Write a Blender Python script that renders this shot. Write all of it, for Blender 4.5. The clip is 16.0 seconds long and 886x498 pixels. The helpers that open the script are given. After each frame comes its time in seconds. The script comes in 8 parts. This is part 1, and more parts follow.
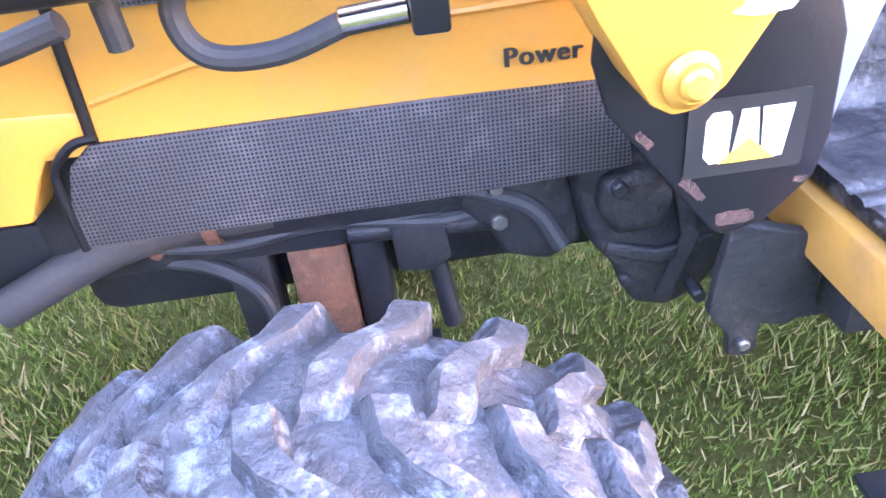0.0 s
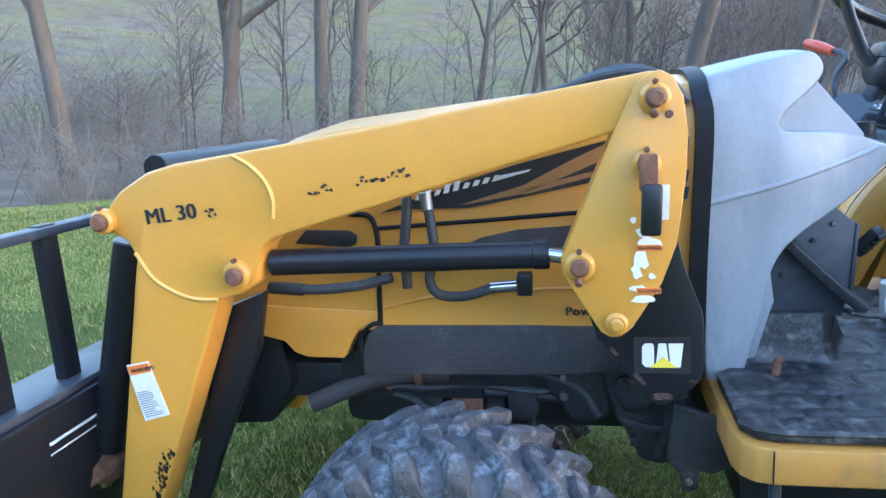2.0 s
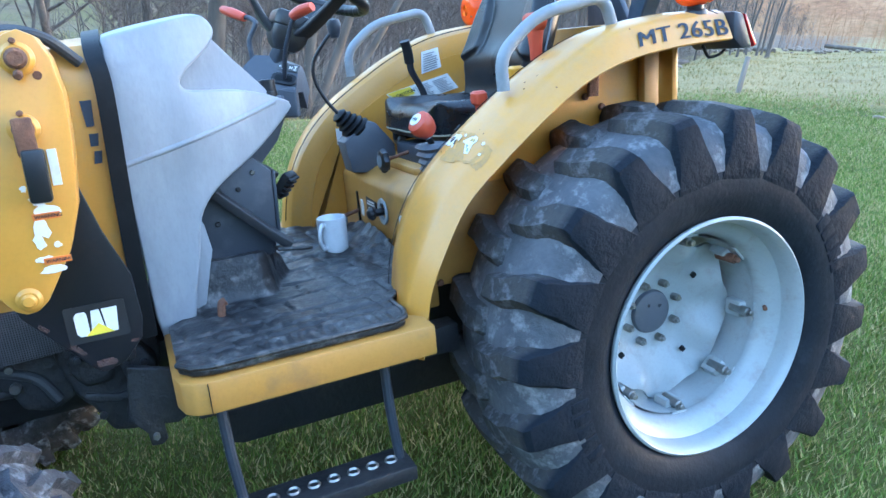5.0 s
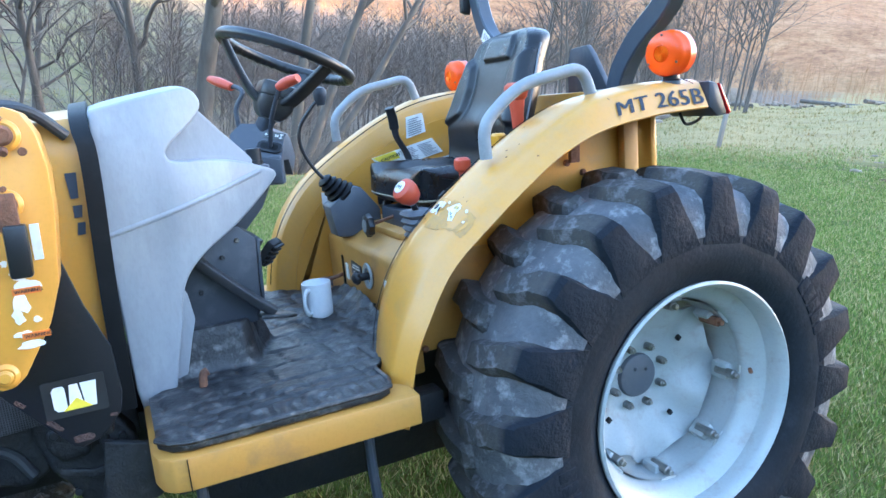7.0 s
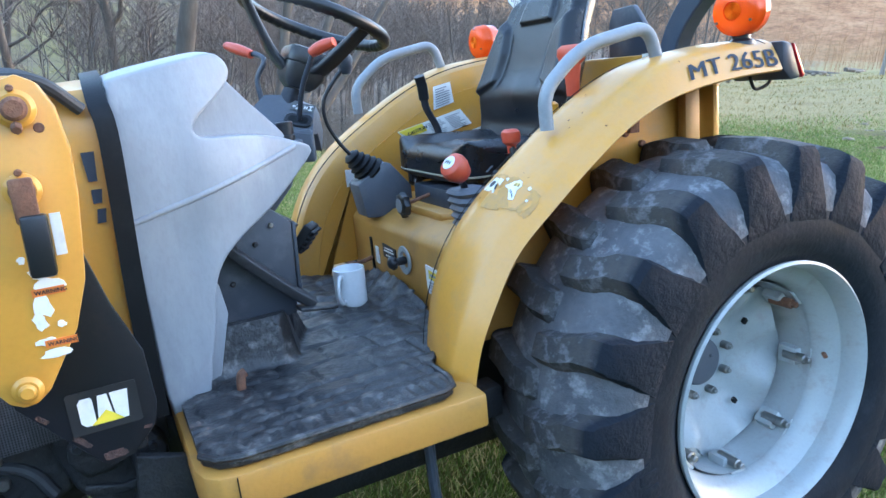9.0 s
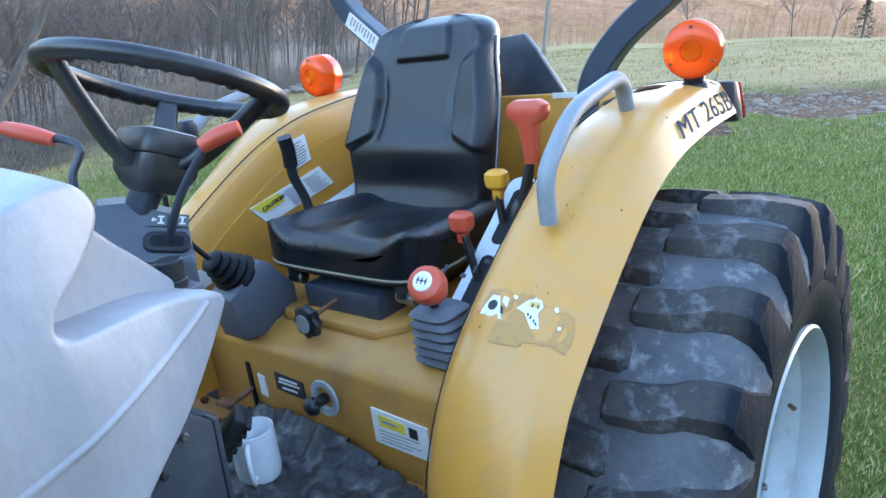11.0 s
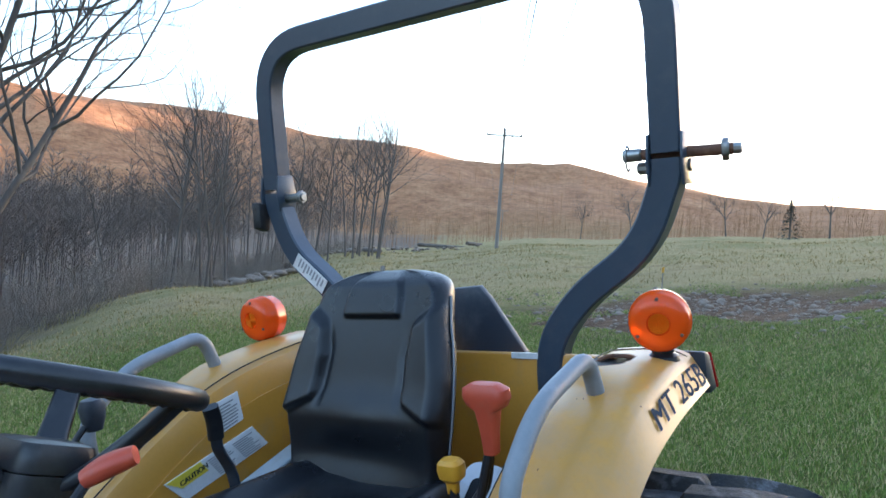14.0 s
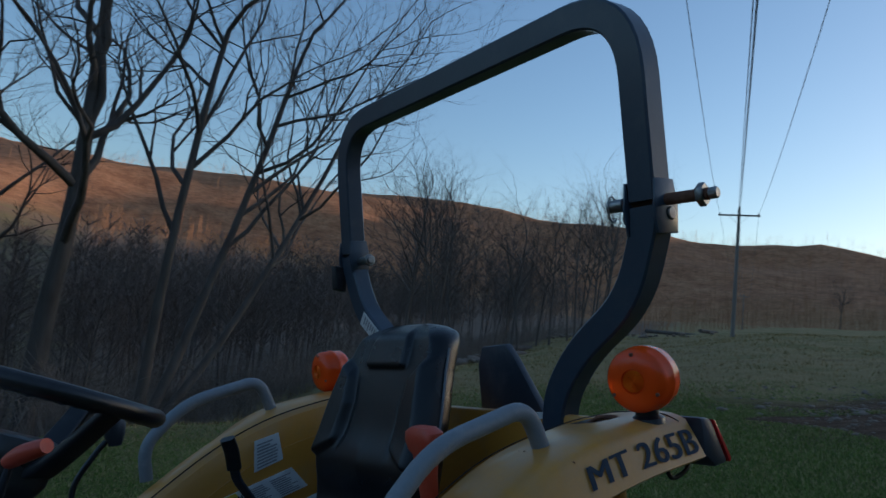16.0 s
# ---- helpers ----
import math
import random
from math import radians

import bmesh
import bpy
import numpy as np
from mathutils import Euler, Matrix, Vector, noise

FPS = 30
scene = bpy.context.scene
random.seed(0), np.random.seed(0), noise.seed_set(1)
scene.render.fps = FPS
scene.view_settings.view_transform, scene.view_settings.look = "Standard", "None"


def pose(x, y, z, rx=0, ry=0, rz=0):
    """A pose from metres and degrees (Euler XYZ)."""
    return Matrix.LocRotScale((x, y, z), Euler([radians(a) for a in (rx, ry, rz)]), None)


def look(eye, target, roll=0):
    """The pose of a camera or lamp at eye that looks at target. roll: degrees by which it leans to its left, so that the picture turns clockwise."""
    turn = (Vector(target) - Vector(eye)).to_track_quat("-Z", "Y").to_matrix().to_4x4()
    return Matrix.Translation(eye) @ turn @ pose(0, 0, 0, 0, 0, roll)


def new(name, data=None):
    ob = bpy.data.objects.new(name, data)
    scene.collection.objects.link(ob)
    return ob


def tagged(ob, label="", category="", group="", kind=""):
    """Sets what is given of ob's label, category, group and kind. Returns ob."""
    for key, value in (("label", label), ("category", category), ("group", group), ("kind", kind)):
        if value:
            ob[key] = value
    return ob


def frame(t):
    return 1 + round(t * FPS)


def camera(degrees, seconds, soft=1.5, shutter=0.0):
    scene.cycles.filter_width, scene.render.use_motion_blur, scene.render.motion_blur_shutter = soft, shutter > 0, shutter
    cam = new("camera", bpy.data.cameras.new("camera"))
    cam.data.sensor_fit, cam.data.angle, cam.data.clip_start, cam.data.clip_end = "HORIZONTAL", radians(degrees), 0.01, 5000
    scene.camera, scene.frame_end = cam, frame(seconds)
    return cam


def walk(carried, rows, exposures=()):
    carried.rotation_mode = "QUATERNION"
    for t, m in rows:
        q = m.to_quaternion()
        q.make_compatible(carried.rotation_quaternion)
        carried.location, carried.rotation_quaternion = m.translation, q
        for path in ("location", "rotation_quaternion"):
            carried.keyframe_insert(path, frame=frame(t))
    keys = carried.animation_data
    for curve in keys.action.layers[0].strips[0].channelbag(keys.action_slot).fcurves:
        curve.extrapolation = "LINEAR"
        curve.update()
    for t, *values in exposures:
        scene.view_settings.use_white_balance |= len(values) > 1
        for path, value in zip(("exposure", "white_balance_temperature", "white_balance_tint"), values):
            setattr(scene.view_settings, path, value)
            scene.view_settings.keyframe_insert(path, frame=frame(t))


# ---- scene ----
cam = camera(64.7, 16.0, 1.5, 0.12)
PATH = [
    (0, (-1.803, -0.854, 1.059), (-1.571, 0.685, -0.197), 4.5),
    (0.5, (-1.724, -1.08, 1.146), (-1.72, 0.655, 0.151), 2.9),
    (1, (-1.701, -1.341, 1.288), (-1.862, 0.488, 0.497), 2.3),
    (1.5, (-1.705, -1.551, 1.363), (-1.939, 0.306, 0.659), 3.5),
    (2, (-1.695, -1.608, 1.375), (-2.016, 0.253, 0.716), 4.0),
    (2.5, (-1.646, -1.64, 1.381), (-1.746, 0.265, 0.782), 5.0),
    (3, (-1.596, -1.638, 1.383), (-1.385, 0.261, 0.791), 5.7),
    (3.5, (-1.555, -1.64, 1.376), (-1.06, 0.201, 0.771), 6.0),
    (4, (-1.509, -1.652, 1.374), (-0.799, 0.121, 0.782), 6.3),
    (4.5, (-1.466, -1.677, 1.373), (-0.619, 0.032, 0.772), 6.1),
    (4.7, (-1.444, -1.702, 1.376), (-0.594, -0.003, 0.751), 6.2),
    (7, (-1.436, -1.698, 1.413), (-0.549, 0.031, 0.938), 5.9),
    (7.5, (-1.428, -1.696, 1.428), (-0.501, 0.025, 1.009), 5.5),
    (8, (-1.431, -1.674, 1.429), (-0.498, 0.05, 1.031), 5.4),
    (8.2, (-1.443, -1.668, 1.413), (-0.55, 0.058, 0.94), 4.9),
    (10.3, (-1.595, -0.97, 1.366), (-0.284, 0.434, 0.808), 2.1),
    (10.5, (-1.604, -0.906, 1.396), (-0.146, 0.356, 0.867), 1.7),
    (11, (-1.577, -0.831, 1.474), (-0.048, 0.352, 0.96), 3.1),
    (11.5, (-1.488, -0.767, 1.566), (0.02, 0.429, 1.022), 5.5),
    (12, (-1.454, -0.702, 1.583), (0.084, 0.475, 1.082), 4.4),
    (12.5, (-1.45, -0.692, 1.58), (0.09, 0.486, 1.09), 4.7),
    (13, (-1.447, -0.686, 1.577), (0.099, 0.482, 1.08), 5.1),
    (13.5, (-1.447, -0.69, 1.59), (0.168, 0.45, 1.285), 5.0),
    (14, (-1.448, -0.732, 1.614), (0.189, 0.416, 1.634), 4.1),
    (14.5, (-1.439, -0.789, 1.618), (0.195, 0.351, 1.786), 4.2),
    (15, (-1.431, -0.816, 1.61), (0.185, 0.348, 1.792), 4.0),
    (15.5, (-1.358, -0.919, 1.602), (0.141, 0.392, 1.786), 3.7),
    (16, (-1.166, -1.094, 1.589), (0.002, 0.516, 1.794), 5.6),
]
EXPOSURES = [(0, 6.12, 5900, 46), (0.5, 5.72, 5350, 34), (1.0, 5.02, 5300, 24), (1.5, 4.5, 5250, 20), (2, 4.25, 5200, 18), (2.5, 4.35, 5050, 17), (4, 4.35, 4950, 13), (4.7, 4.38, 5000, 14), (7, 4.45, 5250, 16), (8.2, 4.2, 5350, 18), (10.3, 4.4, 5500, 18), (10.6, 4.3, 5450, 18), (11, 4.15, 5400, 18), (12.5, 4.05, 5450, 20), (13, 4.05, 5430, 18), (13.5, 4.0, 5350, 17), (14.0, 3.2, 5550, 18), (14.5, 1.92, 6000, 16), (15, 1.05, 5000, 11), (15.5, 0.85, 4850, 10), (16, 0.75, 4900, 12)]

walk(cam, [(t, look(eye, target, roll)) for t, eye, target, roll in PATH], EXPOSURES)

# ---------------------------------------------------------------- light
world = bpy.data.worlds.new("sky")
scene.world = world
world.use_nodes = True
wn, wl = world.node_tree.nodes, world.node_tree.links
wn.clear()
sky = wn.new("ShaderNodeTexSky")
sky.sky_type = "NISHITA"
sky.sun_disc = False
SUN_EL, SUN_AZ = radians(4.5), radians(105.0)
sky.sun_elevation, sky.sun_rotation = SUN_EL, SUN_AZ
sky.altitude, sky.air_density, sky.dust_density, sky.ozone_density = 300, 1.0, 1.2, 1.0
back = wn.new("ShaderNodeBackground")
back.inputs["Strength"].default_value = 0.15
wout = wn.new("ShaderNodeOutputWorld")
wl.new(sky.outputs[0], back.inputs[0])
wl.new(back.outputs[0], wout.inputs[0])

sun = new("sun", bpy.data.lights.new("sun", "SUN"))
sun.data.energy, sun.data.angle, sun.data.color = 5.0, radians(0.6), (1.0, 0.64, 0.36)
# the sky texture's rotation turns clockwise from +y
to_sun = Vector((math.sin(SUN_AZ) * math.cos(SUN_EL), math.cos(SUN_AZ) * math.cos(SUN_EL), math.sin(SUN_EL)))
sun.matrix_world = look((0, 0, 60), Vector((0, 0, 60)) - to_sun)

# ---------------------------------------------------------------- helpers
from mathutils.bvhtree import BVHTree

# the lawn slopes, so the machine leans; its own frame has +x to its rear, -y to its left, z up
LEAN = Matrix(((0.9880, 0.0083, -0.1540, 0), (0.0083, 0.9942, 0.1070, 0), (0.1540, -0.1070, 0.9823, 0), (0, 0, 0, 1)))


def thing(name, label, category, m=LEAN, group="", kind=""):
    ob = new(name)
    ob.matrix_basis = m
    ob.empty_display_size = 0.2
    return tagged(ob, label, category, group, kind)


def part(name, bm, material, parent, label="", smooth=35):
    me = bpy.data.meshes.new(name)
    bmesh.ops.recalc_face_normals(bm, faces=bm.faces)
    if smooth:
        for f in bm.faces:
            f.smooth = True
        lim = radians(smooth)
        for e in bm.edges:
            if len(e.link_faces) == 2 and e.calc_face_angle(0.0) > lim:
                e.smooth = False
    bm.to_mesh(me)
    bm.free()
    ob = new(name, me)
    me.materials.append(material)
    ob.parent = parent
    if label:
        ob["label"] = label
    return ob


def holder(name, parent, label=""):
    ob = new(name)
    ob.parent = parent
    ob.empty_display_size = 0.05
    if label:
        ob["label"] = label
    return ob


def bevelled(bm, w, seg=2, angle=30):
    if w > 0:
        es = [e for e in bm.edges if len(e.link_faces) == 2 and e.calc_face_angle(0.0) > radians(angle)]
        bmesh.ops.bevel(bm, geom=es, offset=w, segments=seg, profile=0.5, affect="EDGES", clamp_overlap=True)
    return bm


def box(c, s, w=0.004, m=None, bm=None, seg=2):
    b = bmesh.new()
    bmesh.ops.create_cube(b, size=1.0)
    bmesh.ops.scale(b, vec=s, verts=b.verts)
    bevelled(b, min(w, min(s) * 0.45), seg)
    bmesh.ops.transform(b, matrix=Matrix.Translation(c) @ (m or Matrix()), verts=b.verts)
    return joined(bm, b)


def joined(bm, b):
    if bm is None:
        return b
    me = bpy.data.meshes.new("tmp")
    b.to_mesh(me)
    b.free()
    bm.from_mesh(me)
    bpy.data.meshes.remove(me)
    return bm


def prism(poly, y0, y1, w=0.004, bm=None, seg=2, axis="y"):
    """A polygon of (x, z) pushed from y0 to y1 (or of (x, y) along z, or of (y, z) along x)."""
    b = bmesh.new()
    put = {"y": lambda p, v: (p[0], v, p[1]), "z": lambda p, v: (p[0], p[1], v), "x": lambda p, v: (v, p[0], p[1])}[axis]
    a = [b.verts.new(put(p, y0)) for p in poly]
    c = [b.verts.new(put(p, y1)) for p in poly]
    b.faces.new(a)
    b.faces.new(c[::-1])
    for i in range(len(poly)):
        j = (i + 1) % len(poly)
        b.faces.new((a[j], a[i], c[i], c[j]))
    bmesh.ops.recalc_face_normals(b, faces=b.faces)
    bevelled(b, w, seg, 25)
    return joined(bm, b)


def curve(points, n=8):
    """Points on a smooth line through the given ones."""
    p = [Vector(q) for q in points]
    if len(p) < 3:
        return p
    e = [2 * p[0] - p[1]] + p + [2 * p[-1] - p[-2]]
    out = []
    for i in range(1, len(e) - 2):
        for k in range(n):
            t = k / n
            out.append(0.5 * (2 * e[i] + (e[i + 1] - e[i - 1]) * t + (2 * e[i - 1] - 5 * e[i] + 4 * e[i + 1] - e[i + 2]) * t * t
                              + (3 * e[i] - e[i - 1] - 3 * e[i + 1] + e[i + 2]) * t ** 3))
    return out + [p[-1]]


def sweep(path, section, bm=None, up=(0, 0, 1), cap=True, scale=None, closed=False):
    """A section of (u, v) carried along a path."""
    b = bmesh.new()
    path = [Vector(p) for p in path]
    n, rings, u = len(path), [], None
    for i, p in enumerate(path):
        if closed:
            d = (path[(i + 1) % n] - path[i - 1]).normalized()
        else:
            d = (path[min(i + 1, n - 1)] - path[max(i - 1, 0)]).normalized()
        if u is None:
            u = d.cross(Vector(up))
            if u.length < 1e-3:
                u = d.cross(Vector((1, 0, 0)))
        u = (u - d * u.dot(d)).normalized()
        v = u.cross(d)
        k = scale[i] if scale else 1.0
        rings.append([b.verts.new(p + (u * s[0] + v * s[1]) * k) for s in section])
    m = len(section)
    for i in range(n if closed else n - 1):
        r, q = rings[i], rings[(i + 1) % n]
        for j in range(m):
            k = (j + 1) % m
            b.faces.new((r[j], r[k], q[k], q[j]))
    if cap and not closed:
        b.faces.new(rings[0][::-1])
        b.faces.new(rings[-1])
    return joined(bm, b)


def circle(r, n=10):
    return [(r * math.cos(2 * math.pi * k / n), r * math.sin(2 * math.pi * k / n)) for k in range(n)]


def roundrect(w, h, r, n=3):
    out = []
    for cx, cy, a in ((w / 2 - r, h / 2 - r, 0), (-w / 2 + r, h / 2 - r, 90), (-w / 2 + r, -h / 2 + r, 180), (w / 2 - r, -h / 2 + r, 270)):
        for k in range(n + 1):
            t = radians(a + 90 * k / n)
            out.append((cx + r * math.cos(t), cy + r * math.sin(t)))
    return out


def tube(points, r, n=8, seg=10, bm=None):
    return sweep(curve(points, n), circle(r, seg), bm)


def rod(a, b, r, seg=16, bm=None, w=0.002):
    q = bmesh.new()
    a, b = Vector(a), Vector(b)
    bmesh.ops.create_cone(q, cap_ends=True, segments=seg, radius1=r, radius2=r, depth=(b - a).length)
    bevelled(q, min(w, r * 0.3), 1, 60)
    bmesh.ops.transform(q, matrix=Matrix.Translation((a + b) / 2) @ (b - a).to_track_quat("Z", "Y").to_matrix().to_4x4(), verts=q.verts)
    return joined(bm, q)


def lathe(profile, seg=48, bm=None, c=(0, 0, 0), axis="y", closed=False):
    """A profile of (radius, along) turned about an axis through c."""
    b = bmesh.new()
    rings = []
    for k in range(seg):
        t = 2 * math.pi * k / seg
        s, q = math.sin(t), math.cos(t)
        rings.append([b.verts.new((c[0] + r * q, c[1] + a, c[2] + r * s) if axis == "y" else
                                  (c[0] + r * q, c[1] + r * s, c[2] + a) if axis == "z" else
                                  (c[0] + a, c[1] + r * q, c[2] + r * s)) for r, a in profile])
    m = len(profile)
    for k in range(seg):
        r, q = rings[k], rings[(k + 1) % seg]
        for j in range(m if closed else m - 1):
            i = (j + 1) % m
            b.faces.new((r[j], r[i], q[i], q[j]))
    bmesh.ops.remove_doubles(b, verts=b.verts, dist=1e-5)
    return joined(bm, b)


def ball(c, s, bm=None, n=12, m=None):
    b = bmesh.new()
    bmesh.ops.create_uvsphere(b, u_segments=n * 2, v_segments=n, radius=1.0)
    bmesh.ops.scale(b, vec=s, verts=b.verts)
    bmesh.ops.transform(b, matrix=Matrix.Translation(c) @ (m or Matrix()), verts=b.verts)
    return joined(bm, b)


def lettering(text, height, m, depth=0.0006, bold=0.0, shear=0.0, bm=None, space=1.0):
    """Words as a thin mesh; m carries (x right, y up) of the text into place."""
    cu = bpy.data.curves.new("tmp", "FONT")
    cu.body, cu.size, cu.extrude, cu.shear, cu.space_character = text, height / 0.72, depth, shear, space
    cu.resolution_u = 3
    ob = bpy.data.objects.new("tmp", cu)
    scene.collection.objects.link(ob)
    me = bpy.data.meshes.new_from_object(ob.evaluated_get(bpy.context.evaluated_depsgraph_get()))
    bpy.data.objects.remove(ob)
    bpy.data.curves.remove(cu)
    b = bmesh.new()
    for k in (-2, -1, 0, 1, 2) if bold else (0,):
        c = bmesh.new()
        c.from_mesh(me)
        bmesh.ops.translate(c, vec=(bold * k / 2, 0, height * 0.004 * k), verts=c.verts)
        joined(b, c)
    bpy.data.meshes.remove(me)
    bmesh.ops.transform(b, matrix=m, verts=b.verts)
    return joined(bm, b)


def side_left(x, y, z, tilt=0.0):
    """For text on a face that looks to -y: read from x towards +x."""
    return Matrix.Translation((x, y, z)) @ Matrix.Rotation(radians(-tilt), 4, "Y") @ Matrix.Rotation(radians(90), 4, "X")


# ---------------------------------------------------------------- materials
def material(name, colour, rough=0.5, metal=0.0, second=None, amount=0.5, scale=8.0, fine=120.0, bump=0.1, bump_scale=150.0,
             dirt=None, dirt_amount=0.0, dirt_scale=5.0, coat=0.0, spec=0.5, top=None, top_amount=0.0, rough_var=0.12, stretch=(1, 1, 1)):
    """A surface with a base colour, a second tone, fine grain, blotches of dirt, dust that lies on what faces up, and fine relief."""
    m = bpy.data.materials.new(name)
    m.use_nodes = True
    n, l = m.node_tree.nodes, m.node_tree.links
    b = n["Principled BSDF"]
    co = n.new("ShaderNodeTexCoord")
    mp = n.new("ShaderNodeMapping")
    mp.inputs["Scale"].default_value = stretch
    l.new(co.outputs["Object"], mp.inputs[0])

    def noise_at(s, detail=6, rough_=0.6):
        t = n.new("ShaderNodeTexNoise")
        t.inputs["Scale"].default_value, t.inputs["Detail"].default_value, t.inputs["Roughness"].default_value = s, detail, rough_
        l.new(mp.outputs[0], t.inputs["Vector"])
        return t

    def ramp(src, a, c):
        r = n.new("ShaderNodeMapRange")
        r.inputs["From Min"].default_value, r.inputs["From Max"].default_value = a, c
        l.new(src, r.inputs["Value"])
        return r.outputs["Result"]

    def times(src, k):
        q = n.new("ShaderNodeMath")
        q.operation = "MULTIPLY"
        l.new(src, q.inputs[0])
        if isinstance(k, (int, float)):
            q.inputs[1].default_value = k
        else:
            l.new(k, q.inputs[1])
        return q.outputs[0]

    def mix(fac, a, c):
        q = n.new("ShaderNodeMix")
        q.data_type = "RGBA"
        l.new(fac, q.inputs["Factor"])
        for sock, v in (("A", a), ("B", c)):
            i = [k for k in q.inputs if k.name == sock and k.type == "RGBA"][0]
            if isinstance(v, tuple):
                i.default_value = (*v, 1.0)
            else:
                l.new(v, i)
        return [k for k in q.outputs if k.type == "RGBA"][0]

    big, small = noise_at(scale), noise_at(fine, 3)
    second = second or tuple(c * 0.8 for c in colour)
    col = mix(times(ramp(big.outputs[0], 0.35, 0.7), amount), colour, second)
    col = mix(times(ramp(small.outputs[0], 0.45, 0.75), 0.25), col, tuple(c * 0.75 for c in colour))
    if dirt:
        d = noise_at(dirt_scale, 10, 0.68)
        col = mix(times(ramp(d.outputs[0], 0.52, 0.68), dirt_amount), col, dirt)
    if top:
        g = n.new("ShaderNodeNewGeometry")
        z = n.new("ShaderNodeSeparateXYZ")
        l.new(g.outputs["Normal"], z.inputs[0])
        d2 = noise_at(dirt_scale * 1.7, 8, 0.65)
        col = mix(times(times(ramp(z.outputs[2], 0.2, 0.9), ramp(d2.outputs[0], 0.35, 0.62)), top_amount), col, top)
    l.new(col, b.inputs["Base Color"])
    rr = n.new("ShaderNodeMapRange")
    rr.inputs["To Min"].default_value, rr.inputs["To Max"].default_value = max(rough - rough_var, 0.03), min(rough + rough_var, 1.0)
    l.new(big.outputs[0], rr.inputs["Value"])
    l.new(rr.outputs["Result"], b.inputs["Roughness"])
    b.inputs["Metallic"].default_value = metal
    b.inputs["Coat Weight"].default_value = coat
    b.inputs["Coat Roughness"].default_value = 0.12
    b.inputs["Specular IOR Level"].default_value = spec
    if bump:
        bp = n.new("ShaderNodeBump")
        bp.inputs["Strength"].default_value, bp.inputs["Distance"].default_value = bump, 0.01
        l.new(noise_at(bump_scale, 4).outputs[0], bp.inputs["Height"])
        l.new(bp.outputs[0], b.inputs["Normal"])
    return m


YELLOW = material("yellow_paint", (0.57, 0.272, 0.036), 0.38, second=(0.51, 0.24, 0.034), amount=0.6, scale=3, bump=0.02, bump_scale=60, dirt=(0.40, 0.24, 0.085), dirt_amount=0.5, dirt_scale=12, coat=0.2, rough_var=0.08, top=(0.45, 0.265, 0.115), top_amount=0.55)
YELLOW_LOADER = material("loader_yellow_paint", (0.57, 0.283, 0.038), 0.40, second=(0.52, 0.255, 0.036), amount=0.6, scale=4, bump=0.03, bump_scale=45, dirt=(0.42, 0.24, 0.06), dirt_amount=0.3, dirt_scale=12, coat=0.1)
YELLOW_LOWER = material("dusty_yellow_paint", (0.46, 0.228, 0.040), 0.46, second=(0.40, 0.205, 0.055), amount=0.7, scale=6, bump=0.05, dirt=(0.25, 0.14, 0.06), dirt_amount=0.6, dirt_scale=9)
BLACK_PAINT = material("black_paint", (0.010, 0.011, 0.015), 0.34, second=(0.014, 0.014, 0.017), bump=0.05, spec=0.36, dirt=(0.05, 0.036, 0.028), dirt_amount=0.3, dirt_scale=7)
DARK_IRON = material("dusty_black_iron", (0.011, 0.012, 0.016), 0.55, second=(0.024, 0.023, 0.025), scale=9, bump=0.3, bump_scale=60, dirt=(0.045, 0.037, 0.032), dirt_amount=0.5, dirt_scale=11, top=(0.05, 0.048, 0.046), top_amount=0.5)
CHARCOAL = material("charcoal_paint", (0.034, 0.040, 0.054), 0.46, second=(0.026, 0.031, 0.043), scale=5, bump=0.04, dirt=(0.16, 0.16, 0.16), dirt_amount=0.25, dirt_scale=11)
ROPS_PAINT = material("dark_grey_paint", (0.043, 0.058, 0.083), 0.36, second=(0.034, 0.046, 0.066), scale=5, bump=0.03, bump_scale=70, coat=0.15, dirt=(0.12, 0.12, 0.12), dirt_amount=0.2, dirt_scale=14)
GREY_PLASTIC = material("grey_plastic", (0.09, 0.098, 0.118), 0.5, second=(0.07, 0.077, 0.093), scale=6, bump=0.08, bump_scale=300, dirt=(0.2, 0.19, 0.18), dirt_amount=0.3, dirt_scale=9)
COWL_GREY = material("chalky_light_grey_plastic", (0.235, 0.25, 0.275), 0.42, second=(0.33, 0.345, 0.365), amount=0.9, scale=7, bump=0.06, bump_scale=120, dirt=(0.42, 0.435, 0.45), dirt_amount=0.35, dirt_scale=9, stretch=(1, 1, 0.45))
HANDLE_GREY = material("scuffed_grey_coating", (0.2, 0.215, 0.235), 0.45, second=(0.28, 0.29, 0.3), scale=12, bump=0.05, dirt=(0.4, 0.4, 0.4), dirt_amount=0.3, dirt_scale=18)
RUBBER = material("dark_sidewall_rubber", (0.013, 0.015, 0.020), 0.48, second=(0.021, 0.024, 0.030), amount=0.9, scale=7, fine=60, bump=0.15, bump_scale=70, dirt=(0.04, 0.045, 0.055), dirt_amount=0.3, dirt_scale=20, spec=0.1)
TREAD = material("dusty_tread_rubber", (0.055, 0.058, 0.066), 0.8, second=(0.12, 0.122, 0.132), amount=0.9, scale=9, fine=60, bump=0.5, bump_scale=50, dirt=(0.29, 0.29, 0.305), dirt_amount=0.8, dirt_scale=17)
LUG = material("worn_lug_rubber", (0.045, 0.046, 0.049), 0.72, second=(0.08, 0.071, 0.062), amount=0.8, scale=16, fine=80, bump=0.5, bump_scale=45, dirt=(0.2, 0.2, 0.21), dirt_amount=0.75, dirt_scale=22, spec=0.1)
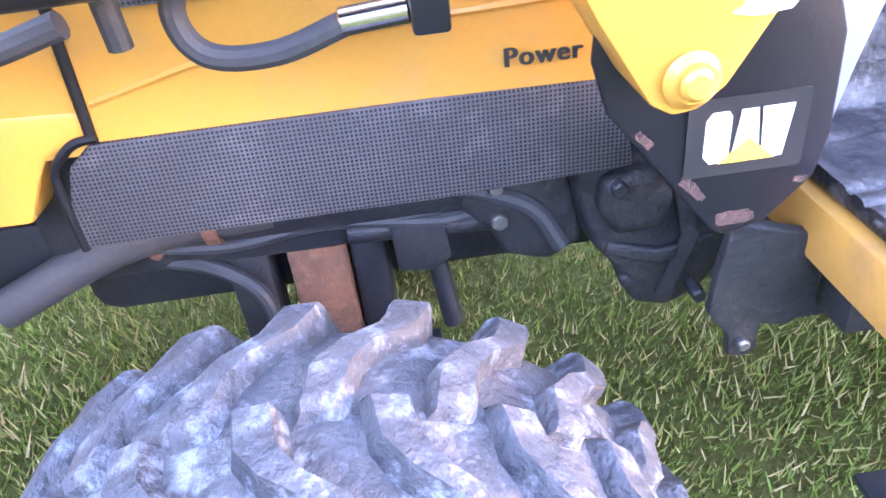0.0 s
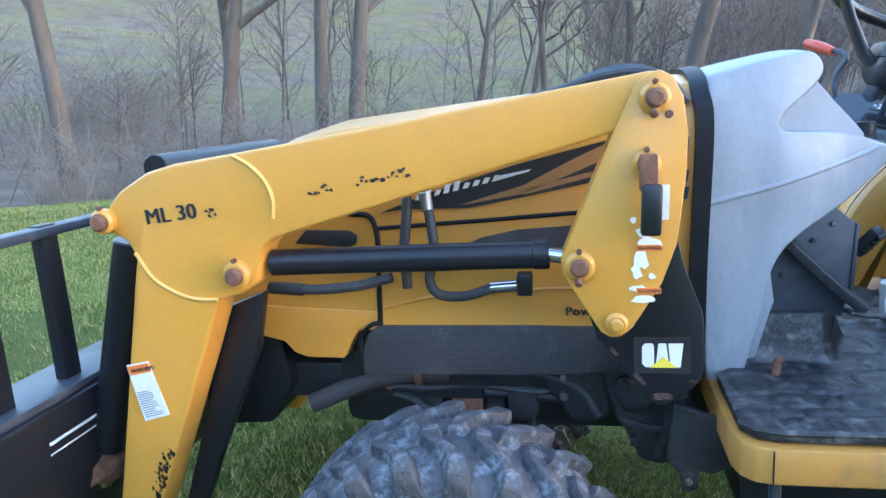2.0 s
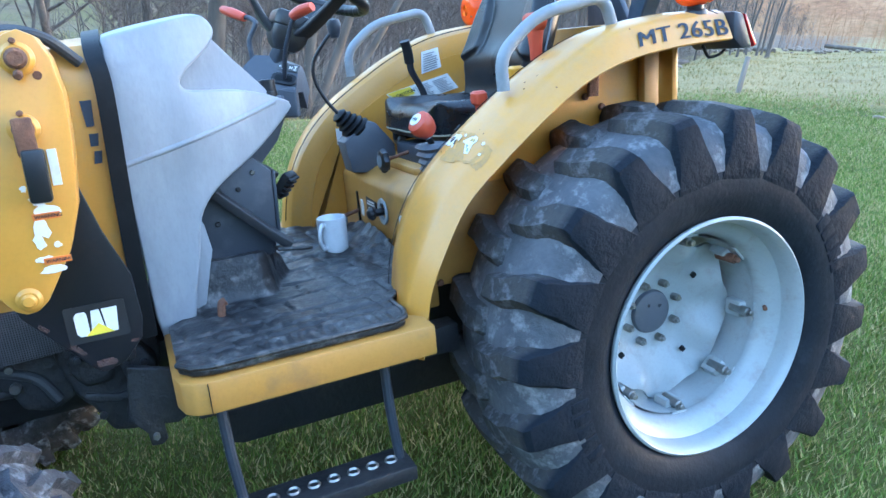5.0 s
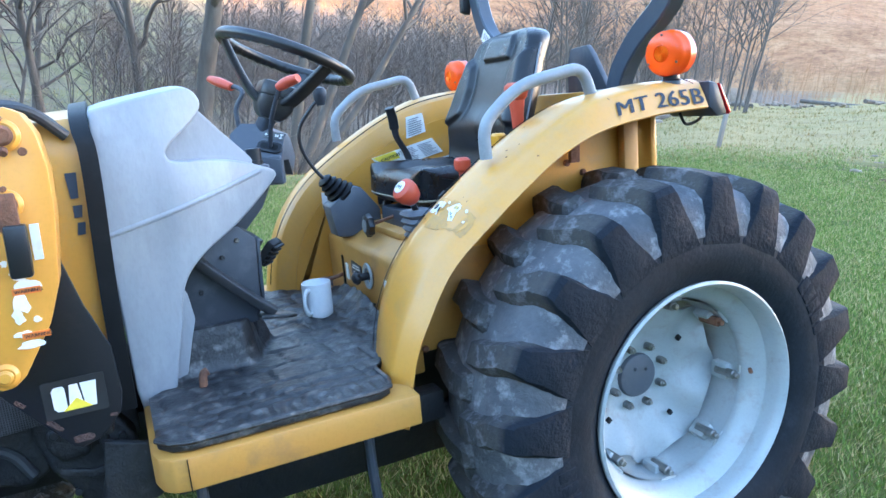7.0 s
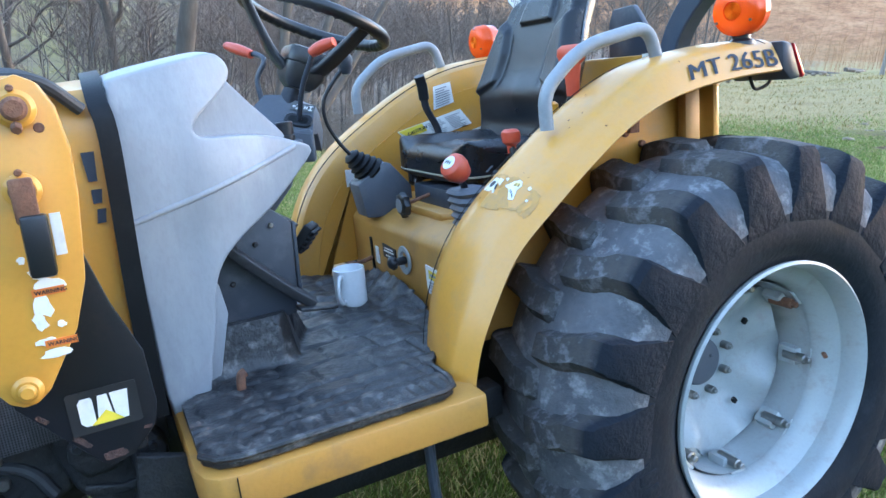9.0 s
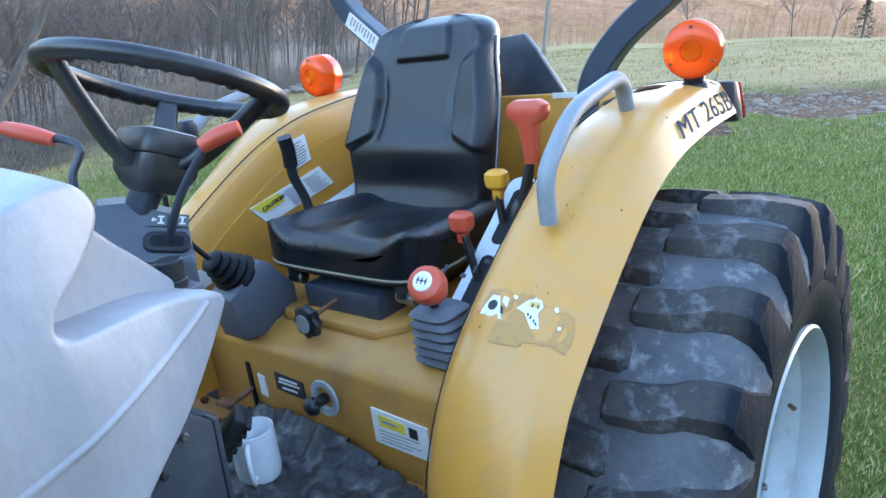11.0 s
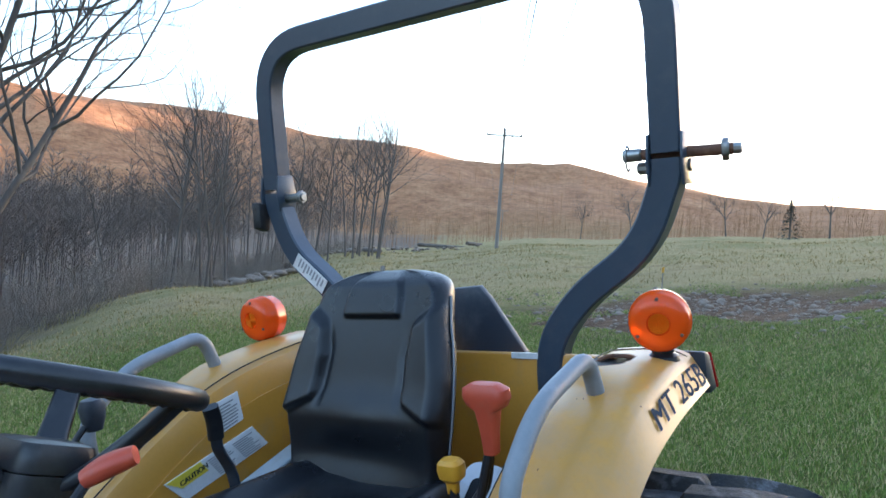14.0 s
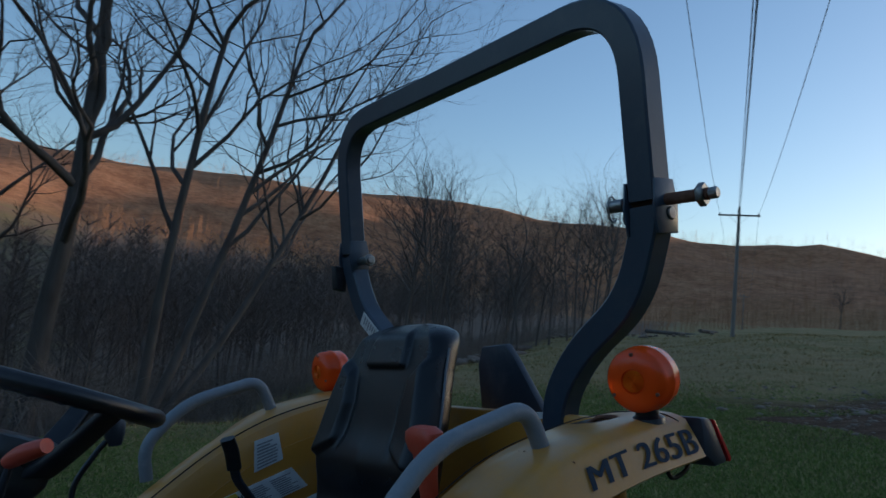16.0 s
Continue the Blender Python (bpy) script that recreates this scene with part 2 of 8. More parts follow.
RUBBER_MUD = material("muddy_tyre_rubber", (0.022, 0.025, 0.033), 0.74, second=(0.11, 0.098, 0.09), amount=0.85, scale=10, fine=60, bump=1.0, bump_scale=55, dirt=(0.31, 0.33, 0.37), dirt_amount=0.88, dirt_scale=17, top=(0.20, 0.21, 0.24), top_amount=0.25)
HOSE = material("black_hose_rubber", (0.03, 0.031, 0.034), 0.6, scale=14, bump=0.15, dirt=(0.1, 0.095, 0.09), dirt_amount=0.35, dirt_scale=12)
SEAL = material("black_edge_seal", (0.006, 0.0065, 0.008), 0.5, bump=0.05, dirt=(0.03, 0.03, 0.03), dirt_amount=0.3, spec=0.25)
VINYL = material("black_seat_vinyl", (0.007, 0.008, 0.011), 0.30, second=(0.011, 0.012, 0.015), bump=0.12, bump_scale=420, dirt=(0.03, 0.03, 0.03), dirt_amount=0.2, dirt_scale=6, spec=0.42)
MAT_RUBBER = material("dusty_rubber_mat", (0.008, 0.009, 0.012), 0.40, second=(0.018, 0.018, 0.020), amount=0.9, scale=14, bump=0.35, bump_scale=90, dirt=(0.22, 0.21, 0.20), dirt_amount=0.6, dirt_scale=24, top=(0.28, 0.27, 0.26), top_amount=0.10)
RIM_PAINT = material("silver_grey_rim_paint", (0.33, 0.36, 0.37), 0.42, second=(0.41, 0.43, 0.435), scale=5, bump=0.08, bump_scale=40, dirt=(0.24, 0.21, 0.18), dirt_amount=0.45, dirt_scale=18, coat=0.1)
CHROME = material("bright_steel", (0.6, 0.6, 0.6), 0.2, 1.0, bump=0.02)
STEEL = material("dull_steel", (0.34, 0.34, 0.33), 0.42, 1.0, second=(0.24, 0.22, 0.2), scale=30, bump=0.1, dirt=(0.14, 0.08, 0.05), dirt_amount=0.3, dirt_scale=30)
RUST = material("rusty_steel", (0.19, 0.085, 0.045), 0.8, 0.1, second=(0.1, 0.05, 0.035), amount=0.9, scale=30, bump=0.4, bump_scale=160, dirt=(0.3, 0.15, 0.08), dirt_amount=0.5, dirt_scale=40)
OLD_RUST = material("dark_rust_stain", (0.07, 0.036, 0.028), 0.8, second=(0.035, 0.022, 0.02), amount=0.9, scale=45, bump=0.4, bump_scale=160, dirt=(0.13, 0.06, 0.04), dirt_amount=0.6, dirt_scale=60)
RED_PLASTIC = material("faded_red_plastic", (0.5, 0.07, 0.03), 0.42, second=(0.42, 0.06, 0.03), scale=14, bump=0.05, dirt=(0.35, 0.12, 0.07), dirt_amount=0.3, dirt_scale=20)
YELLOW_PLASTIC = material("yellow_plastic_knob", (0.62, 0.3, 0.02), 0.4, bump=0.04, dirt=(0.3, 0.14, 0.04), dirt_amount=0.4, dirt_scale=30)
BLACK_PLASTIC = material("black_plastic", (0.011, 0.012, 0.015), 0.34, bump=0.06, bump_scale=300, dirt=(0.09, 0.085, 0.08), dirt_amount=0.3)
WHITE_CERAMIC = material("white_glazed_ceramic", (0.74, 0.76, 0.78), 0.18, second=(0.7, 0.72, 0.75), bump=0.0, coat=0.3)
STICKER = material("white_sticker", (0.72, 0.72, 0.7), 0.45, second=(0.66, 0.66, 0.64), scale=20, bump=0.03, dirt=(0.45, 0.42, 0.36), dirt_amount=0.3, dirt_scale=30)
INK = material("black_print", (0.02, 0.02, 0.022), 0.5, bump=0.0)
GREY_INK = material("grey_print", (0.3, 0.3, 0.31), 0.5, bump=0.0)
NUMBER_INK = material("blue_grey_decal", (0.06, 0.068, 0.085), 0.85, bump=0.0, spec=0.05)
ORANGE_INK = material("orange_print", (0.75, 0.2, 0.03), 0.5, bump=0.0)
YELLOW_INK = material("yellow_print", (0.8, 0.62, 0.05), 0.45, bump=0.0)
DECAL_BLACK = material("black_decal", (0.018, 0.018, 0.022), 0.35, second=(0.035, 0.033, 0.035), scale=15, bump=0.0)
DECAL_BRONZE = material("bronze_decal", (0.33, 0.17, 0.06), 0.4, second=(0.28, 0.14, 0.06), scale=25, bump=0.0)
WELD = material("pale_yellow_weld", (0.7, 0.42, 0.1), 0.4, bump=0.2, bump_scale=200)
TAIL_RED = material("red_lens", (0.5, 0.02, 0.02), 0.2, bump=0.02, coat=0.3)


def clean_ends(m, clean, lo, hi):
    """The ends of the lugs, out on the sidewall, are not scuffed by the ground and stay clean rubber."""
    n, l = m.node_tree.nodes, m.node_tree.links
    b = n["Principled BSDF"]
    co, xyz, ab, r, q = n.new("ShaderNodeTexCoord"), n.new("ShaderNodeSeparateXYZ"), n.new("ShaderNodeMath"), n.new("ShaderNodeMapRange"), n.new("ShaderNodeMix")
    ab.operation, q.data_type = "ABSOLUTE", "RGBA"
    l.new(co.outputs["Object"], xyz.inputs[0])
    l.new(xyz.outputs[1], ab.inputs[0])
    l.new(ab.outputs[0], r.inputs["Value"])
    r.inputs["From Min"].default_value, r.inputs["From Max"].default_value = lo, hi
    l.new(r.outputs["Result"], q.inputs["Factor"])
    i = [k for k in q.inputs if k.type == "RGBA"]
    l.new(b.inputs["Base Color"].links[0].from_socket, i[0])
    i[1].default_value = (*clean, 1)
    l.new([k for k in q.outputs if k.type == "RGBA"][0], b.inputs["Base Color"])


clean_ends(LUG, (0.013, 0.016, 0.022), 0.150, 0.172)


def lens_material(name, colour):
    m = bpy.data.materials.new(name)
    m.use_nodes = True
    b = m.node_tree.nodes["Principled BSDF"]
    b.inputs["Base Color"].default_value = (*colour, 1)
    b.inputs["Roughness"].default_value = 0.22
    b.inputs["Specular IOR Level"].default_value = 0.3
    b.inputs["Transmission Weight"].default_value = 0.25
    b.inputs["Subsurface Weight"].default_value = 0.0
    b.inputs["Subsurface Radius"].default_value = (0.05, 0.02, 0.01)
    b.inputs["Coat Weight"].default_value = 0.03
    return m


AMBER = lens_material("amber_lens", (0.95, 0.098, 0.002))
# lighter amber stands for the glow in the middle of the lens
AMBER_GLOW = lens_material("glow_tinted_amber_centre", (1.0, 0.25, 0.008))


def mesh_screen(name):
    """Black sheet with rows of round holes."""
    m = material(name, (0.05, 0.047, 0.052), 0.6, second=(0.09, 0.084, 0.09), amount=0.9, scale=4, bump=0.05, dirt=(0.2, 0.18, 0.18), dirt_amount=0.75, dirt_scale=6)
    n, l = m.node_tree.nodes, m.node_tree.links
    b = n["Principled BSDF"]
    co = n.new("ShaderNodeTexCoord")
    mp = n.new("ShaderNodeMapping")
    mp.inputs["Rotation"].default_value = (radians(90), 0, 0)
    mp.inputs["Scale"].default_value = (1, 1, 1)
    l.new(co.outputs["Object"], mp.inputs[0])
    v = n.new("ShaderNodeTexVoronoi")
    v.voronoi_dimensions = "2D"
    v.inputs["Scale"].default_value, v.inputs["Randomness"].default_value = 215, 0.0
    l.new(mp.outputs[0], v.inputs["Vector"])
    r = n.new("ShaderNodeMapRange")
    r.inputs["From Min"].default_value, r.inputs["From Max"].default_value = 0.28, 0.38
    l.new(v.outputs["Distance"], r.inputs["Value"])
    bp = n.new("ShaderNodeBump")
    bp.inputs["Strength"].default_value, bp.inputs["Distance"].default_value = 0.9, 0.004
    l.new(r.outputs["Result"], bp.inputs["Height"])
    l.new(bp.outputs[0], b.inputs["Normal"])
    old = b.inputs["Base Color"].links[0].from_socket
    q = n.new("ShaderNodeMix")
    q.data_type = "RGBA"
    l.new(r.outputs["Result"], q.inputs["Factor"])
    i = [k for k in q.inputs if k.type == "RGBA"]
    i[0].default_value = (0.004, 0.004, 0.004, 1)
    l.new(old, i[1])
    l.new([k for k in q.outputs if k.type == "RGBA"][0], b.inputs["Base Color"])
    return m


SCREEN = mesh_screen("perforated_black_screen")


# ---------------------------------------------------------------- land
# rows -180, -110, 115 and 150: unseen hills, added to block low sun and sky
AZ = (-180, -110, -45, -15, 15, 35, 50, 65, 80, 95, 115, 150)
FAR = (13, 25, 50, 110, 250, 600, 1500, 2600)
RISE = ((1.4, 2.5, 7, 28, 80, 160, 300, 300), (-1.4, -2.5, -1, 14, 55, 130, 260, 260), (-2.4, -4.8, -7, -4, 15, 70, 160, 160), (-1.9, -4.2, -6.3, -5, 14, 70, 225, 240),
        (-0.9, -2.6, -4.6, -5, 5, 50, 242, 280), (0, -0.2, -1.2, -2.2, -2, 28, 246, 290), (0.45, 0.8, 1.2, 2.0, 3, 15, 228, 270), (0.75, 1.55, 2.9, 5.0, 10, 19, 187, 220),
        (1.1, 2.1, 3.8, 7, 14, 28, 140, 180), (1.5, 2.8, 4.8, 8.5, 18, 38, 138, 170), (2.2, 4, 6.5, 12, 25, 70, 230, 250), (2.2, 3.8, 8, 28, 80, 160, 300, 300))


def height(x, y):
    """The land's height: the sloping lawn, then the valley, the field, the hills and the unseen hills added to block
    light.
    """
    r = math.hypot(x, y)
    a = math.degrees(math.atan2(x, y))
    i = max(k for k in range(len(AZ)) if AZ[k] <= a)
    j = (i + 1) % len(AZ)
    w = (a - AZ[i]) / ((AZ[j] - AZ[i]) % 360)
    w = w * w * (3 - 2 * w)
    lawn = 0.1067 * x - 0.1086 * y + 0.1276
    if r <= 5:
        return lawn
    knots = (5,) + FAR
    k = min(max(q for q in range(len(knots)) if knots[q] <= r), len(knots) - 2)
    t = min((math.log(r) - math.log(knots[k])) / (math.log(knots[k + 1]) - math.log(knots[k])), 1.0)
    if k > 0:
        t = 0.5 * t + 0.5 * t * t * (3 - 2 * t)

    def z(row, q):
        return RISE[row][q - 1]
    lawn *= 5 / r
    lo = lawn if k == 0 else z(i, k) * (1 - w) + z(j, k) * w
    hi = z(i, k + 1) * (1 - w) + z(j, k + 1) * w
    return lo * (1 - t) + hi * t


def rough_height(x, y):
    r = math.hypot(x, y)
    k = min(max((r - 9) / 40, 0), 1)
    b = noise.fractal(Vector((x * 0.05, y * 0.05, 3.1)), 1.0, 2.0, 4) * 0.5 * k
    f = min(max((r - 250) / 700, 0), 1)
    b += noise.fractal(Vector((x * 0.004, y * 0.004, 7.7)), 1.0, 2.0, 5) * 22 * f
    return height(x, y) + b


def ground_material():
    m = bpy.data.materials.new("lawn_field_and_wooded_hills")
    m.use_nodes = True
    n, l = m.node_tree.nodes, m.node_tree.links
    b = n["Principled BSDF"]
    b.inputs["Roughness"].default_value = 0.95
    b.inputs["Specular IOR Level"].default_value = 0.1
    at = n.new("ShaderNodeAttribute")
    at.attribute_name = "cover"
    co = n.new("ShaderNodeTexCoord")

    def noise_at(s, detail=8, rough_=0.65):
        t = n.new("ShaderNodeTexNoise")
        t.inputs["Scale"].default_value, t.inputs["Detail"].default_value, t.inputs["Roughness"].default_value = s, detail, rough_
        l.new(co.outputs["Object"], t.inputs["Vector"])
        return t.outputs[0]

    def ramp(src, stops):
        r = n.new("ShaderNodeValToRGB")
        e = r.color_ramp.elements
        for k, (p, c) in enumerate(stops):
            q = e[k] if k < 2 else e.new(p)
            q.position, q.color = p, (*c, 1)
        l.new(src, r.inputs[0])
        return r.outputs[0]

    def mix(fac, a, c):
        q = n.new("ShaderNodeMix")
        q.data_type = "RGBA"
        l.new(fac, q.inputs["Factor"])
        i = [k for k in q.inputs if k.type == "RGBA"]
        l.new(a, i[0])
        l.new(c, i[1])
        return [k for k in q.outputs if k.type == "RGBA"][0]

    lawn = ramp(noise_at(2.2), [(0.3, (0.07, 0.09, 0.014)), (0.5, (0.115, 0.13, 0.025)), (0.7, (0.17, 0.15, 0.045))])
    lawn2 = mix(noise_at(40, 4), lawn, ramp(noise_at(90, 3), [(0.35, (0.035, 0.035, 0.014)), (0.65, (0.12, 0.125, 0.042))]))
    field = ramp(noise_at(0.22, 12, 0.72), [(0.3, (0.18, 0.135, 0.062)), (0.45, (0.29, 0.225, 0.108)), (0.55, (0.225, 0.185, 0.08)), (0.7, (0.15, 0.15, 0.05))])
    wood = ramp(noise_at(0.35, 12, 0.75), [(0.3, (0.08, 0.06, 0.042)), (0.5, (0.14, 0.105, 0.078)), (0.72, (0.21, 0.16, 0.115))])
    # the far hill's colour carries some of the low sun's orange
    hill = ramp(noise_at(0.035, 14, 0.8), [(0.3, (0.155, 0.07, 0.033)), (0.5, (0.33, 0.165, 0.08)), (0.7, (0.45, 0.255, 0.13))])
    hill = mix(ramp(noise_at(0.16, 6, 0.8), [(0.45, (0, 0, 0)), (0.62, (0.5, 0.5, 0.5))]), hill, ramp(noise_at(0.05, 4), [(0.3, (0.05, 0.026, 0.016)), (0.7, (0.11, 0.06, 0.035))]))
    dirt = ramp(noise_at(3.0), [(0.3, (0.05, 0.028, 0.016)), (0.5, (0.09, 0.054, 0.032)), (0.7, (0.15, 0.10, 0.065))])
    sp = n.new("ShaderNodeSeparateColor")
    l.new(at.outputs["Color"], sp.inputs[0])
    c = mix(sp.outputs[0], lawn2, field)
    c = mix(sp.outputs[1], c, wood)
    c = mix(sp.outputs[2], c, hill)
    c = mix(at.outputs["Alpha"], c, dirt)
    l.new(c, b.inputs["Base Color"])
    bp = n.new("ShaderNodeBump")
    bp.inputs["Strength"].default_value, bp.inputs["Distance"].default_value = 0.8, 0.05
    l.new(noise_at(25, 6), bp.inputs["Height"])
    l.new(bp.outputs[0], b.inputs["Normal"])
    return m


def step(v, a, c):
    return min(max((v - a) / (c - a), 0.0), 1.0)


def wood_side(x, y):
    """Metres beyond the edge of the wood, which runs from the creek to the far field."""
    return (-(x - 5) * 37 + (y - 18) * 55) / 66.3


def cover(x, y):
    """Shares of field, wood floor, far wooded hill and bare stony dirt."""
    r = math.hypot(x, y)
    a = math.degrees(math.atan2(x, y))
    j = noise.fractal(Vector((x * 0.15, y * 0.15, 0.3)), 1.0, 2.0, 4)
    field = step(r + 3 * j - 0.05 * (a - 30), 10.5, 14.5) if a > 8 else 0.35 * step(r + 6 * j, 30, 52)
    wood = step(wood_side(x, y) + 5 * j, 0, 5) * (1 if r < 400 else 1 - step(r, 400, 700))
    if a < 8:
        near = step(r + 2 * j, 13, 16.5) * (1 - step(r + 8 * j, 40, 52))
        meadow = step(wood_side(x, y) - r * 0.0, 0, 1) * step(r, 44, 54) * (1 - step(a + 10 * j, -4, 10))
        wood = max(near, wood * (1 - meadow), meadow * min(max(0.62 + 0.9 * j, 0.25), 0.95))
    # dark wood floor on the unseen hills, to dim reflections and fill light
    if a > 125 or a < -70:
        wood = max(wood, step(r + 6 * j, 40, 60))
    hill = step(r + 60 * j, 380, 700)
    s = math.hypot((a - 79) / 19, (r - 12.6) / 4.3)
    bare = 1 - step(s + 0.6 * j, 0.75, 1.2)
    return field, wood, hill, bare


def build_ground():
    bm = bmesh.new()
    lay = bm.verts.layers.float_color.new("cover")
    rs = [0.0]
    while rs[-1] < 2600:
        rs.append(rs[-1] + max(0.5, rs[-1] * 0.045))
    n = 240
    prev = None
    for r in rs:
        if r == 0:
            v = bm.verts.new((0, 0, 0))
            v[lay] = (0, 0, 0, 0)
            prev = [v] * n
            continue
        ring = []
        for k in range(n):
            t = 2 * math.pi * k / n
            x, y = r * math.sin(t), r * math.cos(t)
            v = bm.verts.new((x, y, rough_height(x, y)))
            v[lay] = cover(x, y)
            ring.append(v)
        for k in range(n):
            q = (k + 1) % n
            if prev[0] is prev[1]:
                bm.faces.new((prev[0], ring[q], ring[k]))
            else:
                bm.faces.new((prev[k], prev[q], ring[q], ring[k]))
        prev = ring
    ob = part("ground", bm, ground_material(), None, "", 180)
    tagged(ob, "sloping green lawn running into a tan field and bare wooded hills", "ground", "", "structure")
    return ob


build_ground()


# ---------------------------------------------------------------- tractor
tractor = thing("tractor", "yellow compact tractor with a front loader, parked on the sloping lawn", "tractor")
ARCH = (0.015, 0.0, 0.615)
REAR = (-0.075, 0.0, 0.685)
FRONT = (-1.738, 0.0, 0.535)


def tyre_mesh(R, half, rim_r, lug_h):
    """A tyre's carcass about the y axis, standing at the origin; half is half its width. Its shoulders fall away between the lugs."""
    rc = R - lug_h
    d = (R - rim_r) / 0.307
    pts = [(rim_r, -half * 0.80), (rim_r + 0.012 * d, -half * 0.87), (rim_r + 0.05 * d, -half * 0.965), (rim_r + 0.085 * d, -half), (R - 0.185 * d, -half), (R - 0.16 * d, -half * 0.985),
           (R - 0.12 * d, -half * 0.95), (rc - 0.045 * d, -half * 0.88), (rc - 0.02 * d, -half * 0.75), (rc - 0.004 * d, -half * 0.5), (rc + 0.002, -half * 0.25), (rc + 0.004, 0)]
    return lathe(pts + [(r, -a) for r, a in pts[-2::-1]], 112)


def valley_mesh(R, half, rim_r, lug_h):
    """The dusty skin between the lugs, a hair above the carcass."""
    rc, d, up = R - lug_h, (R - rim_r) / 0.307, 0.0022
    pts = [(R - 0.168 * d, -half * 0.992 - up), (R - 0.158 * d, -half * 0.987 - up), (R - 0.12 * d + up, -half * 0.95 - up), (rc - 0.045 * d + up, -half * 0.88), (rc - 0.02 * d + up, -half * 0.75),
           (rc - 0.004 * d + up, -half * 0.5), (rc + 0.002 + up, -half * 0.25), (rc + 0.004 + up, 0)]
    return lathe(pts + [(r, -a) for r, a in pts[-2::-1]], 112)


def lug_mesh(R, half, n, lug_h, rim_r, skew, side, seed):
    """One tread bar, from past the middle to the shoulder, where it spreads into the sidewall."""
    b = bmesh.new()
    rc, d = R - lug_h, (R - rim_r) / 0.307
    pitch = 2 * math.pi / n
    rows = []
    # share of half width and drop from R at the top, offset and half length round the wheel, then share, radius and half length at the foot
    st = ((0.05, 0.014, 0.20, 0.12, 0.09, rc - 0.006, 0.22), (0.0, 0.002, 0.19, 0.155, 0.0, rc - 0.004, 0.25), (-0.28, 0.0, 0.17, 0.165, -0.28, rc - 0.006, 0.26),
          (-0.45, 0.001, 0.12, 0.160, -0.45, rc - 0.008, 0.26), (-0.60, 0.004, 0.04, 0.165, -0.60, rc - 0.014 * d, 0.27), (-0.78, 0.010, 0.01, 0.17, -0.78, rc - 0.028 * d, 0.28),
          (-0.90, 0.019, 0.0, 0.175, -0.88, rc - 0.05 * d, 0.29), (-0.955, 0.034, 0.0, 0.185, -0.92, rc - 0.07 * d, 0.31), (-0.99, 0.08, -0.01, 0.225, -0.945, R - 0.124 * d, 0.36),
          (-1.008, 0.13, -0.02, 0.33, -0.968, R - 0.15 * d, 0.44), (-1.004, 0.178, -0.03, 0.455, -0.988, R - 0.19 * d, 0.5))
    for q, (a, drop, o, w, fa, fr, fw) in enumerate(st):
        sg = 1 if side < 0 else -1
        r = R - drop * d
        jit = noise.noise(Vector((seed * 3.7, q * 0.9, side))) * (0.02 if q < 8 else 0.006)
        wob = noise.noise(Vector((seed * 1.7, q * 1.9, side + 4))) * 0.0025
        row = []
        for k, e in ((-1, 0), (-1, 1), (-1, 2), (0, 2), (1, 2), (1, 1), (1, 0)):
            if e == 0:
                rr, aa, ww = fr, fa, fw
            elif e == 1:
                rr, aa, ww = r - 0.009 * d, a, w + 0.012
            else:
                rr, aa, ww = r + wob, a, w - 0.02
            t = (skew * o + k * ww + jit) * pitch
            row.append(b.verts.new((rr * math.cos(t), sg * aa * half, rr * math.sin(t))))
        rows.append(row)
    for q in range(len(rows) - 1):
        for c in range(6):
            b.faces.new((rows[q][c], rows[q][c + 1], rows[q + 1][c + 1], rows[q + 1][c]))
    b.faces.new(rows[0])
    b.faces.new(rows[-1][::-1])
    return b


def add_lugs(w, R, half, n, lug_h, rim_r, skew, mat, phase=0.0):
    for side in (-1, 1):
        kinds = [part("tread_lug", lug_mesh(R, half, n, lug_h, rim_r, skew, side, 5 * k + side), mat, w, "", 26) for k in range(4)]
        for k in range(n):
            o = kinds[k] if k < 4 else new("tread_lug", kinds[(k * 7) % 4].data)
            o.parent = w
            o.rotation_euler = (0, -phase - 2 * math.pi * (k + (0.5 if side > 0 else 0.0)) / n, 0)


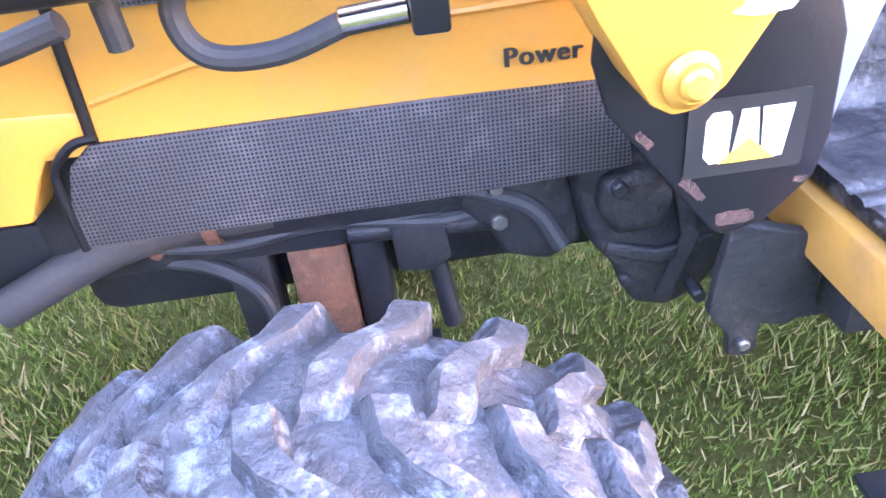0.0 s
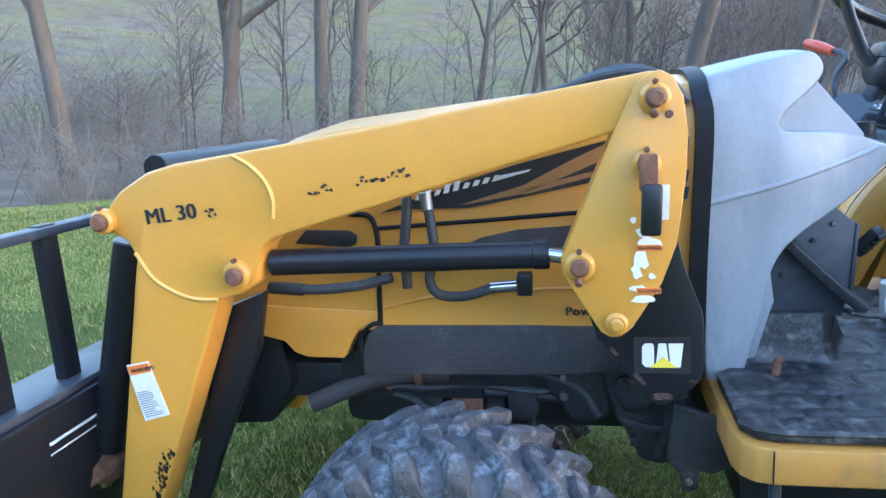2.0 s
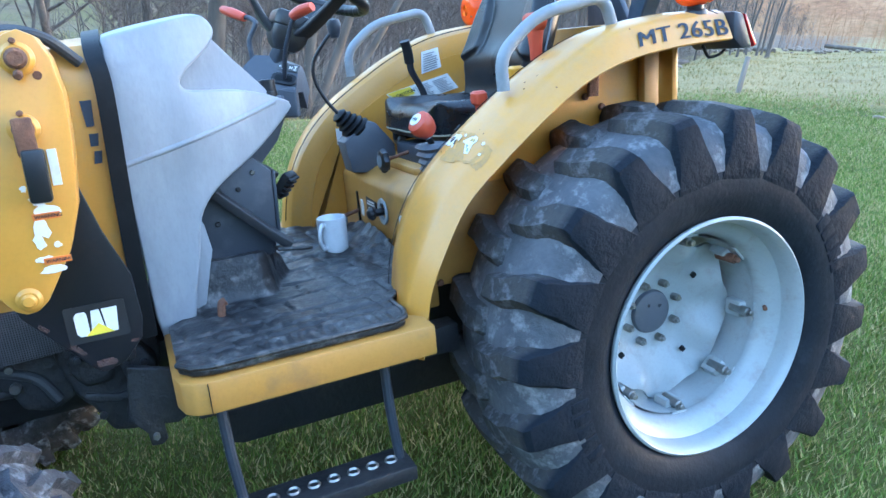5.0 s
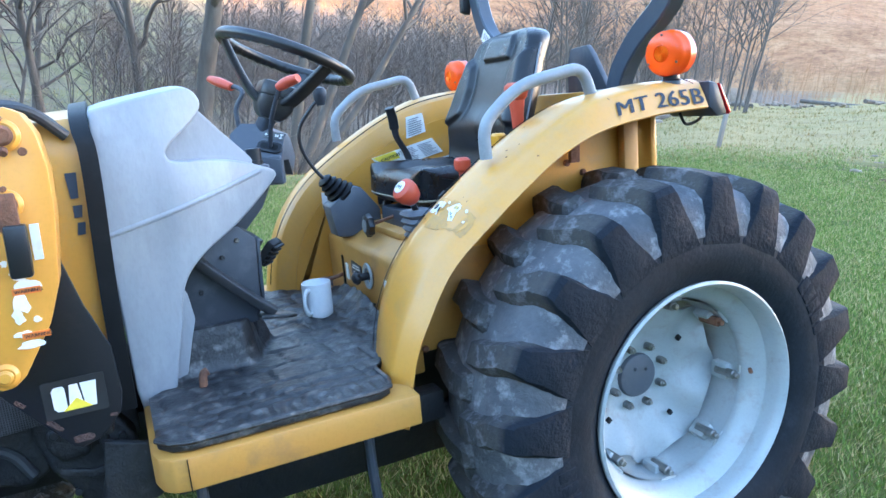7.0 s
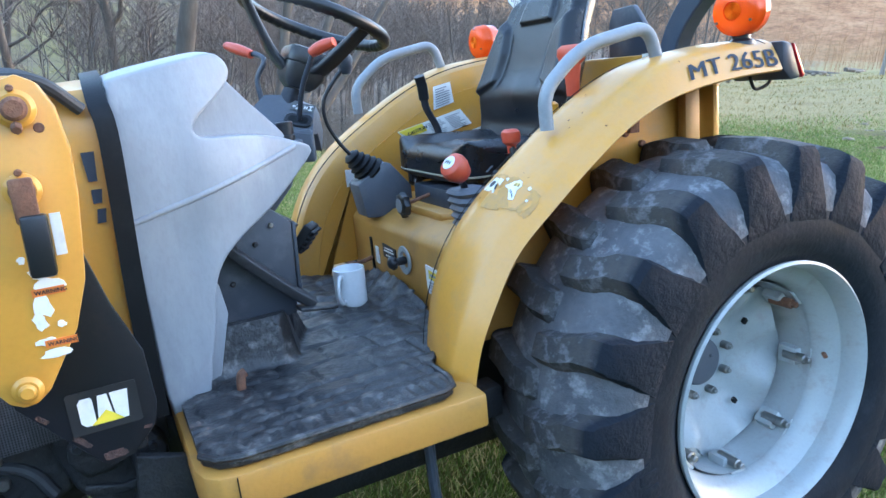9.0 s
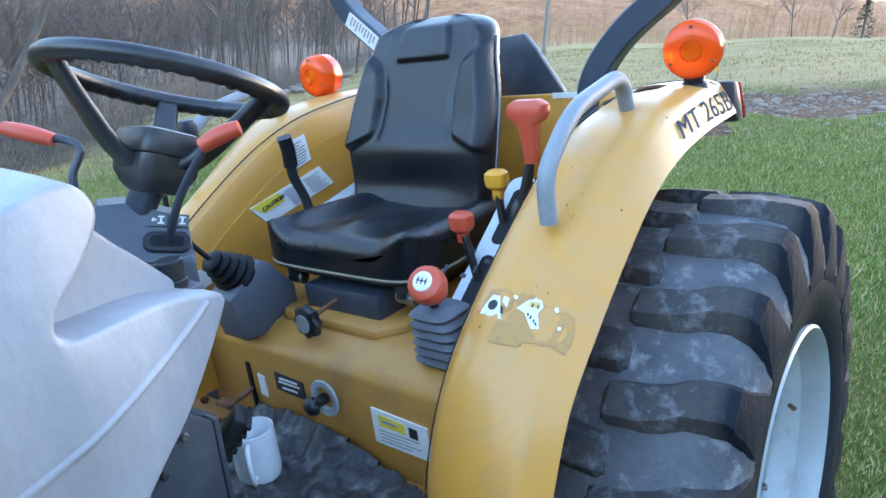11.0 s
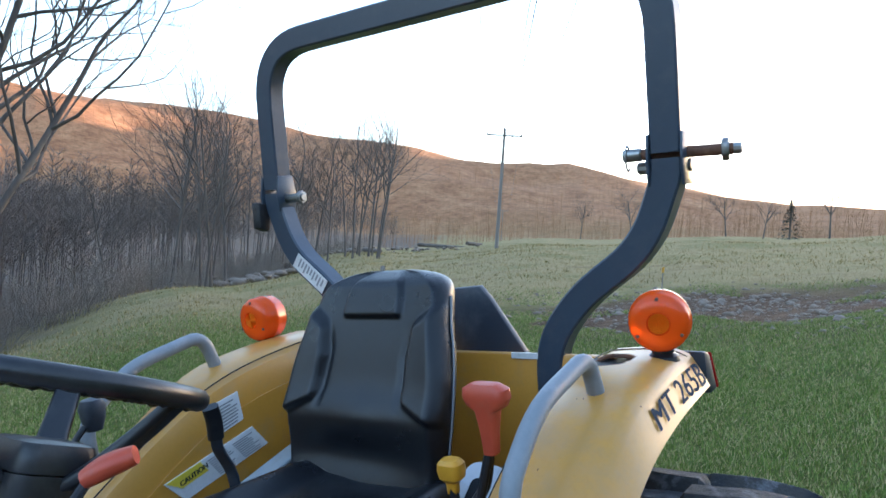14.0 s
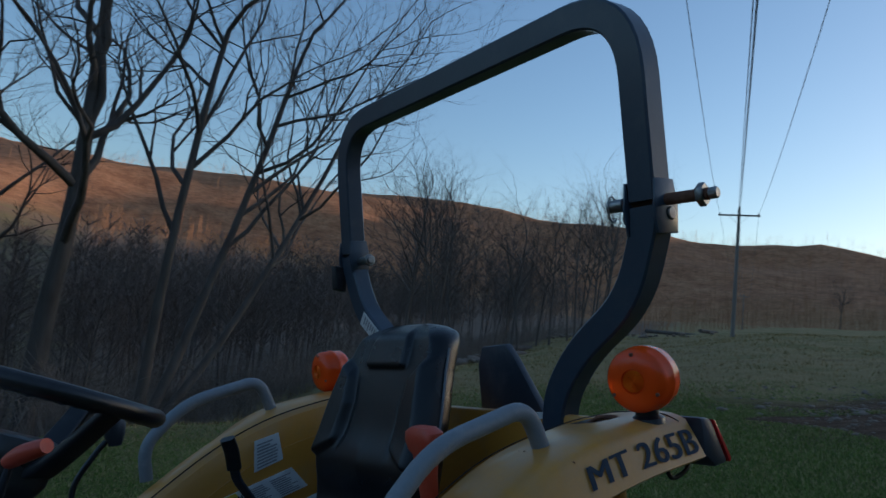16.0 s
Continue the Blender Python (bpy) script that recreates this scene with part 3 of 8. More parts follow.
def rear_wheel(side):
    """side -1 is the machine's left."""
    w = holder("rear_wheel", tractor, "large rear wheel, silver-grey rim and dusty black lugged tyre")
    w.location = (REAR[0], side * 0.55, REAR[2])
    w.scale = (0.868, 1.0, 0.868)
    if side > 0:
        w.rotation_euler = (0, 0, math.pi)
    part("tyre", tyre_mesh(0.625, 0.190, 0.325, 0.034), RUBBER, w, "black tyre with a smooth dark sidewall", 40)
    part("tread_band", valley_mesh(0.625, 0.190, 0.325, 0.034), TREAD, w, "dusty rubber between the lugs", 40)
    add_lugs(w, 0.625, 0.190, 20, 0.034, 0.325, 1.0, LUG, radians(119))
    # in the wheel's own frame the outer face looks to -y; the rim's edge stands at -0.175
    rim = lathe([(0.326, -0.162), (0.336, -0.168), (0.337, -0.176), (0.330, -0.180), (0.321, -0.172), (0.316, -0.155), (0.314, -0.125), (0.284, -0.108), (0.268, -0.08), (0.268, -0.02),
                 (0.285, 0.0), (0.285, 0.12), (0.30, 0.14), (0.338, 0.175), (0.326, 0.178), (0.28, 0.13), (0.262, 0.0), (0.26, -0.08)], 72)
    part("rim", rim, RIM_PAINT, w, "silver-grey steel rim with rust specks", 50)
    disc = bmesh.new()
    rings = []
    for r, y in ((0.066, 0.05), (0.11, 0.05), (0.135, 0.042), (0.17, 0.022), (0.205, 0.008), (0.24, 0.0), (0.262, -0.004), (0.262, 0.008), (0.1, 0.076)):
        ring = []
        for k in range(96):
            a = 2 * math.pi * k / 96
            wave = math.cos(8 * a + 0.5)
            rr = r if r < 0.16 else r * (1 + 0.085 * (wave - 0.8) * step(r, 0.16, 0.25))
            dy = 0.013 * wave * step(r, 0.13, 0.20) + 0.010 * math.sin(4 * a) * step(r, 0.12, 0.18) * (1 - step(r, 0.2, 0.26))
            ring.append(disc.verts.new((rr * math.cos(a), y + dy, rr * math.sin(a))))
        rings.append(ring)
    for i in range(len(rings) - 1):
        for k in range(96):
            q = (k + 1) % 96
            disc.faces.new((rings[i][k], rings[i][q], rings[i + 1][q], rings[i + 1][k]))
    part("wheel_disc", disc, RIM_PAINT, w, "pressed silver-grey wheel disc with a wavy edge", 45)
    cap = lathe([(0.0, 0.036), (0.055, 0.036), (0.064, 0.040), (0.068, 0.048), (0.069, 0.06)], 32)
    for a in (0.6, 2.1):
        rod((0.03 * math.cos(a), 0.037, 0.03 * math.sin(a)), (0.03 * math.cos(a), 0.030, 0.03 * math.sin(a)), 0.006, 6, cap)
    part("hub_cap", cap, GREY_PLASTIC, w, "dull dark hub cover")
    nut = rod((0, 0, 0), (0, -0.022, 0), 0.013, 6)
    rod((0, -0.02, 0), (0, -0.03, 0), 0.007, 8, nut)
    first = part("wheel_nut", nut, STEEL, w)
    for k in range(8):
        a = 2 * math.pi * (k + 0.4) / 8
        o = first if k == 0 else new("wheel_nut", first.data)
        o.parent = w
        o.location = (0.093 * math.cos(a), 0.05, 0.093 * math.sin(a))
    for k in range(8):
        a = (2 * math.pi * k - 0.5) / 8
        c, s = math.cos(a), math.sin(a)
        m = Matrix.Rotation(-a, 4, "Y")
        lug = box((0.262 * c, -0.03, 0.262 * s), (0.05, 0.05, 0.05), 0.006, m)
        box((0.266 * c, -0.06, 0.266 * s), (0.012, 0.04, 0.055), 0.003, m, lug)
        part("rim_lug", lug, RIM_PAINT, w)
        bolt = rod((0.245 * c, -0.02, 0.245 * s), (0.245 * c, -0.078, 0.245 * s), 0.014, 12)
        rod((0.245 * c, -0.075, 0.245 * s), (0.245 * c, -0.09, 0.245 * s), 0.009, 8, bolt)
        part("rim_bolt", bolt, RUST if k in (1, 4) else STEEL, w)
    for k in range(4):
        a = math.pi * k / 2 + 0.62
        part("disc_slot", box((0.165 * math.cos(a), 0.0185, 0.165 * math.sin(a)), (0.016, 0.01, 0.014), 0.002, Matrix.Rotation(-a, 4, "Y")), SEAL, w)
    valve = rod((0.266, -0.11, 0.01), (0.25, -0.125, 0.01), 0.006, 8)
    part("valve_stem", valve, RUST, w, "rusty valve stem")
    for k in range(2):
        a0 = 0.62 if k == 0 else 3.6
        band = bmesh.new()
        for q in range(5):
            a = a0 - q * 0.085
            m = Matrix.Translation((0.452 * math.cos(a), -0.1905, 0.452 * math.sin(a))) @ Matrix.Rotation(-a + math.pi / 2, 4, "Y")
            box((0, 0, 0), (0.028, 0.004, 0.05), 0.0015, m, band)
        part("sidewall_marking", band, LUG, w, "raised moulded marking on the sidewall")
    return w


def front_wheel(side):
    w = holder("front_wheel", tractor, "small front wheel with a mud-smeared lugged tyre")
    w.location = (FRONT[0], side * 0.615, FRONT[2])
    w.scale = (0.85, 0.95, 0.85)
    if side > 0:
        w.rotation_euler = (0, 0, math.pi)
    part("tyre", tyre_mesh(0.405, 0.145, 0.205, 0.024), RUBBER_MUD, w, "mud-smeared lugged tyre", 40)
    add_lugs(w, 0.405, 0.145, 22, 0.024, 0.205, 4.0, RUBBER_MUD)
    part("rim", lathe([(0.205, -0.12), (0.216, -0.128), (0.212, -0.135), (0.2, -0.12), (0.19, -0.06), (0.18, -0.03), (0.09, -0.04), (0.08, -0.06), (0.0, -0.06)], 48), RIM_PAINT, w, "silver-grey steel rim")
    return w


for s in (-1, 1):
    rear_wheel(s)
    front_wheel(s)


def loft(rings, bm=None, cap=True, closed=False):
    """Skin over rings of points of equal number; each ring is a closed loop unless said otherwise."""
    b = bmesh.new()
    vs = [[b.verts.new(p) for p in r] for r in rings]
    m = len(rings[0])
    for i in range(len(vs) - 1):
        for j in range(m if closed else m - 1):
            k = (j + 1) % m
            b.faces.new((vs[i][j], vs[i][k], vs[i + 1][k], vs[i + 1][j]))
    if cap and closed:
        b.faces.new(vs[0][::-1])
        b.faces.new(vs[-1])
    return joined(bm, b)


def thick(bm, t):
    bmesh.ops.recalc_face_normals(bm, faces=bm.faces)
    bmesh.ops.solidify(bm, geom=bm.faces[:], thickness=t)
    return bm


def fillet(points, r, n=6):
    """A path of straight runs with rounded corners."""
    p = [Vector(q) for q in points]
    out = [p[0]]
    for i in range(1, len(p) - 1):
        a, c = (p[i - 1] - p[i]), (p[i + 1] - p[i])
        d = min(r, a.length * 0.49, c.length * 0.49)
        s, e = p[i] + a.normalized() * d, p[i] + c.normalized() * d
        for k in range(n + 1):
            t = k / n
            out.append(s * (1 - t) ** 2 + p[i] * 2 * t * (1 - t) + e * t * t)
    return out + [p[-1]]


# ---- hood, screens and decals
def hood_section(x, zt, zb, w):
    half = [(w, zb), (w, zb + (zt - zb) * 0.45), (w * 0.995, zt - 0.085), (w * 0.965, zt - 0.045), (w * 0.87, zt - 0.012), (w * 0.6, zt + 0.004), (w * 0.3, zt + 0.010), (0.0, zt + 0.012)]
    return [(x, -y, z) for y, z in half] + [(x, y, z) for y, z in half[-2::-1]]


hood = part("hood", loft([hood_section(*a) for a in ((-2.36, 1.20, 1.0, 0.24), (-2.33, 1.27, 0.97, 0.28), (-2.25, 1.335, 0.94, 0.302), (-2.145, 1.384, 0.95, 0.31), (-2.04, 1.412, 0.955, 0.31),
                                                  (-1.8, 1.43, 0.955, 0.31), (-1.5, 1.452, 0.955, 0.31), (-1.262, 1.466, 0.955, 0.31))]), YELLOW, tractor, "yellow engine hood with black seams and decals")
nose = prism([(-2.30, 0.96), (-2.171, 0.927), (-2.15, 0.90), (-2.12, 0.889), (-2.028, 0.887), (-2.005, 0.93), (-1.985, 0.957), (-1.942, 0.972), (-1.93, 1.0), (-2.30, 1.02)], -0.313, 0.313, 0.006)
part("nose_panel", nose, YELLOW, hood, "yellow lower nose panel")
seam = sweep(curve([(-1.935, -0.3115, 0.975), (-1.93, -0.3115, 1.08), (-1.926, -0.3115, 1.17), (-1.94, -0.3115, 1.215), (-1.985, -0.3115, 1.222)]), circle(0.006, 6))
sweep([(-1.927, -0.311, 1.188), (-1.7, -0.3115, 1.198), (-1.45, -0.3115, 1.21)], circle(0.005, 6), seam)
part("panel_seam", seam, SEAL, hood)
crease = sweep([(-1.925, -0.3095, 1.006), (-1.82, -0.3095, 1.03), (-1.6, -0.3095, 1.045), (-1.40, -0.3095, 1.05)], circle(0.004, 6))
part("pressed_crease", crease, YELLOW, hood)
part("headlamp_window", prism([(-2.12, 1.16), (-2.09, 1.19), (-1.99, 1.186), (-1.972, 1.175), (-1.975, 1.155), (-1.99, 1.148)], -0.318, -0.30, 0.004), DECAL_BLACK, hood, "dark oval window in the hood side")
yd = -0.3135
part("swoosh_decal", prism([(-1.915, 1.222), (-1.86, 1.228), (-1.72, 1.226), (-1.60, 1.245), (-1.43, 1.275), (-1.42, 1.355), (-1.62, 1.312), (-1.80, 1.262)], yd, yd + 0.004, 0.0), DECAL_BLACK, hood, "black swoosh decal")
part("stripe_decal", prism([(-1.74, 1.232), (-1.60, 1.27), (-1.50, 1.318), (-1.42, 1.352), (-1.42, 1.322), (-1.52, 1.282), (-1.60, 1.252)], yd - 0.001, yd + 0.002, 0.0), DECAL_BRONZE, hood, "bronze stripe decal")
part("stripe_decal", prism([(-1.62, 1.258), (-1.43, 1.298), (-1.43, 1.288), (-1.60, 1.25)], yd - 0.001, yd + 0.002, 0.0), DECAL_BRONZE, hood, "bronze stripe decal")
script = bmesh.new()
for k in range(9):
    x = -1.835 + k * 0.021
    z = 1.246 + k * 0.0042
    h = 0.022 if k in (1, 3, 4) else 0.013
    prism([(x, z), (x + 0.012, z + 0.002), (x + 0.018, z + h), (x + 0.007, z + h)], yd - 0.002, yd, 0.0, script)
prism([(-1.66, 1.281), (-1.59, 1.297), (-1.585, 1.302), (-1.66, 1.29)], yd - 0.002, yd, 0.0, script)
part("script_marking", script, STICKER, hood, "white slanted script marking drawn as plain bars")
part("side_vent", prism([(-1.75, 1.138), (-1.70, 1.16), (-1.62, 1.176), (-1.50, 1.182), (-1.45, 1.18), (-1.45, 1.135)], yd - 0.002, -0.30, 0.0), SCREEN, hood, "black perforated vent")
part("side_vent", prism([(-1.87, 1.09), (-1.86, 1.12), (-1.80, 1.125), (-1.76, 1.12), (-1.76, 1.09)], yd - 0.002, -0.30, 0.0), SCREEN, hood, "black perforated vent")
part("power_lettering", lettering("Power", 0.0195, side_left(-1.5245, yd + 0.0005, 0.988), bold=0.0012, space=1.12), INK, hood, "black lettering reading Power")
for z0, h in ((1.30, 0.05), (1.262, 0.024), (1.228, 0.024)):
    part("bar_decal", prism([(-1.296 + (z0 - 1.3) * -0.1, z0 + h), (-1.275, z0 + h), (-1.279, z0), (-1.293, z0)], yd, yd + 0.003, 0.0), NUMBER_INK, hood, "grey bar decal")
screen = prism([(-1.985, 0.852), (-1.983, 0.90), (-1.968, 0.945), (-1.94, 0.967), (-1.60, 0.966), (-1.43, 0.962), (-1.40, 0.95), (-1.39, 0.86), (-1.60, 0.852)], -0.316, -0.302, 0.004)
part("engine_screen", screen, SCREEN, tractor, "black perforated engine side screen")
part("screen_edge", sweep(fillet([(-1.986, -0.314, 0.85), (-1.986, -0.314, 0.945), (-1.955, -0.314, 0.971), (-1.93, -0.314, 0.973)], 0.03), circle(0.005, 8)), SEAL, tractor)
part("engine_block", box((-1.68, 0.0, 0.90), (0.78, 0.52, 0.22), 0.03), DARK_IRON, tractor, "shadowed black engine block")
# ---- rubber seal between hood and cowl
arch = [(-1.262, -0.318, 0.855), (-1.258, -0.319, 1.1), (-1.248, -0.318, 1.36), (-1.254, -0.296, 1.43), (-1.254, -0.2, 1.470), (-1.254, 0, 1.482), (-1.254, 0.2, 1.470), (-1.254, 0.296, 1.43), (-1.248, 0.318, 1.36), (-1.26, 0.318, 0.9)]
part("hood_seal", sweep(curve(arch, 6), [(0.009 * a, 0.0165 * c) for a, c in ((1, -1), (1.5, -0.6), (1, -0.3), (1.5, 0.1), (1, 0.4), (1.4, 0.7), (1, 1), (-1, 1), (-1, -1))], up=(1, 0, 0)), SEAL, tractor, "ribbed black rubber hood seal")


# ---- grey cowl
def cowl_half(x, z):
    """Half the cowl's width at a place on its side."""
    k = 1.0 - 0.36 * step(x, -1.12, -0.86) ** 1.35
    k *= 1.0 - 0.10 * step(z, 1.30, 1.5) ** 1.5
    return k * (1.0 + 0.02 * math.exp(-((z - 1.24 - 0.27 * (x + 1.15)) / 0.05) ** 2))


def cut_up(b):
    bmesh.ops.triangulate(b, faces=b.faces[:], ngon_method="EAR_CLIP")
    for k in range(1, 14):
        bmesh.ops.bisect_plane(b, geom=b.verts[:] + b.edges[:] + b.faces[:], plane_co=(-1.243 + k * 0.027, 0, 0), plane_no=(1, 0, 0))
    for k in range(1, 16):
        bmesh.ops.bisect_plane(b, geom=b.verts[:] + b.edges[:] + b.faces[:], plane_co=(0, 0, 1.08 + k * 0.027), plane_no=(0, 0, 1))
    for k in range(-4, 5):
        bmesh.ops.bisect_plane(b, geom=b.verts[:] + b.edges[:] + b.faces[:], plane_co=(0, k * 0.055, 0), plane_no=(0, 1, 0))


def cowl():
    prof = [(-1.238, 1.462), (-1.19, 1.472), (-1.12, 1.484), (-1.06, 1.492), (-1.035, 1.486), (-1.02, 1.465), (-1.024, 1.445), (-1.05, 1.420), (-1.085, 1.394), (-1.103, 1.374), (-1.106, 1.362), (-1.098, 1.352), (-1.078, 1.347),
            (-1.0, 1.341), (-0.94, 1.328), (-0.90, 1.313), (-0.875, 1.303), (-0.868, 1.294), (-0.872, 1.28), (-0.93, 1.23), (-0.985, 1.19), (-1.05, 1.152), (-1.095, 1.112), (-1.118, 1.065), (-1.13, 1.0), (-1.148, 0.93), (-1.172, 0.845), (-1.235, 0.835), (-1.243, 1.02), (-1.246, 1.2)]
    prof = [(p.x, p.z) for p in curve([(x, 0, z) for x, z in prof], 3)]
    b = bevelled(prism(prof, -0.3, 0.3, 0.0), 0.011, 3, 65)
    core = [(-1.22, 1.45), (-1.05, 1.475), (-1.03, 1.455), (-0.96, 1.385), (-0.90, 1.318), (-0.885, 1.298), (-0.93, 1.25), (-1.1, 1.15), (-1.2, 1.1)]
    joined(b, bevelled(prism([(p.x, p.z) for p in curve([(x, 0, z) for x, z in core], 3)], -0.215, 0.215, 0.0), 0.011, 3, 65))
    cut_up(b)
    for v in b.verts:
        x, z = v.co.x, v.co.z
        v.co.y *= cowl_half(x, z)
        v.co.z += 0.02 * (1 - (v.co.y / 0.3) ** 2) * step(z, 1.40, 1.47)
    return b


part("cowl", cowl(), COWL_GREY, tractor, "chalky light grey plastic dashboard cowl", 40)
rib = [(-1.24 + k * 0.0145, 1.216 + 0.0034 * k + 0.00002 * k * k) for k in range(24)]
rib = sweep([(x, -0.3 * cowl_half(x, z) - 0.0005, z) for x, z in rib], [(a, c * 1.6) for a, c in circle(0.0036, 8)])
part("cowl_rib", rib, COWL_GREY, tractor, "raised rib moulded in the grey cowl", 60)
part("cowl_hole", rod((-1.232, -0.297, 1.195), (-1.232, -0.3022, 1.195), 0.0065, 12), SEAL, tractor)
flange = prism([(-1.17, 0.85), (-1.14, 0.855), (-1.112, 0.96), (-1.10, 1.0), (-1.108, 1.06), (-1.14, 1.12)], -0.262, -0.256, 0.002)
part("cowl_flange", flange, COWL_GREY, tractor, "light grey inner flange of the cowl")
tray = prism([(-0.99, 0.10), (-0.99, -0.185), (-0.90, -0.18), (-0.872, -0.165), (-0.866, -0.12), (-0.866, 0.06)], 1.268, 1.2985, 0.01, None, 2, "z")
part("dash_shelf", tray, COWL_GREY, tractor, "light grey shelf beside the dashboard")
part("key_panel", box((-0.898, -0.125, 1.308), (0.05, 0.085, 0.008), 0.002), GREY_PLASTIC, tractor)
knob = rod((-0.902, -0.142, 1.312), (-0.902, -0.142, 1.325), 0.020, 16)
rod((-0.902, -0.142, 1.322), (-0.902, -0.142, 1.352), 0.0185, 16, knob)
part("rotary_switch", knob, BLACK_PLASTIC, tractor, "round black rotary switch")
part("red_switch", box((-0.918, -0.096, 1.317), (0.030, 0.044, 0.046), 0.004), BLACK_PLASTIC, tractor)
part("switch_cap", box((-0.917, -0.094, 1.341), (0.020, 0.030, 0.006), 0.002, Matrix.Rotation(radians(8), 4, "Y")), material("dull_red_switch", (0.34, 0.055, 0.06), 0.5, bump=0.02), tractor, "small red switch cap")

# ---- dashboard, column and steering wheel
AX = Vector((0.40, 0, 0.9165))
CEN = Vector((-0.757, 0.004, 1.566))
face = [Vector(p) for p in ((-0.888, 0.049, 1.410), (-0.855, 0.029, 1.406), (-0.804, -0.021, 1.375), (-0.802, -0.037, 1.358), (-0.822, -0.070, 1.311), (-0.897, -0.019, 1.333), (-0.927, 0.018, 1.358), (-0.922, 0.040, 1.385))]
dash = loft([face, [p + Vector((0.037, 0.08, -0.004)) for p in face], [p + Vector((0.052, 0.115, -0.05)) for p in face]], None, True, True)
joined(dash, prism([(-0.822, -0.068), (-0.808, -0.034), (-0.80, 0.05), (-0.86, 0.12), (-0.94, 0.08), (-0.93, 0.01), (-0.898, -0.018)], 1.25, 1.325, 0.0, None, 1, "z"))
part("dashboard", bevelled(dash, 0.006, 3, 25), GREY_PLASTIC, tractor, "dark grey plastic dashboard housing")
part("dash_lower_panel", prism([(-0.808, 1.33), (-0.836, 1.266), (-0.872, 1.193), (-0.936, 1.125), (-1.03, 1.12), (-1.03, 1.30), (-0.90, 1.335)], -0.012, 0.11, 0.006), GREY_PLASTIC, tractor, "dark grey panel under the dashboard")
up_face = Vector((-0.321, -0.6955, 0.6428)).normalized()
along_face = Vector((0.051, -0.037, -0.015)).normalized()
across_face = up_face.cross(along_face).normalized()
face_m = Matrix.Translation((-0.8395, -0.0345, 1.346)) @ Matrix((along_face, across_face, up_face)).transposed().to_4x4()
slot = prism(roundrect(0.068, 0.034, 0.015, 5), -0.003, 0.003, 0.0015, None, 1, "z")
bmesh.ops.transform(slot, matrix=face_m, verts=slot.verts)
part("slot_frame", slot, BLACK_PLASTIC, tractor, "oval lever slot frame")
slot = prism(roundrect(0.048, 0.018, 0.008, 5), 0.003, 0.0038, 0.0, None, 1, "z")
bmesh.ops.transform(slot, matrix=face_m, verts=slot.verts)
part("lever_slot", slot, SEAL, tractor)
for x0, w in ((-0.016, 0.027), (0.014, 0.029)):
    plaque = prism(roundrect(w, 0.021, 0.001, 2), 0.0, 0.0012, 0.0, None, 1, "z")
    bmesh.ops.transform(plaque, matrix=face_m @ Matrix.Translation((x0, 0.036, 0)), verts=plaque.verts)
    plaque = part("dash_label", plaque, material("grey_label", (0.10, 0.105, 0.11), 0.5, bump=0.0), tractor, "grey symbol label on the dashboard")
    sign = prism([(-0.009, 0.0), (-0.005, 0.004), (-0.005, 0.001), (-0.001, 0.001), (-0.001, -0.001), (-0.005, -0.001), (-0.005, -0.004)], 0.0012, 0.0018, 0.0, None, 1, "z") if x0 < 0 else lettering("N", 0.008, Matrix.Translation((-0.011, -0.004, 0.0016)), bold=0.0008)
    bmesh.ops.transform(sign, matrix=face_m @ Matrix.Translation((x0, 0.036, 0)), verts=sign.verts)
    part("dash_arrow" if x0 < 0 else "neutral_lettering", sign, STICKER, plaque, "white arrow symbol" if x0 < 0 else "white letter N")
    bars = box((0.005, 0.0, 0.0014), (0.003, 0.013, 0.0008), 0.0)
    for y0 in (-0.0055, 0.0055):
        box((0.005, y0, 0.0014), (0.009, 0.0025, 0.0008), 0.0, None, bars)
    bmesh.ops.transform(bars, matrix=face_m @ Matrix.Translation((x0, 0.036, 0)), verts=bars.verts)
    part("dash_symbol", bars, STICKER, plaque, "white tractor symbol")
col = sweep([Vector((-0.842, 0.045, 1.365)), Vector((-0.834, 0.022, 1.400)), CEN - AX * 0.13], roundrect(0.036, 0.041, 0.010))
part("steering_column", col, CHARCOAL, tractor, "dark grey steering column")
sw = holder("steering_wheel", tractor, "black steering wheel with three spokes and a finger-ribbed rim")
sw.matrix_basis = Matrix.Translation(CEN) @ AX.to_track_quat("Z", "Y").to_matrix().to_4x4()
ring, n = [], 120
for k in range(n):
    a = 2 * math.pi * k / n
    ring.append((0.168 * math.cos(a), 0.168 * math.sin(a), 0))
rb = sweep(ring, circle(0.0145, 12), closed=True, up=(0, 0, 1))
for v in rb.verts:
    a = math.atan2(v.co.y, v.co.x)
    if math.hypot(v.co.x, v.co.y) < 0.168 and v.co.z < 0.004:
        v.co.z -= 0.0022 * math.cos(48 * a)
        q = 1 - 0.012 * math.cos(48 * a)
        v.co.x *= q
        v.co.y *= q
part("wheel_rim", rb, BLACK_PLASTIC, sw, "black ribbed steering wheel rim", 60)
to_local = sw.matrix_basis.to_3x3().inverted()
for a in (-63, 179, 59):
    way = to_local @ Vector((0.9165 * math.cos(radians(a)), math.sin(radians(a)), -0.4 * math.cos(radians(a))))
    c, s = way.x, way.y
    part("spoke", sweep(curve([(0.03 * c, 0.03 * s, -0.130), (0.07 * c, 0.07 * s, -0.105), (0.12 * c, 0.12 * s, -0.055), (0.165 * c, 0.165 * s, -0.003)], 5), roundrect(0.036, 0.016, 0.006), scale=[1.25 - 0.3 * k / 15 for k in range(16)]), BLACK_PLASTIC, sw)
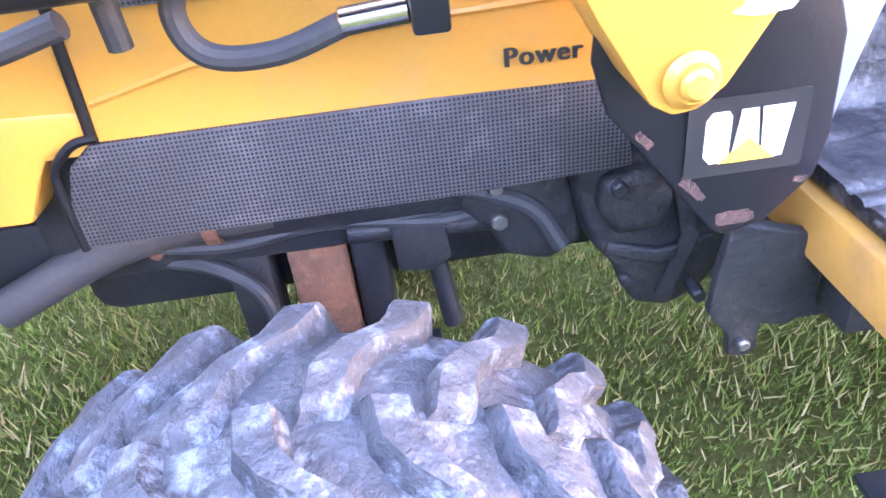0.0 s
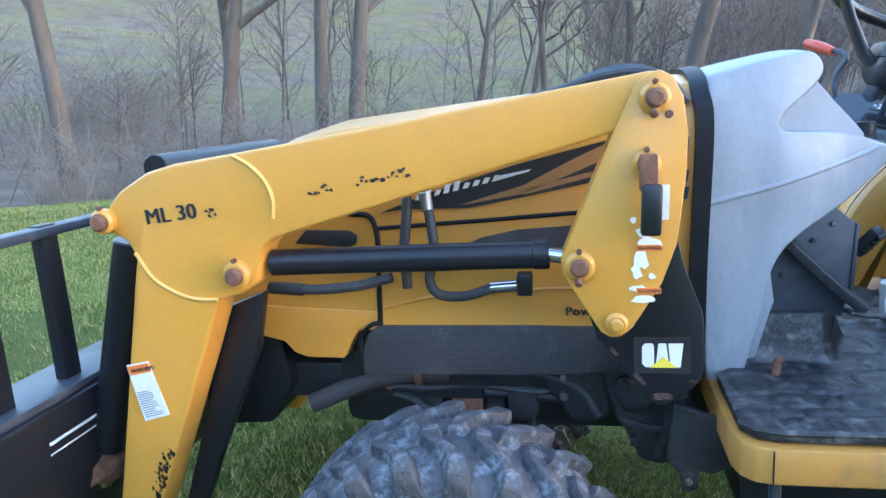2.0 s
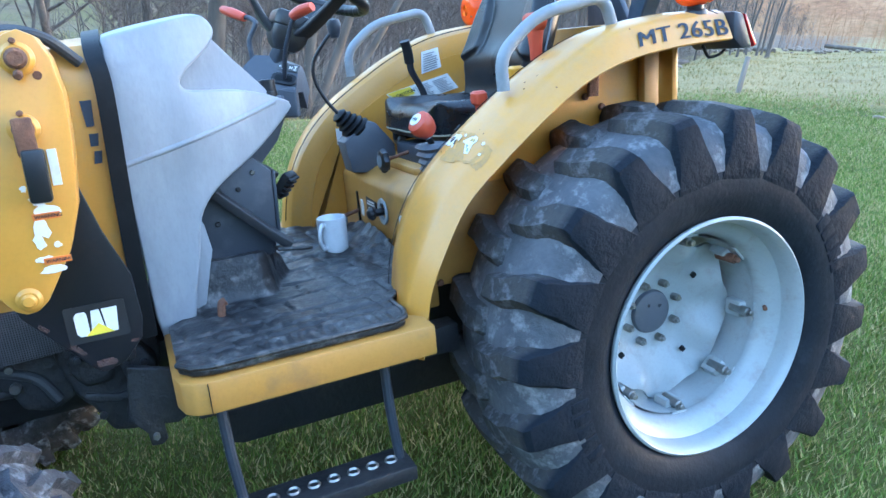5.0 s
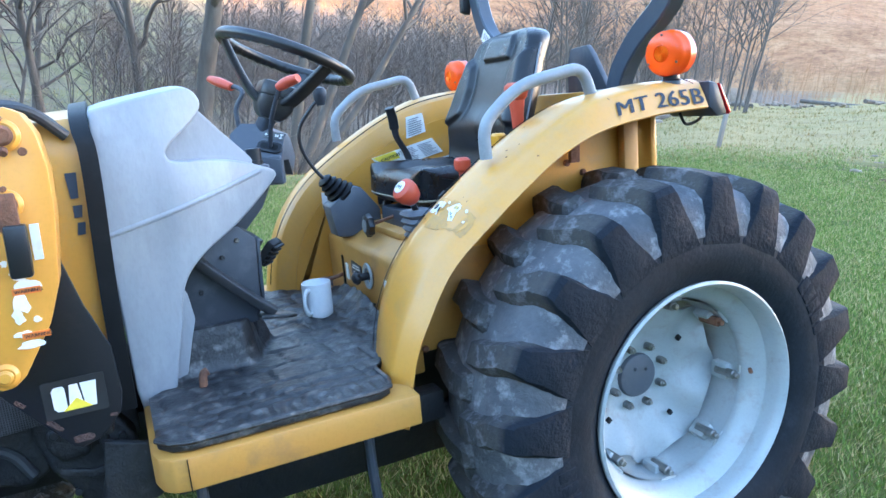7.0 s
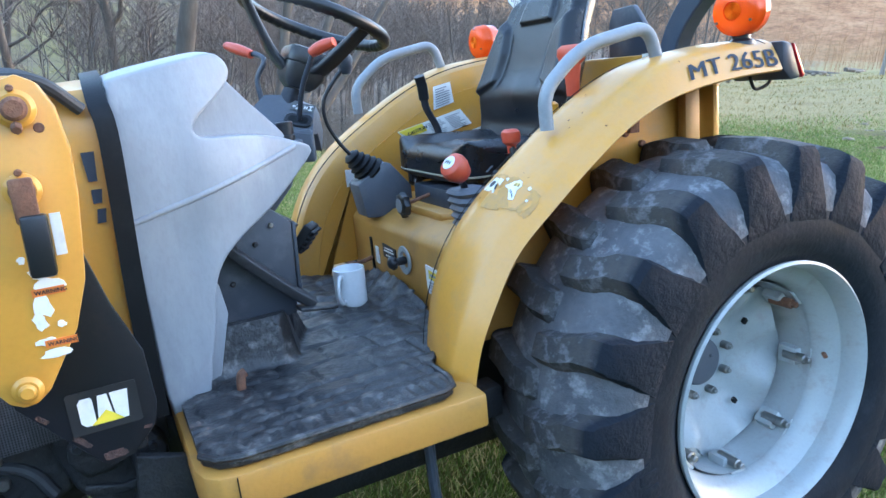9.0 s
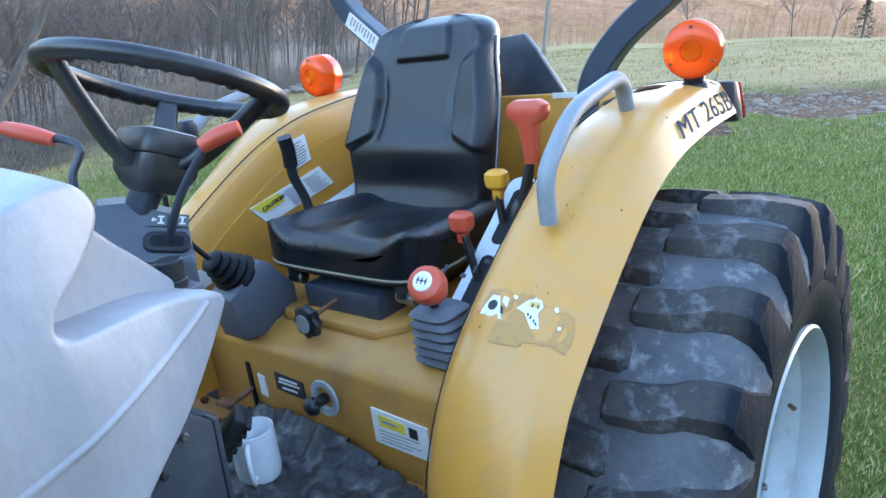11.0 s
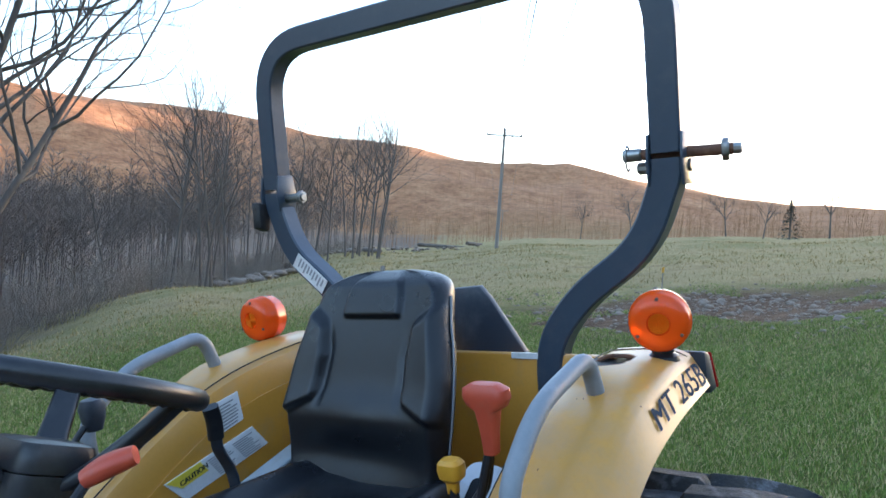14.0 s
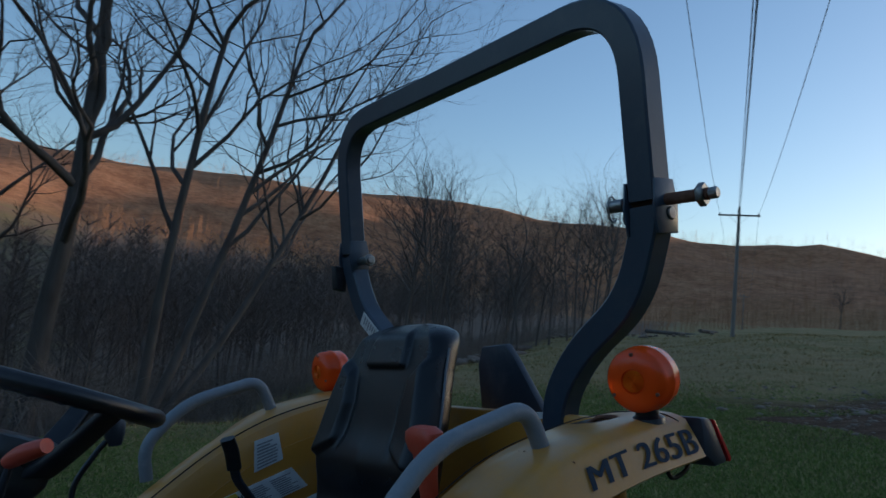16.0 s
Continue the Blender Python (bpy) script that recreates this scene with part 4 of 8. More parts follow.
hubm = loft([[(x * k, y * k, z) for x, y in roundrect(0.112, 0.092, 0.02, 4)] for k, z in ((0.55, -0.165), (0.8, -0.153), (0.98, -0.135), (1.0, -0.111))], None, True, True)
loft([[(x * k, y * k, z) for x, y in roundrect(0.114, 0.094, 0.02, 4)] for k, z in ((1.0, -0.109), (1.02, -0.105), (1.0, -0.083), (0.94, -0.075), (0.8, -0.072))], hubm, True, True)
part("wheel_hub", hubm, BLACK_PLASTIC, sw, "black hub pad")


def grip(path, lo, hi, name, label, mat=RED_PLASTIC, r=0.011):
    """A flattened grip between two shares of a lever's path."""
    p = curve(path, 8)
    i, j = int(lo * (len(p) - 1)), int(hi * (len(p) - 1))
    q = p[i:j + 1]
    sc = [0.75 + 0.45 * math.sin(math.pi * (0.15 + 0.7 * k / max(len(q) - 1, 1))) for k in range(len(q))]
    return sweep(q, [(x * 1.25, y * 0.85) for x, y in circle(r, 10)], scale=sc)


shuttle = holder("shuttle_lever", tractor, "dark lever with a faded red grip")
part("stem", tube([(-0.838, -0.034, 1.343), (-0.838, -0.095, 1.415), (-0.826, -0.158, 1.478), (-0.818, -0.168, 1.491)], 0.006), CHARCOAL, shuttle)
part("grip", grip([(-0.826, -0.162, 1.487), (-0.808, -0.178, 1.497), (-0.786, -0.197, 1.504)], 0, 1, "", "", r=0.0125), RED_PLASTIC, shuttle, "faded red plastic grip", 60)
throttle = holder("throttle_lever", tractor, "dark bent lever with a faded red grip")
part("stem", tube([(-0.885, 0.085, 1.36), (-0.885, 0.105, 1.41), (-0.883, 0.115, 1.45), (-0.862, 0.112, 1.488), (-0.87, 0.135, 1.505), (-0.885, 0.15, 1.51)], 0.0065), CHARCOAL, throttle)
part("grip", grip([(-0.882, 0.145, 1.507), (-0.905, 0.17, 1.522), (-0.925, 0.20, 1.535)], 0, 1, "", "", r=0.0125), RED_PLASTIC, throttle, "faded red plastic grip", 60)
gear = holder("gear_lever", tractor, "thin black bent gear lever with a dark knob")
part("stem", tube([(-0.64, 0.197, 1.218), (-0.675, 0.20, 1.268), (-0.70, 0.20, 1.325), (-0.697, 0.20, 1.38), (-0.66, 0.20, 1.43), (-0.64, 0.20, 1.45)], 0.0055), BLACK_PLASTIC, gear)
part("knob", lathe([(0, -0.03), (0.012, -0.028), (0.018, -0.01), (0.021, 0.01), (0.016, 0.022), (0, 0.026)], 16, None, (-0.625, 0.20, 1.468), "z"), CHARCOAL, gear, "dark grey knob")

# ---- pedals and floor
inner = prism([(-1.21, 1.19), (-0.975, 1.185), (-0.938, 1.15), (-0.945, 1.02), (-0.955, 0.955), (-1.12, 0.94), (-1.21, 0.93)], -0.222, -0.205, 0.004)
panel = part("pedal_panel", inner, CHARCOAL, tractor, "scuffed dark grey steel panel under the cowl")
part("panel_flange", prism([(-0.938, 1.15), (-0.930, 1.15), (-0.938, 0.98), (-0.946, 0.98)], -0.222, -0.15, 0.002), CHARCOAL, panel)
for a in ((-1.019, -0.222, 1.119), (-1.076, -0.222, 1.047), (-0.982, -0.222, 1.153)):
    part("panel_bolt", rod(a, (a[0], a[1] - 0.007, a[2]), 0.0065, 6), STEEL if a[2] > 1.14 else DARK_IRON, panel)
part("tunnel", box((-1.06, 0.0, 0.98), (0.22, 0.36, 0.30), 0.02), DARK_IRON, tractor, "black housing behind the pedal panel")
clutch = holder("clutch_pedal", tractor, "black pedal with a ribbed rubber pad")
part("arm", sweep(curve([(-1.03, -0.14, 1.185), (-0.985, -0.155, 1.172), (-0.945, -0.175, 1.148), (-0.925, -0.19, 1.13)], 5), roundrect(0.022, 0.02, 0.003)), DARK_IRON, clutch)
pad_m = Matrix.Translation((-0.910, -0.205, 1.112)) @ Matrix.Rotation(radians(-38), 4, "Z") @ Matrix.Rotation(radians(40), 4, "Y")
pad = part("pad", box((0, 0, 0), (0.022, 0.05, 0.066), 0.007), SEAL, clutch, "black rubber pad")
pad.matrix_basis = pad_m
for k in range(5):
    part("pad_rib", box((0.013, 0, -0.026 + k * 0.013), (0.009, 0.048, 0.006), 0.002), SEAL, pad)
long_pedal = holder("treadle_pedal", tractor, "long scuffed black pedal lever with a flat foot plate")
part("arm", sweep(curve([(-1.085, -0.235, 1.135), (-1.065, -0.24, 1.112), (-1.02, -0.245, 1.066), (-0.975, -0.25, 1.022), (-0.925, -0.255, 0.978)], 5), roundrect(0.030, 0.022, 0.004)), DARK_IRON, long_pedal)
part("pivot", rod((-1.07, -0.222, 1.125), (-1.07, -0.254, 1.125), 0.012, 12), DARK_IRON, long_pedal)
foot_plate = prism([(-0.962, -0.285), (-0.945, -0.292), (-0.892, -0.288), (-0.878, -0.278), (-0.880, -0.240), (-0.895, -0.232), (-0.962, -0.238)], -0.004, 0.004, 0.003, None, 2, "z")
plate_m = Matrix.Translation((-0.93, -0.26, 0.972)) @ Matrix.Rotation(radians(8), 4, "Y") @ Matrix.Rotation(radians(-6), 4, "X") @ Matrix.Translation((0.93, 0.26, 0))
bmesh.ops.transform(foot_plate, matrix=plate_m, verts=foot_plate.verts)
part("foot_plate", foot_plate, MAT_RUBBER, long_pedal, "worn flat foot plate")

deck = prism([(-1.235, 0.60), (-1.235, -0.54), (-1.225, -0.575), (-1.205, -0.595), (-1.175, -0.602), (-0.72, -0.602), (-0.72, -0.36), (-0.60, -0.35), (-0.60, 0.6)], 0.775, 0.842, 0.006, None, 2, "z")
part("footplate", deck, YELLOW_LOWER, tractor, "yellow footplate with a rounded skirt")
part("skirt_joint", box((-1.178, -0.6028, 0.808), (0.002, 0.002, 0.062), 0.0), SEAL, tractor)
part("frame_beam", box((-0.90, -0.42, 0.73), (0.60, 0.06, 0.07), 0.006), DARK_IRON, tractor, "black frame beam under the footplate")
part("frame_beam", box((-0.95, 0.42, 0.73), (0.75, 0.06, 0.07), 0.006), DARK_IRON, tractor)
part("transmission", box((-0.5, 0, 0.62), (1.3, 0.34, 0.36), 0.05), DARK_IRON, tractor, "dark transmission housing")
part("rear_axle_housing", rod((REAR[0], -0.42, REAR[2]), (REAR[0], 0.42, REAR[2]), 0.11, 24), DARK_IRON, tractor)
steps = holder("step", tractor, "hanging step of dark bars and a perforated plate")
for x in (-1.16, -0.822):
    part("hanger", tube([(x, -0.54, 0.78), (x + 0.003, -0.54, 0.65), (x + 0.012, -0.542, 0.52)], 0.011), CHARCOAL, steps)
plate = box((-0.985, -0.545, 0.521), (0.39, 0.095, 0.012), 0.004)
box((-0.985, -0.590, 0.509), (0.39, 0.006, 0.033), 0.002, None, plate)
part("tread_plate", plate, DARK_IRON, steps, "dark perforated tread plate")
for k in range(8):
    part("grip_hole", lathe([(0.009, 0.0), (0.012, 0.004), (0.015, 0.0)], 14, None, (-1.137 + k * 0.0435, -0.545, 0.528), "z"), STEEL, steps)

# ---- rear box under the seat
face = prism([(-0.612, 0.83), (-0.612, 1.025), (-0.60, 1.04), (-0.555, 1.062), (-0.53, 1.068), (0.10, 1.068), (0.10, 0.83)], -0.36, 0.36, 0.006)
part("seat_box", face, YELLOW_LOWER, tractor, "dusty yellow box under the seat")
xf = -0.6135


def on_face(b, name, mat, label=""):
    return part(name, b, mat, tractor, label)


plaque = prism([(0.03, 0.94), (0.115, 0.945), (0.115, 0.982), (0.03, 0.977)], xf - 0.002, xf + 0.003, 0.0, None, 1, "x")
on_face(plaque, "name_plate", DECAL_BLACK, "black name plate with pale marks")
pl = bmesh.new()
for k, (y0, y1, z0) in enumerate(((0.045, 0.10, 0.970), (0.04, 0.105, 0.962), (0.05, 0.095, 0.950))):
    prism([(y0, z0), (y1, z0), (y1, z0 + 0.004), (y0, z0 + 0.004)], xf - 0.003, xf - 0.002, 0.0, pl, 1, "x")
on_face(pl, "plate_marking", STICKER, "pale writing drawn as plain bars")
on_face(lathe([(0.022, -0.001), (0.036, -0.001), (0.038, -0.004), (0.036, -0.007), (0.024, -0.006), (0.022, 0.002)], 28, None, (xf, -0.035, 0.963), "x"), "dial_ring", RIM_PAINT, "worn silver dial ring")
dk = rod((xf, -0.035, 0.963), (xf - 0.03, -0.035, 0.963), 0.011, 12)
ball((xf - 0.038, -0.035, 0.963), (0.014, 0.017, 0.017), dk, 8)
for k in range(8):
    a = 2 * math.pi * k / 8
    ball((xf - 0.036, -0.035 + 0.014 * math.cos(a), 0.963 + 0.014 * math.sin(a)), (0.007, 0.006, 0.006), dk, 5)
on_face(dk, "dial_knob", BLACK_PLASTIC, "lobed black knob")
on_face(box((xf, 0.205, 0.93), (0.006, 0.014, 0.11), 0.003), "lever_gate", SEAL)
lv = tube([(xf, 0.205, 0.925), (xf - 0.03, 0.206, 0.918), (xf - 0.05, 0.215, 0.912)], 0.006)
box((xf - 0.058, 0.225, 0.911), (0.02, 0.045, 0.012), 0.003, None, lv)
on_face(lv, "small_lever", RUST, "short rusty lever")
on_face(prism([(0.155, 0.915), (0.175, 0.918), (0.175, 0.965), (0.155, 0.962)], xf - 0.002, xf + 0.003, 0.0, None, 1, "x"), "gate_label", STICKER, "small white symbol label")
lab = prism([(-0.155, 0.905), (-0.285, 0.903), (-0.285, 0.968), (-0.155, 0.975)], xf - 0.002, xf + 0.003, 0.0, None, 1, "x")
on_face(lab, "dealer_label", STICKER, "white dealer label with a yellow band")
on_face(prism([(-0.172, 0.943), (-0.235, 0.942), (-0.235, 0.961), (-0.172, 0.966)], xf - 0.003, xf - 0.001, 0.0, None, 1, "x"), "label_band", YELLOW_INK, "yellow band on the label")
on_face(prism([(-0.243, 0.940), (-0.262, 0.939), (-0.262, 0.959), (-0.243, 0.96)], xf - 0.003, xf - 0.001, 0.0, None, 1, "x"), "label_mark", INK)
pl = bmesh.new()
prism([(-0.18, 0.952), (-0.215, 0.951), (-0.215, 0.957), (-0.18, 0.958)], xf - 0.004, xf - 0.0028, 0.0, pl, 1, "x")
for k in range(4):
    z0 = 0.933 - k * 0.007
    prism([(-0.17, z0), (-0.265 + 0.02 * (k % 2), z0), (-0.265 + 0.02 * (k % 2), z0 + 0.002), (-0.17, z0 + 0.002)], xf - 0.003, xf - 0.002, 0.0, pl, 1, "x")
on_face(pl, "label_writing", GREY_INK, "unreadable small print drawn as bars")
for y, z in ((-0.20, 1.07), (-0.245, 1.072), (0.22, 1.07)):
    part("box_bolt", rod((-0.50, y, 1.066), (-0.50, y, 1.076), 0.011, 6), RUST, tractor)
part("seat_plinth", prism([(-0.52, 0.16), (-0.545, 0.14), (-0.545, -0.12), (-0.50, -0.16), (-0.15, -0.16), (-0.15, 0.16)], 1.062, 1.085, 0.008, None, 2, "z"), YELLOW_LOWER, tractor, "dusty yellow seat plinth")
part("rear_wall", prism([(-0.40, 0.95), (-0.40, 1.40), (-0.38, 1.412), (0.38, 1.412), (0.40, 1.40), (0.40, 0.95)], 0.085, 0.105, 0.005, None, 2, "x"), YELLOW, tractor, "yellow wall behind the seat")
part("wall_label", box((0.083, -0.195, 1.409), (0.004, 0.065, 0.012), 0.0), STICKER, tractor, "pale strip on the rear wall")
part("rear_bracket", prism([(0.06, 1.05), (0.05, 1.50), (0.03, 1.545), (-0.055, 1.55), (-0.08, 1.52), (-0.17, 1.38), (-0.17, 1.05)], 0.15, 0.17, 0.004, None, 2, "x"), CHARCOAL, tractor, "dark grey triangular bracket behind the seat")


# ---- fenders
CREST = [(-0.742, 0.75), (-0.735, 0.87), (-0.710, 0.985), (-0.655, 1.09), (-0.566, 1.180), (-0.415, 1.288), (-0.293, 1.358), (-0.17, 1.402), (0.0, 1.423), (0.137, 1.422)]
CREST_FAR = [(-0.775, 0.75), (-0.768, 0.87), (-0.742, 0.985), (-0.685, 1.10), (-0.59, 1.20), (-0.43, 1.302), (-0.30, 1.366), (-0.17, 1.404), (0.0, 1.423), (0.137, 1.422)]
EDGE = [(-0.76, 0.748), (-0.735, 0.885), (-0.69, 0.99), (-0.625, 1.088), (-0.53, 1.168), (-0.40, 1.258), (-0.29, 1.334), (-0.185, 1.388), (-0.03, 1.409), (0.135, 1.411)]
LOWER = [(-0.735, 0.745), (-0.703, 0.887), (-0.66, 0.978), (-0.60, 1.070), (-0.51, 1.145), (-0.395, 1.228), (-0.295, 1.288), (-0.18, 1.328), (-0.03, 1.348), (0.132, 1.353)]


def run(points, n=6):
    return [(p.x, p.z) for p in curve([(x, 0, z) for x, z in points], n)]


# the far fender stands a little further forward and higher
FAR_SHIFT = Vector((-0.045, 0, 0.03))


def fender(side):
    f = holder("fender", tractor, "glossy yellow rear fender with scuffs and dust")
    f.location = (0, 0, 0) if side < 0 else FAR_SHIFT
    c, e, w = run(CREST if side < 0 else CREST_FAR), run(EDGE), run(LOWER)
    ax, az = ARCH[0], ARCH[2]

    def shrink(p, d):
        l = math.hypot(p[0] - ax, p[1] - az)
        return (p[0] - (p[0] - ax) / l * d, p[1] - (p[1] - az) / l * d)
    rows = []
    for i in range(len(c)):
        mid = ((c[i][0] + e[i][0]) / 2, (c[i][1] + e[i][1]) / 2)
        ring = [(0.346, shrink(c[i], 0.11)), (0.348, shrink(c[i], 0.05)), (0.357, shrink(c[i], 0.018)), (0.378, shrink(c[i], 0.004)), (0.42, c[i]), (0.455, shrink(mid, -0.007)), (0.49, shrink((c[i][0] * 0.25 + e[i][0] * 0.75, c[i][1] * 0.25 + e[i][1] * 0.75), -0.008)),
                (0.508, shrink(e[i], -0.006)), (0.519, shrink(e[i], -0.001)), (0.525, shrink(e[i], 0.007)), (0.538, ((e[i][0] + w[i][0]) / 2, (e[i][1] + w[i][1]) / 2)), (0.553, w[i]), (0.548, shrink(w[i], 0.004))]
        rows.append([(p[0], side * y, p[1]) for y, p in ring])
    shape = loft(rows)
    rim = []
    if side < 0:
        # the ragged hole rusted through the top
        mid = Vector((0.028, -0.396, 1.42))
        for k in range(16):
            a = 2 * math.pi * k / 16
            d = Vector((math.cos(a), math.sin(a), 0))
            r = 0.044 + 0.010 * abs(math.sin(a)) + 0.003 * math.sin(5 * a + 1)
            fs = [q for q in shape.faces if q.normal.z ** 2 > 0.3 and (q.calc_center_median() - mid).length < 0.13]
            es = list({e for q in fs for e in q.edges})
            vs = list({v for q in fs for v in q.verts})
            bmesh.ops.bisect_plane(shape, geom=vs + es + fs, plane_co=mid + d * r, plane_no=d)
        inside = []
        for q in shape.faces:
            p = q.calc_center_median() - mid
            a = math.atan2(p.y, p.x)
            if abs(p.z) < 0.04 and all(p.x * math.cos(t) + p.y * math.sin(t) < 0.044 + 0.010 * abs(math.sin(t)) + 0.003 * math.sin(5 * t + 1) for t in [2 * math.pi * k / 16 for k in range(16)]):
                inside.append(q)
        bmesh.ops.delete(shape, geom=inside, context="FACES")
        rim = [v.co.copy() for v in shape.verts if v.is_boundary and math.hypot(v.co.x - mid.x, v.co.y - mid.y) < 0.064 and abs(v.co.z - mid.z) < 0.04]
        rim.sort(key=lambda p: math.atan2(p.y - mid.y, p.x - mid.x))
    shape = thick(shape, 0.004)
    skin = BVHTree.FromBMesh(shape)
    part("shell", shape, YELLOW, f, "glossy yellow fender shell", 40)
    wall = [shrink(p, 0.08) for p in c if p[0] < 0.06]
    part("inner_wall", prism(wall + [(0.05, 1.30), (0.05, 1.05), (0.02, 0.86), (-0.65, 0.86), (-0.70, 0.80)], side * 0.343, side * 0.355, 0.0), YELLOW, f, "dusty yellow inner fender wall")
    seam = [(p[0], side * 0.366, p[1] - 0.006) for p in c[6:]]
    part("fender_seam", sweep(seam, circle(0.0016 if side > 0 else 0.0011, 5)), SEAL, f)
    for x, z in ((-0.62, 0.93), (-0.55, 1.03), (-0.50, 1.09), (-0.27, 1.215), (-0.16, 1.24), (-0.11, 1.21), (-0.60, 0.84)):
        part("fender_bolt", rod((x, side * 0.355, z), (x, side * 0.367, z), 0.009, 8), RUST, f)
    part("fender_strut", sweep([(-0.14, side * 0.372, 1.34), (-0.145, side * 0.372, 1.24)], roundrect(0.012, 0.03, 0.003)), RUST, f)
    part("rear_post", box((0.028, side * 0.375, 1.20), (0.05, 0.03, 0.36), 0.008), YELLOW_LOWER, f)
    tail = [(0.141, 1.416), (0.172, 1.409), (0.206, 1.328), (0.17, 1.326), (0.141, 1.352)]
    lamp = part("tail_lamp", prism(tail, side * 0.385, side * 0.547, 0.008), CHARCOAL, f, "dark grey tail lamp housing")
    part("tail_lens", prism([(0.172, 1.408), (0.180, 1.404), (0.215, 1.334), (0.208, 1.328)], side * 0.390, side * 0.548, 0.002), TAIL_RED, lamp, "red tail lamp lens")
    g = holder("grab_handle", f, "scuffed grey bent grab handle")
    g.location = (0, 0, 0) if side < 0 else (-0.03, 0, 0.005)
    yy = side * 0.445
    part("bar", sweep(fillet([(-0.440, yy, 1.285), (-0.443, yy, 1.362), (-0.345, yy, 1.443), (-0.162, yy, 1.474), (-0.137, yy, 1.40)], 0.055), circle(0.0145, 12)), HANDLE_GREY, g)
    lampst = holder("warning_lamp", f, "round double-faced amber warning lamp on a black stalk")
    cx, cy, cz = (0.074, -0.489, 1.488) if side < 0 else Vector((-0.002, 0.512, 1.504)) - FAR_SHIFT
    turned = Matrix.Translation((cx, cy, cz)) @ Matrix.Rotation(radians(14 if side < 0 else 0), 4, "Z") @ Matrix.Scale(0.94, 4) @ Matrix.Translation((-cx, -cy, -cz))
    part("stalk", lathe([(0.0, -0.075), (0.030, -0.075), (0.028, -0.066), (0.020, -0.06), (0.020, -0.05), (0, -0.05)], 20, None, (cx, cy, cz), "z"), BLACK_PLASTIC, lampst)
    lens = [(0, -0.041), (0.021, -0.041), (0.022, -0.0455), (0.028, -0.0445), (0.040, -0.043), (0.052, -0.037), (0.0575, -0.028), (0.058, -0.006), (0.060, -0.004), (0.060, 0.004), (0.058, 0.006), (0.0575, 0.028), (0.052, 0.037), (0.03, 0.045), (0, 0.047)]
    lens_part = part("lens", lathe(lens, 40, None, (cx, cy, cz), "x"), AMBER, lampst, "amber plastic lens", 50)
    rings = [(0, -0.043)]
    for k in range(1, 8):
        rings += [(0.0028 * k - 0.0012, -0.0465), (0.0028 * k, -0.043)]
    core_part = part("lens_centre", lathe(rings, 32, None, (cx, cy, cz), "x"), AMBER_GLOW, lampst, "ringed amber lens centre with its glow put in the colour", 20)
    for a in (90, 210, 330):
        part("lens_screw", rod((cx - 0.037, cy + 0.047 * math.cos(radians(a)), cz + 0.047 * math.sin(radians(a))), (cx - 0.043, cy + 0.047 * math.cos(radians(a)), cz + 0.047 * math.sin(radians(a))), 0.0035, 8), RUST, lampst).data.transform(turned)
    lens_part.data.transform(turned)
    core_part.data.transform(turned)
    part("lamp_wire", tube([(0.09, side * 0.50, 1.34), (0.12, side * 0.49, 1.312), (0.16, side * 0.49, 1.318), (0.19, side * 0.48, 1.335)], 0.004), SEAL, f)
    if side < 0:
        # added black sheet just below the hole, in place of the shade inside
        part("hole_shade_sheet", box((0.030, -0.400, 1.405), (0.125, 0.115, 0.008), 0.002), SEAL, f, "black sheet standing for the shade inside the fender hole")
        part("hole_rim", sweep([p - Vector((0, 0, 0.004)) for p in rim], circle(0.0045, 6), closed=True), RUST, f, "rusty rim of a ragged hole in the fender top")
        part("rear_seam", sweep([skin.ray_cast(Vector((x, y, 1.7)), Vector((0, 0, -1)))[0] + Vector((0, 0, 0.0005)) for x, y in [(0.083, -0.362), (0.10, -0.363), (0.112, -0.368)] + [(0.114, -0.38 - 0.014 * k) for k in range(11)]], circle(0.0014, 5)), SEAL, f)
    return f, skin


left_fender, left_skin = fender(-1)
right_fender = fender(1)[0]


def along(points, x):
    p = run(points, 8)
    for a, c in zip(p, p[1:]):
        if a[0] <= x <= c[0]:
            t = (x - a[0]) / max(c[0] - a[0], 1e-6)
            return a[1] + (c[1] - a[1]) * t
    return p[-1][1]


def decal(text, x0, x1):
    """Part of the model number, laid on the outer face of the left fender."""
    num = lettering(text, 1.0, Matrix(), depth=0.0, bold=0.035, space=1.04)
    low, wide = min(v.co.x for v in num.verts), max(v.co.x for v in num.verts)
    bmesh.ops.triangulate(num, faces=num.faces[:])
    for _ in range(4):
        bmesh.ops.subdivide_edges(num, edges=[e for e in num.edges if e.calc_length() > 0.08], cuts=1)
        bmesh.ops.triangulate(num, faces=num.faces[:])
    for v in num.verts:
        u, h = (v.co.x - low) / (wide - low), v.co.y
        x = x0 + (x1 - x0) * u + 0.006 * h
        w = (x + 0.142) / 0.27
        k = 0.30 - 0.14 * w + (0.50 + 0.18 * w) * h
        z = along(LOWER, x) * (1 - k) + along(EDGE, x) * k
        v.co = left_skin.ray_cast(Vector((x, -0.8, z)), Vector((0, 1, 0)))[0] - Vector((0, 0.0035 + 0.02 * v.co.z, 0))
    part("number_lettering", num, NUMBER_INK, left_fender, "blue-grey model number decal reading " + text, 0)


decal("MT", -0.142, -0.048)
decal("265B", -0.027, 0.122)


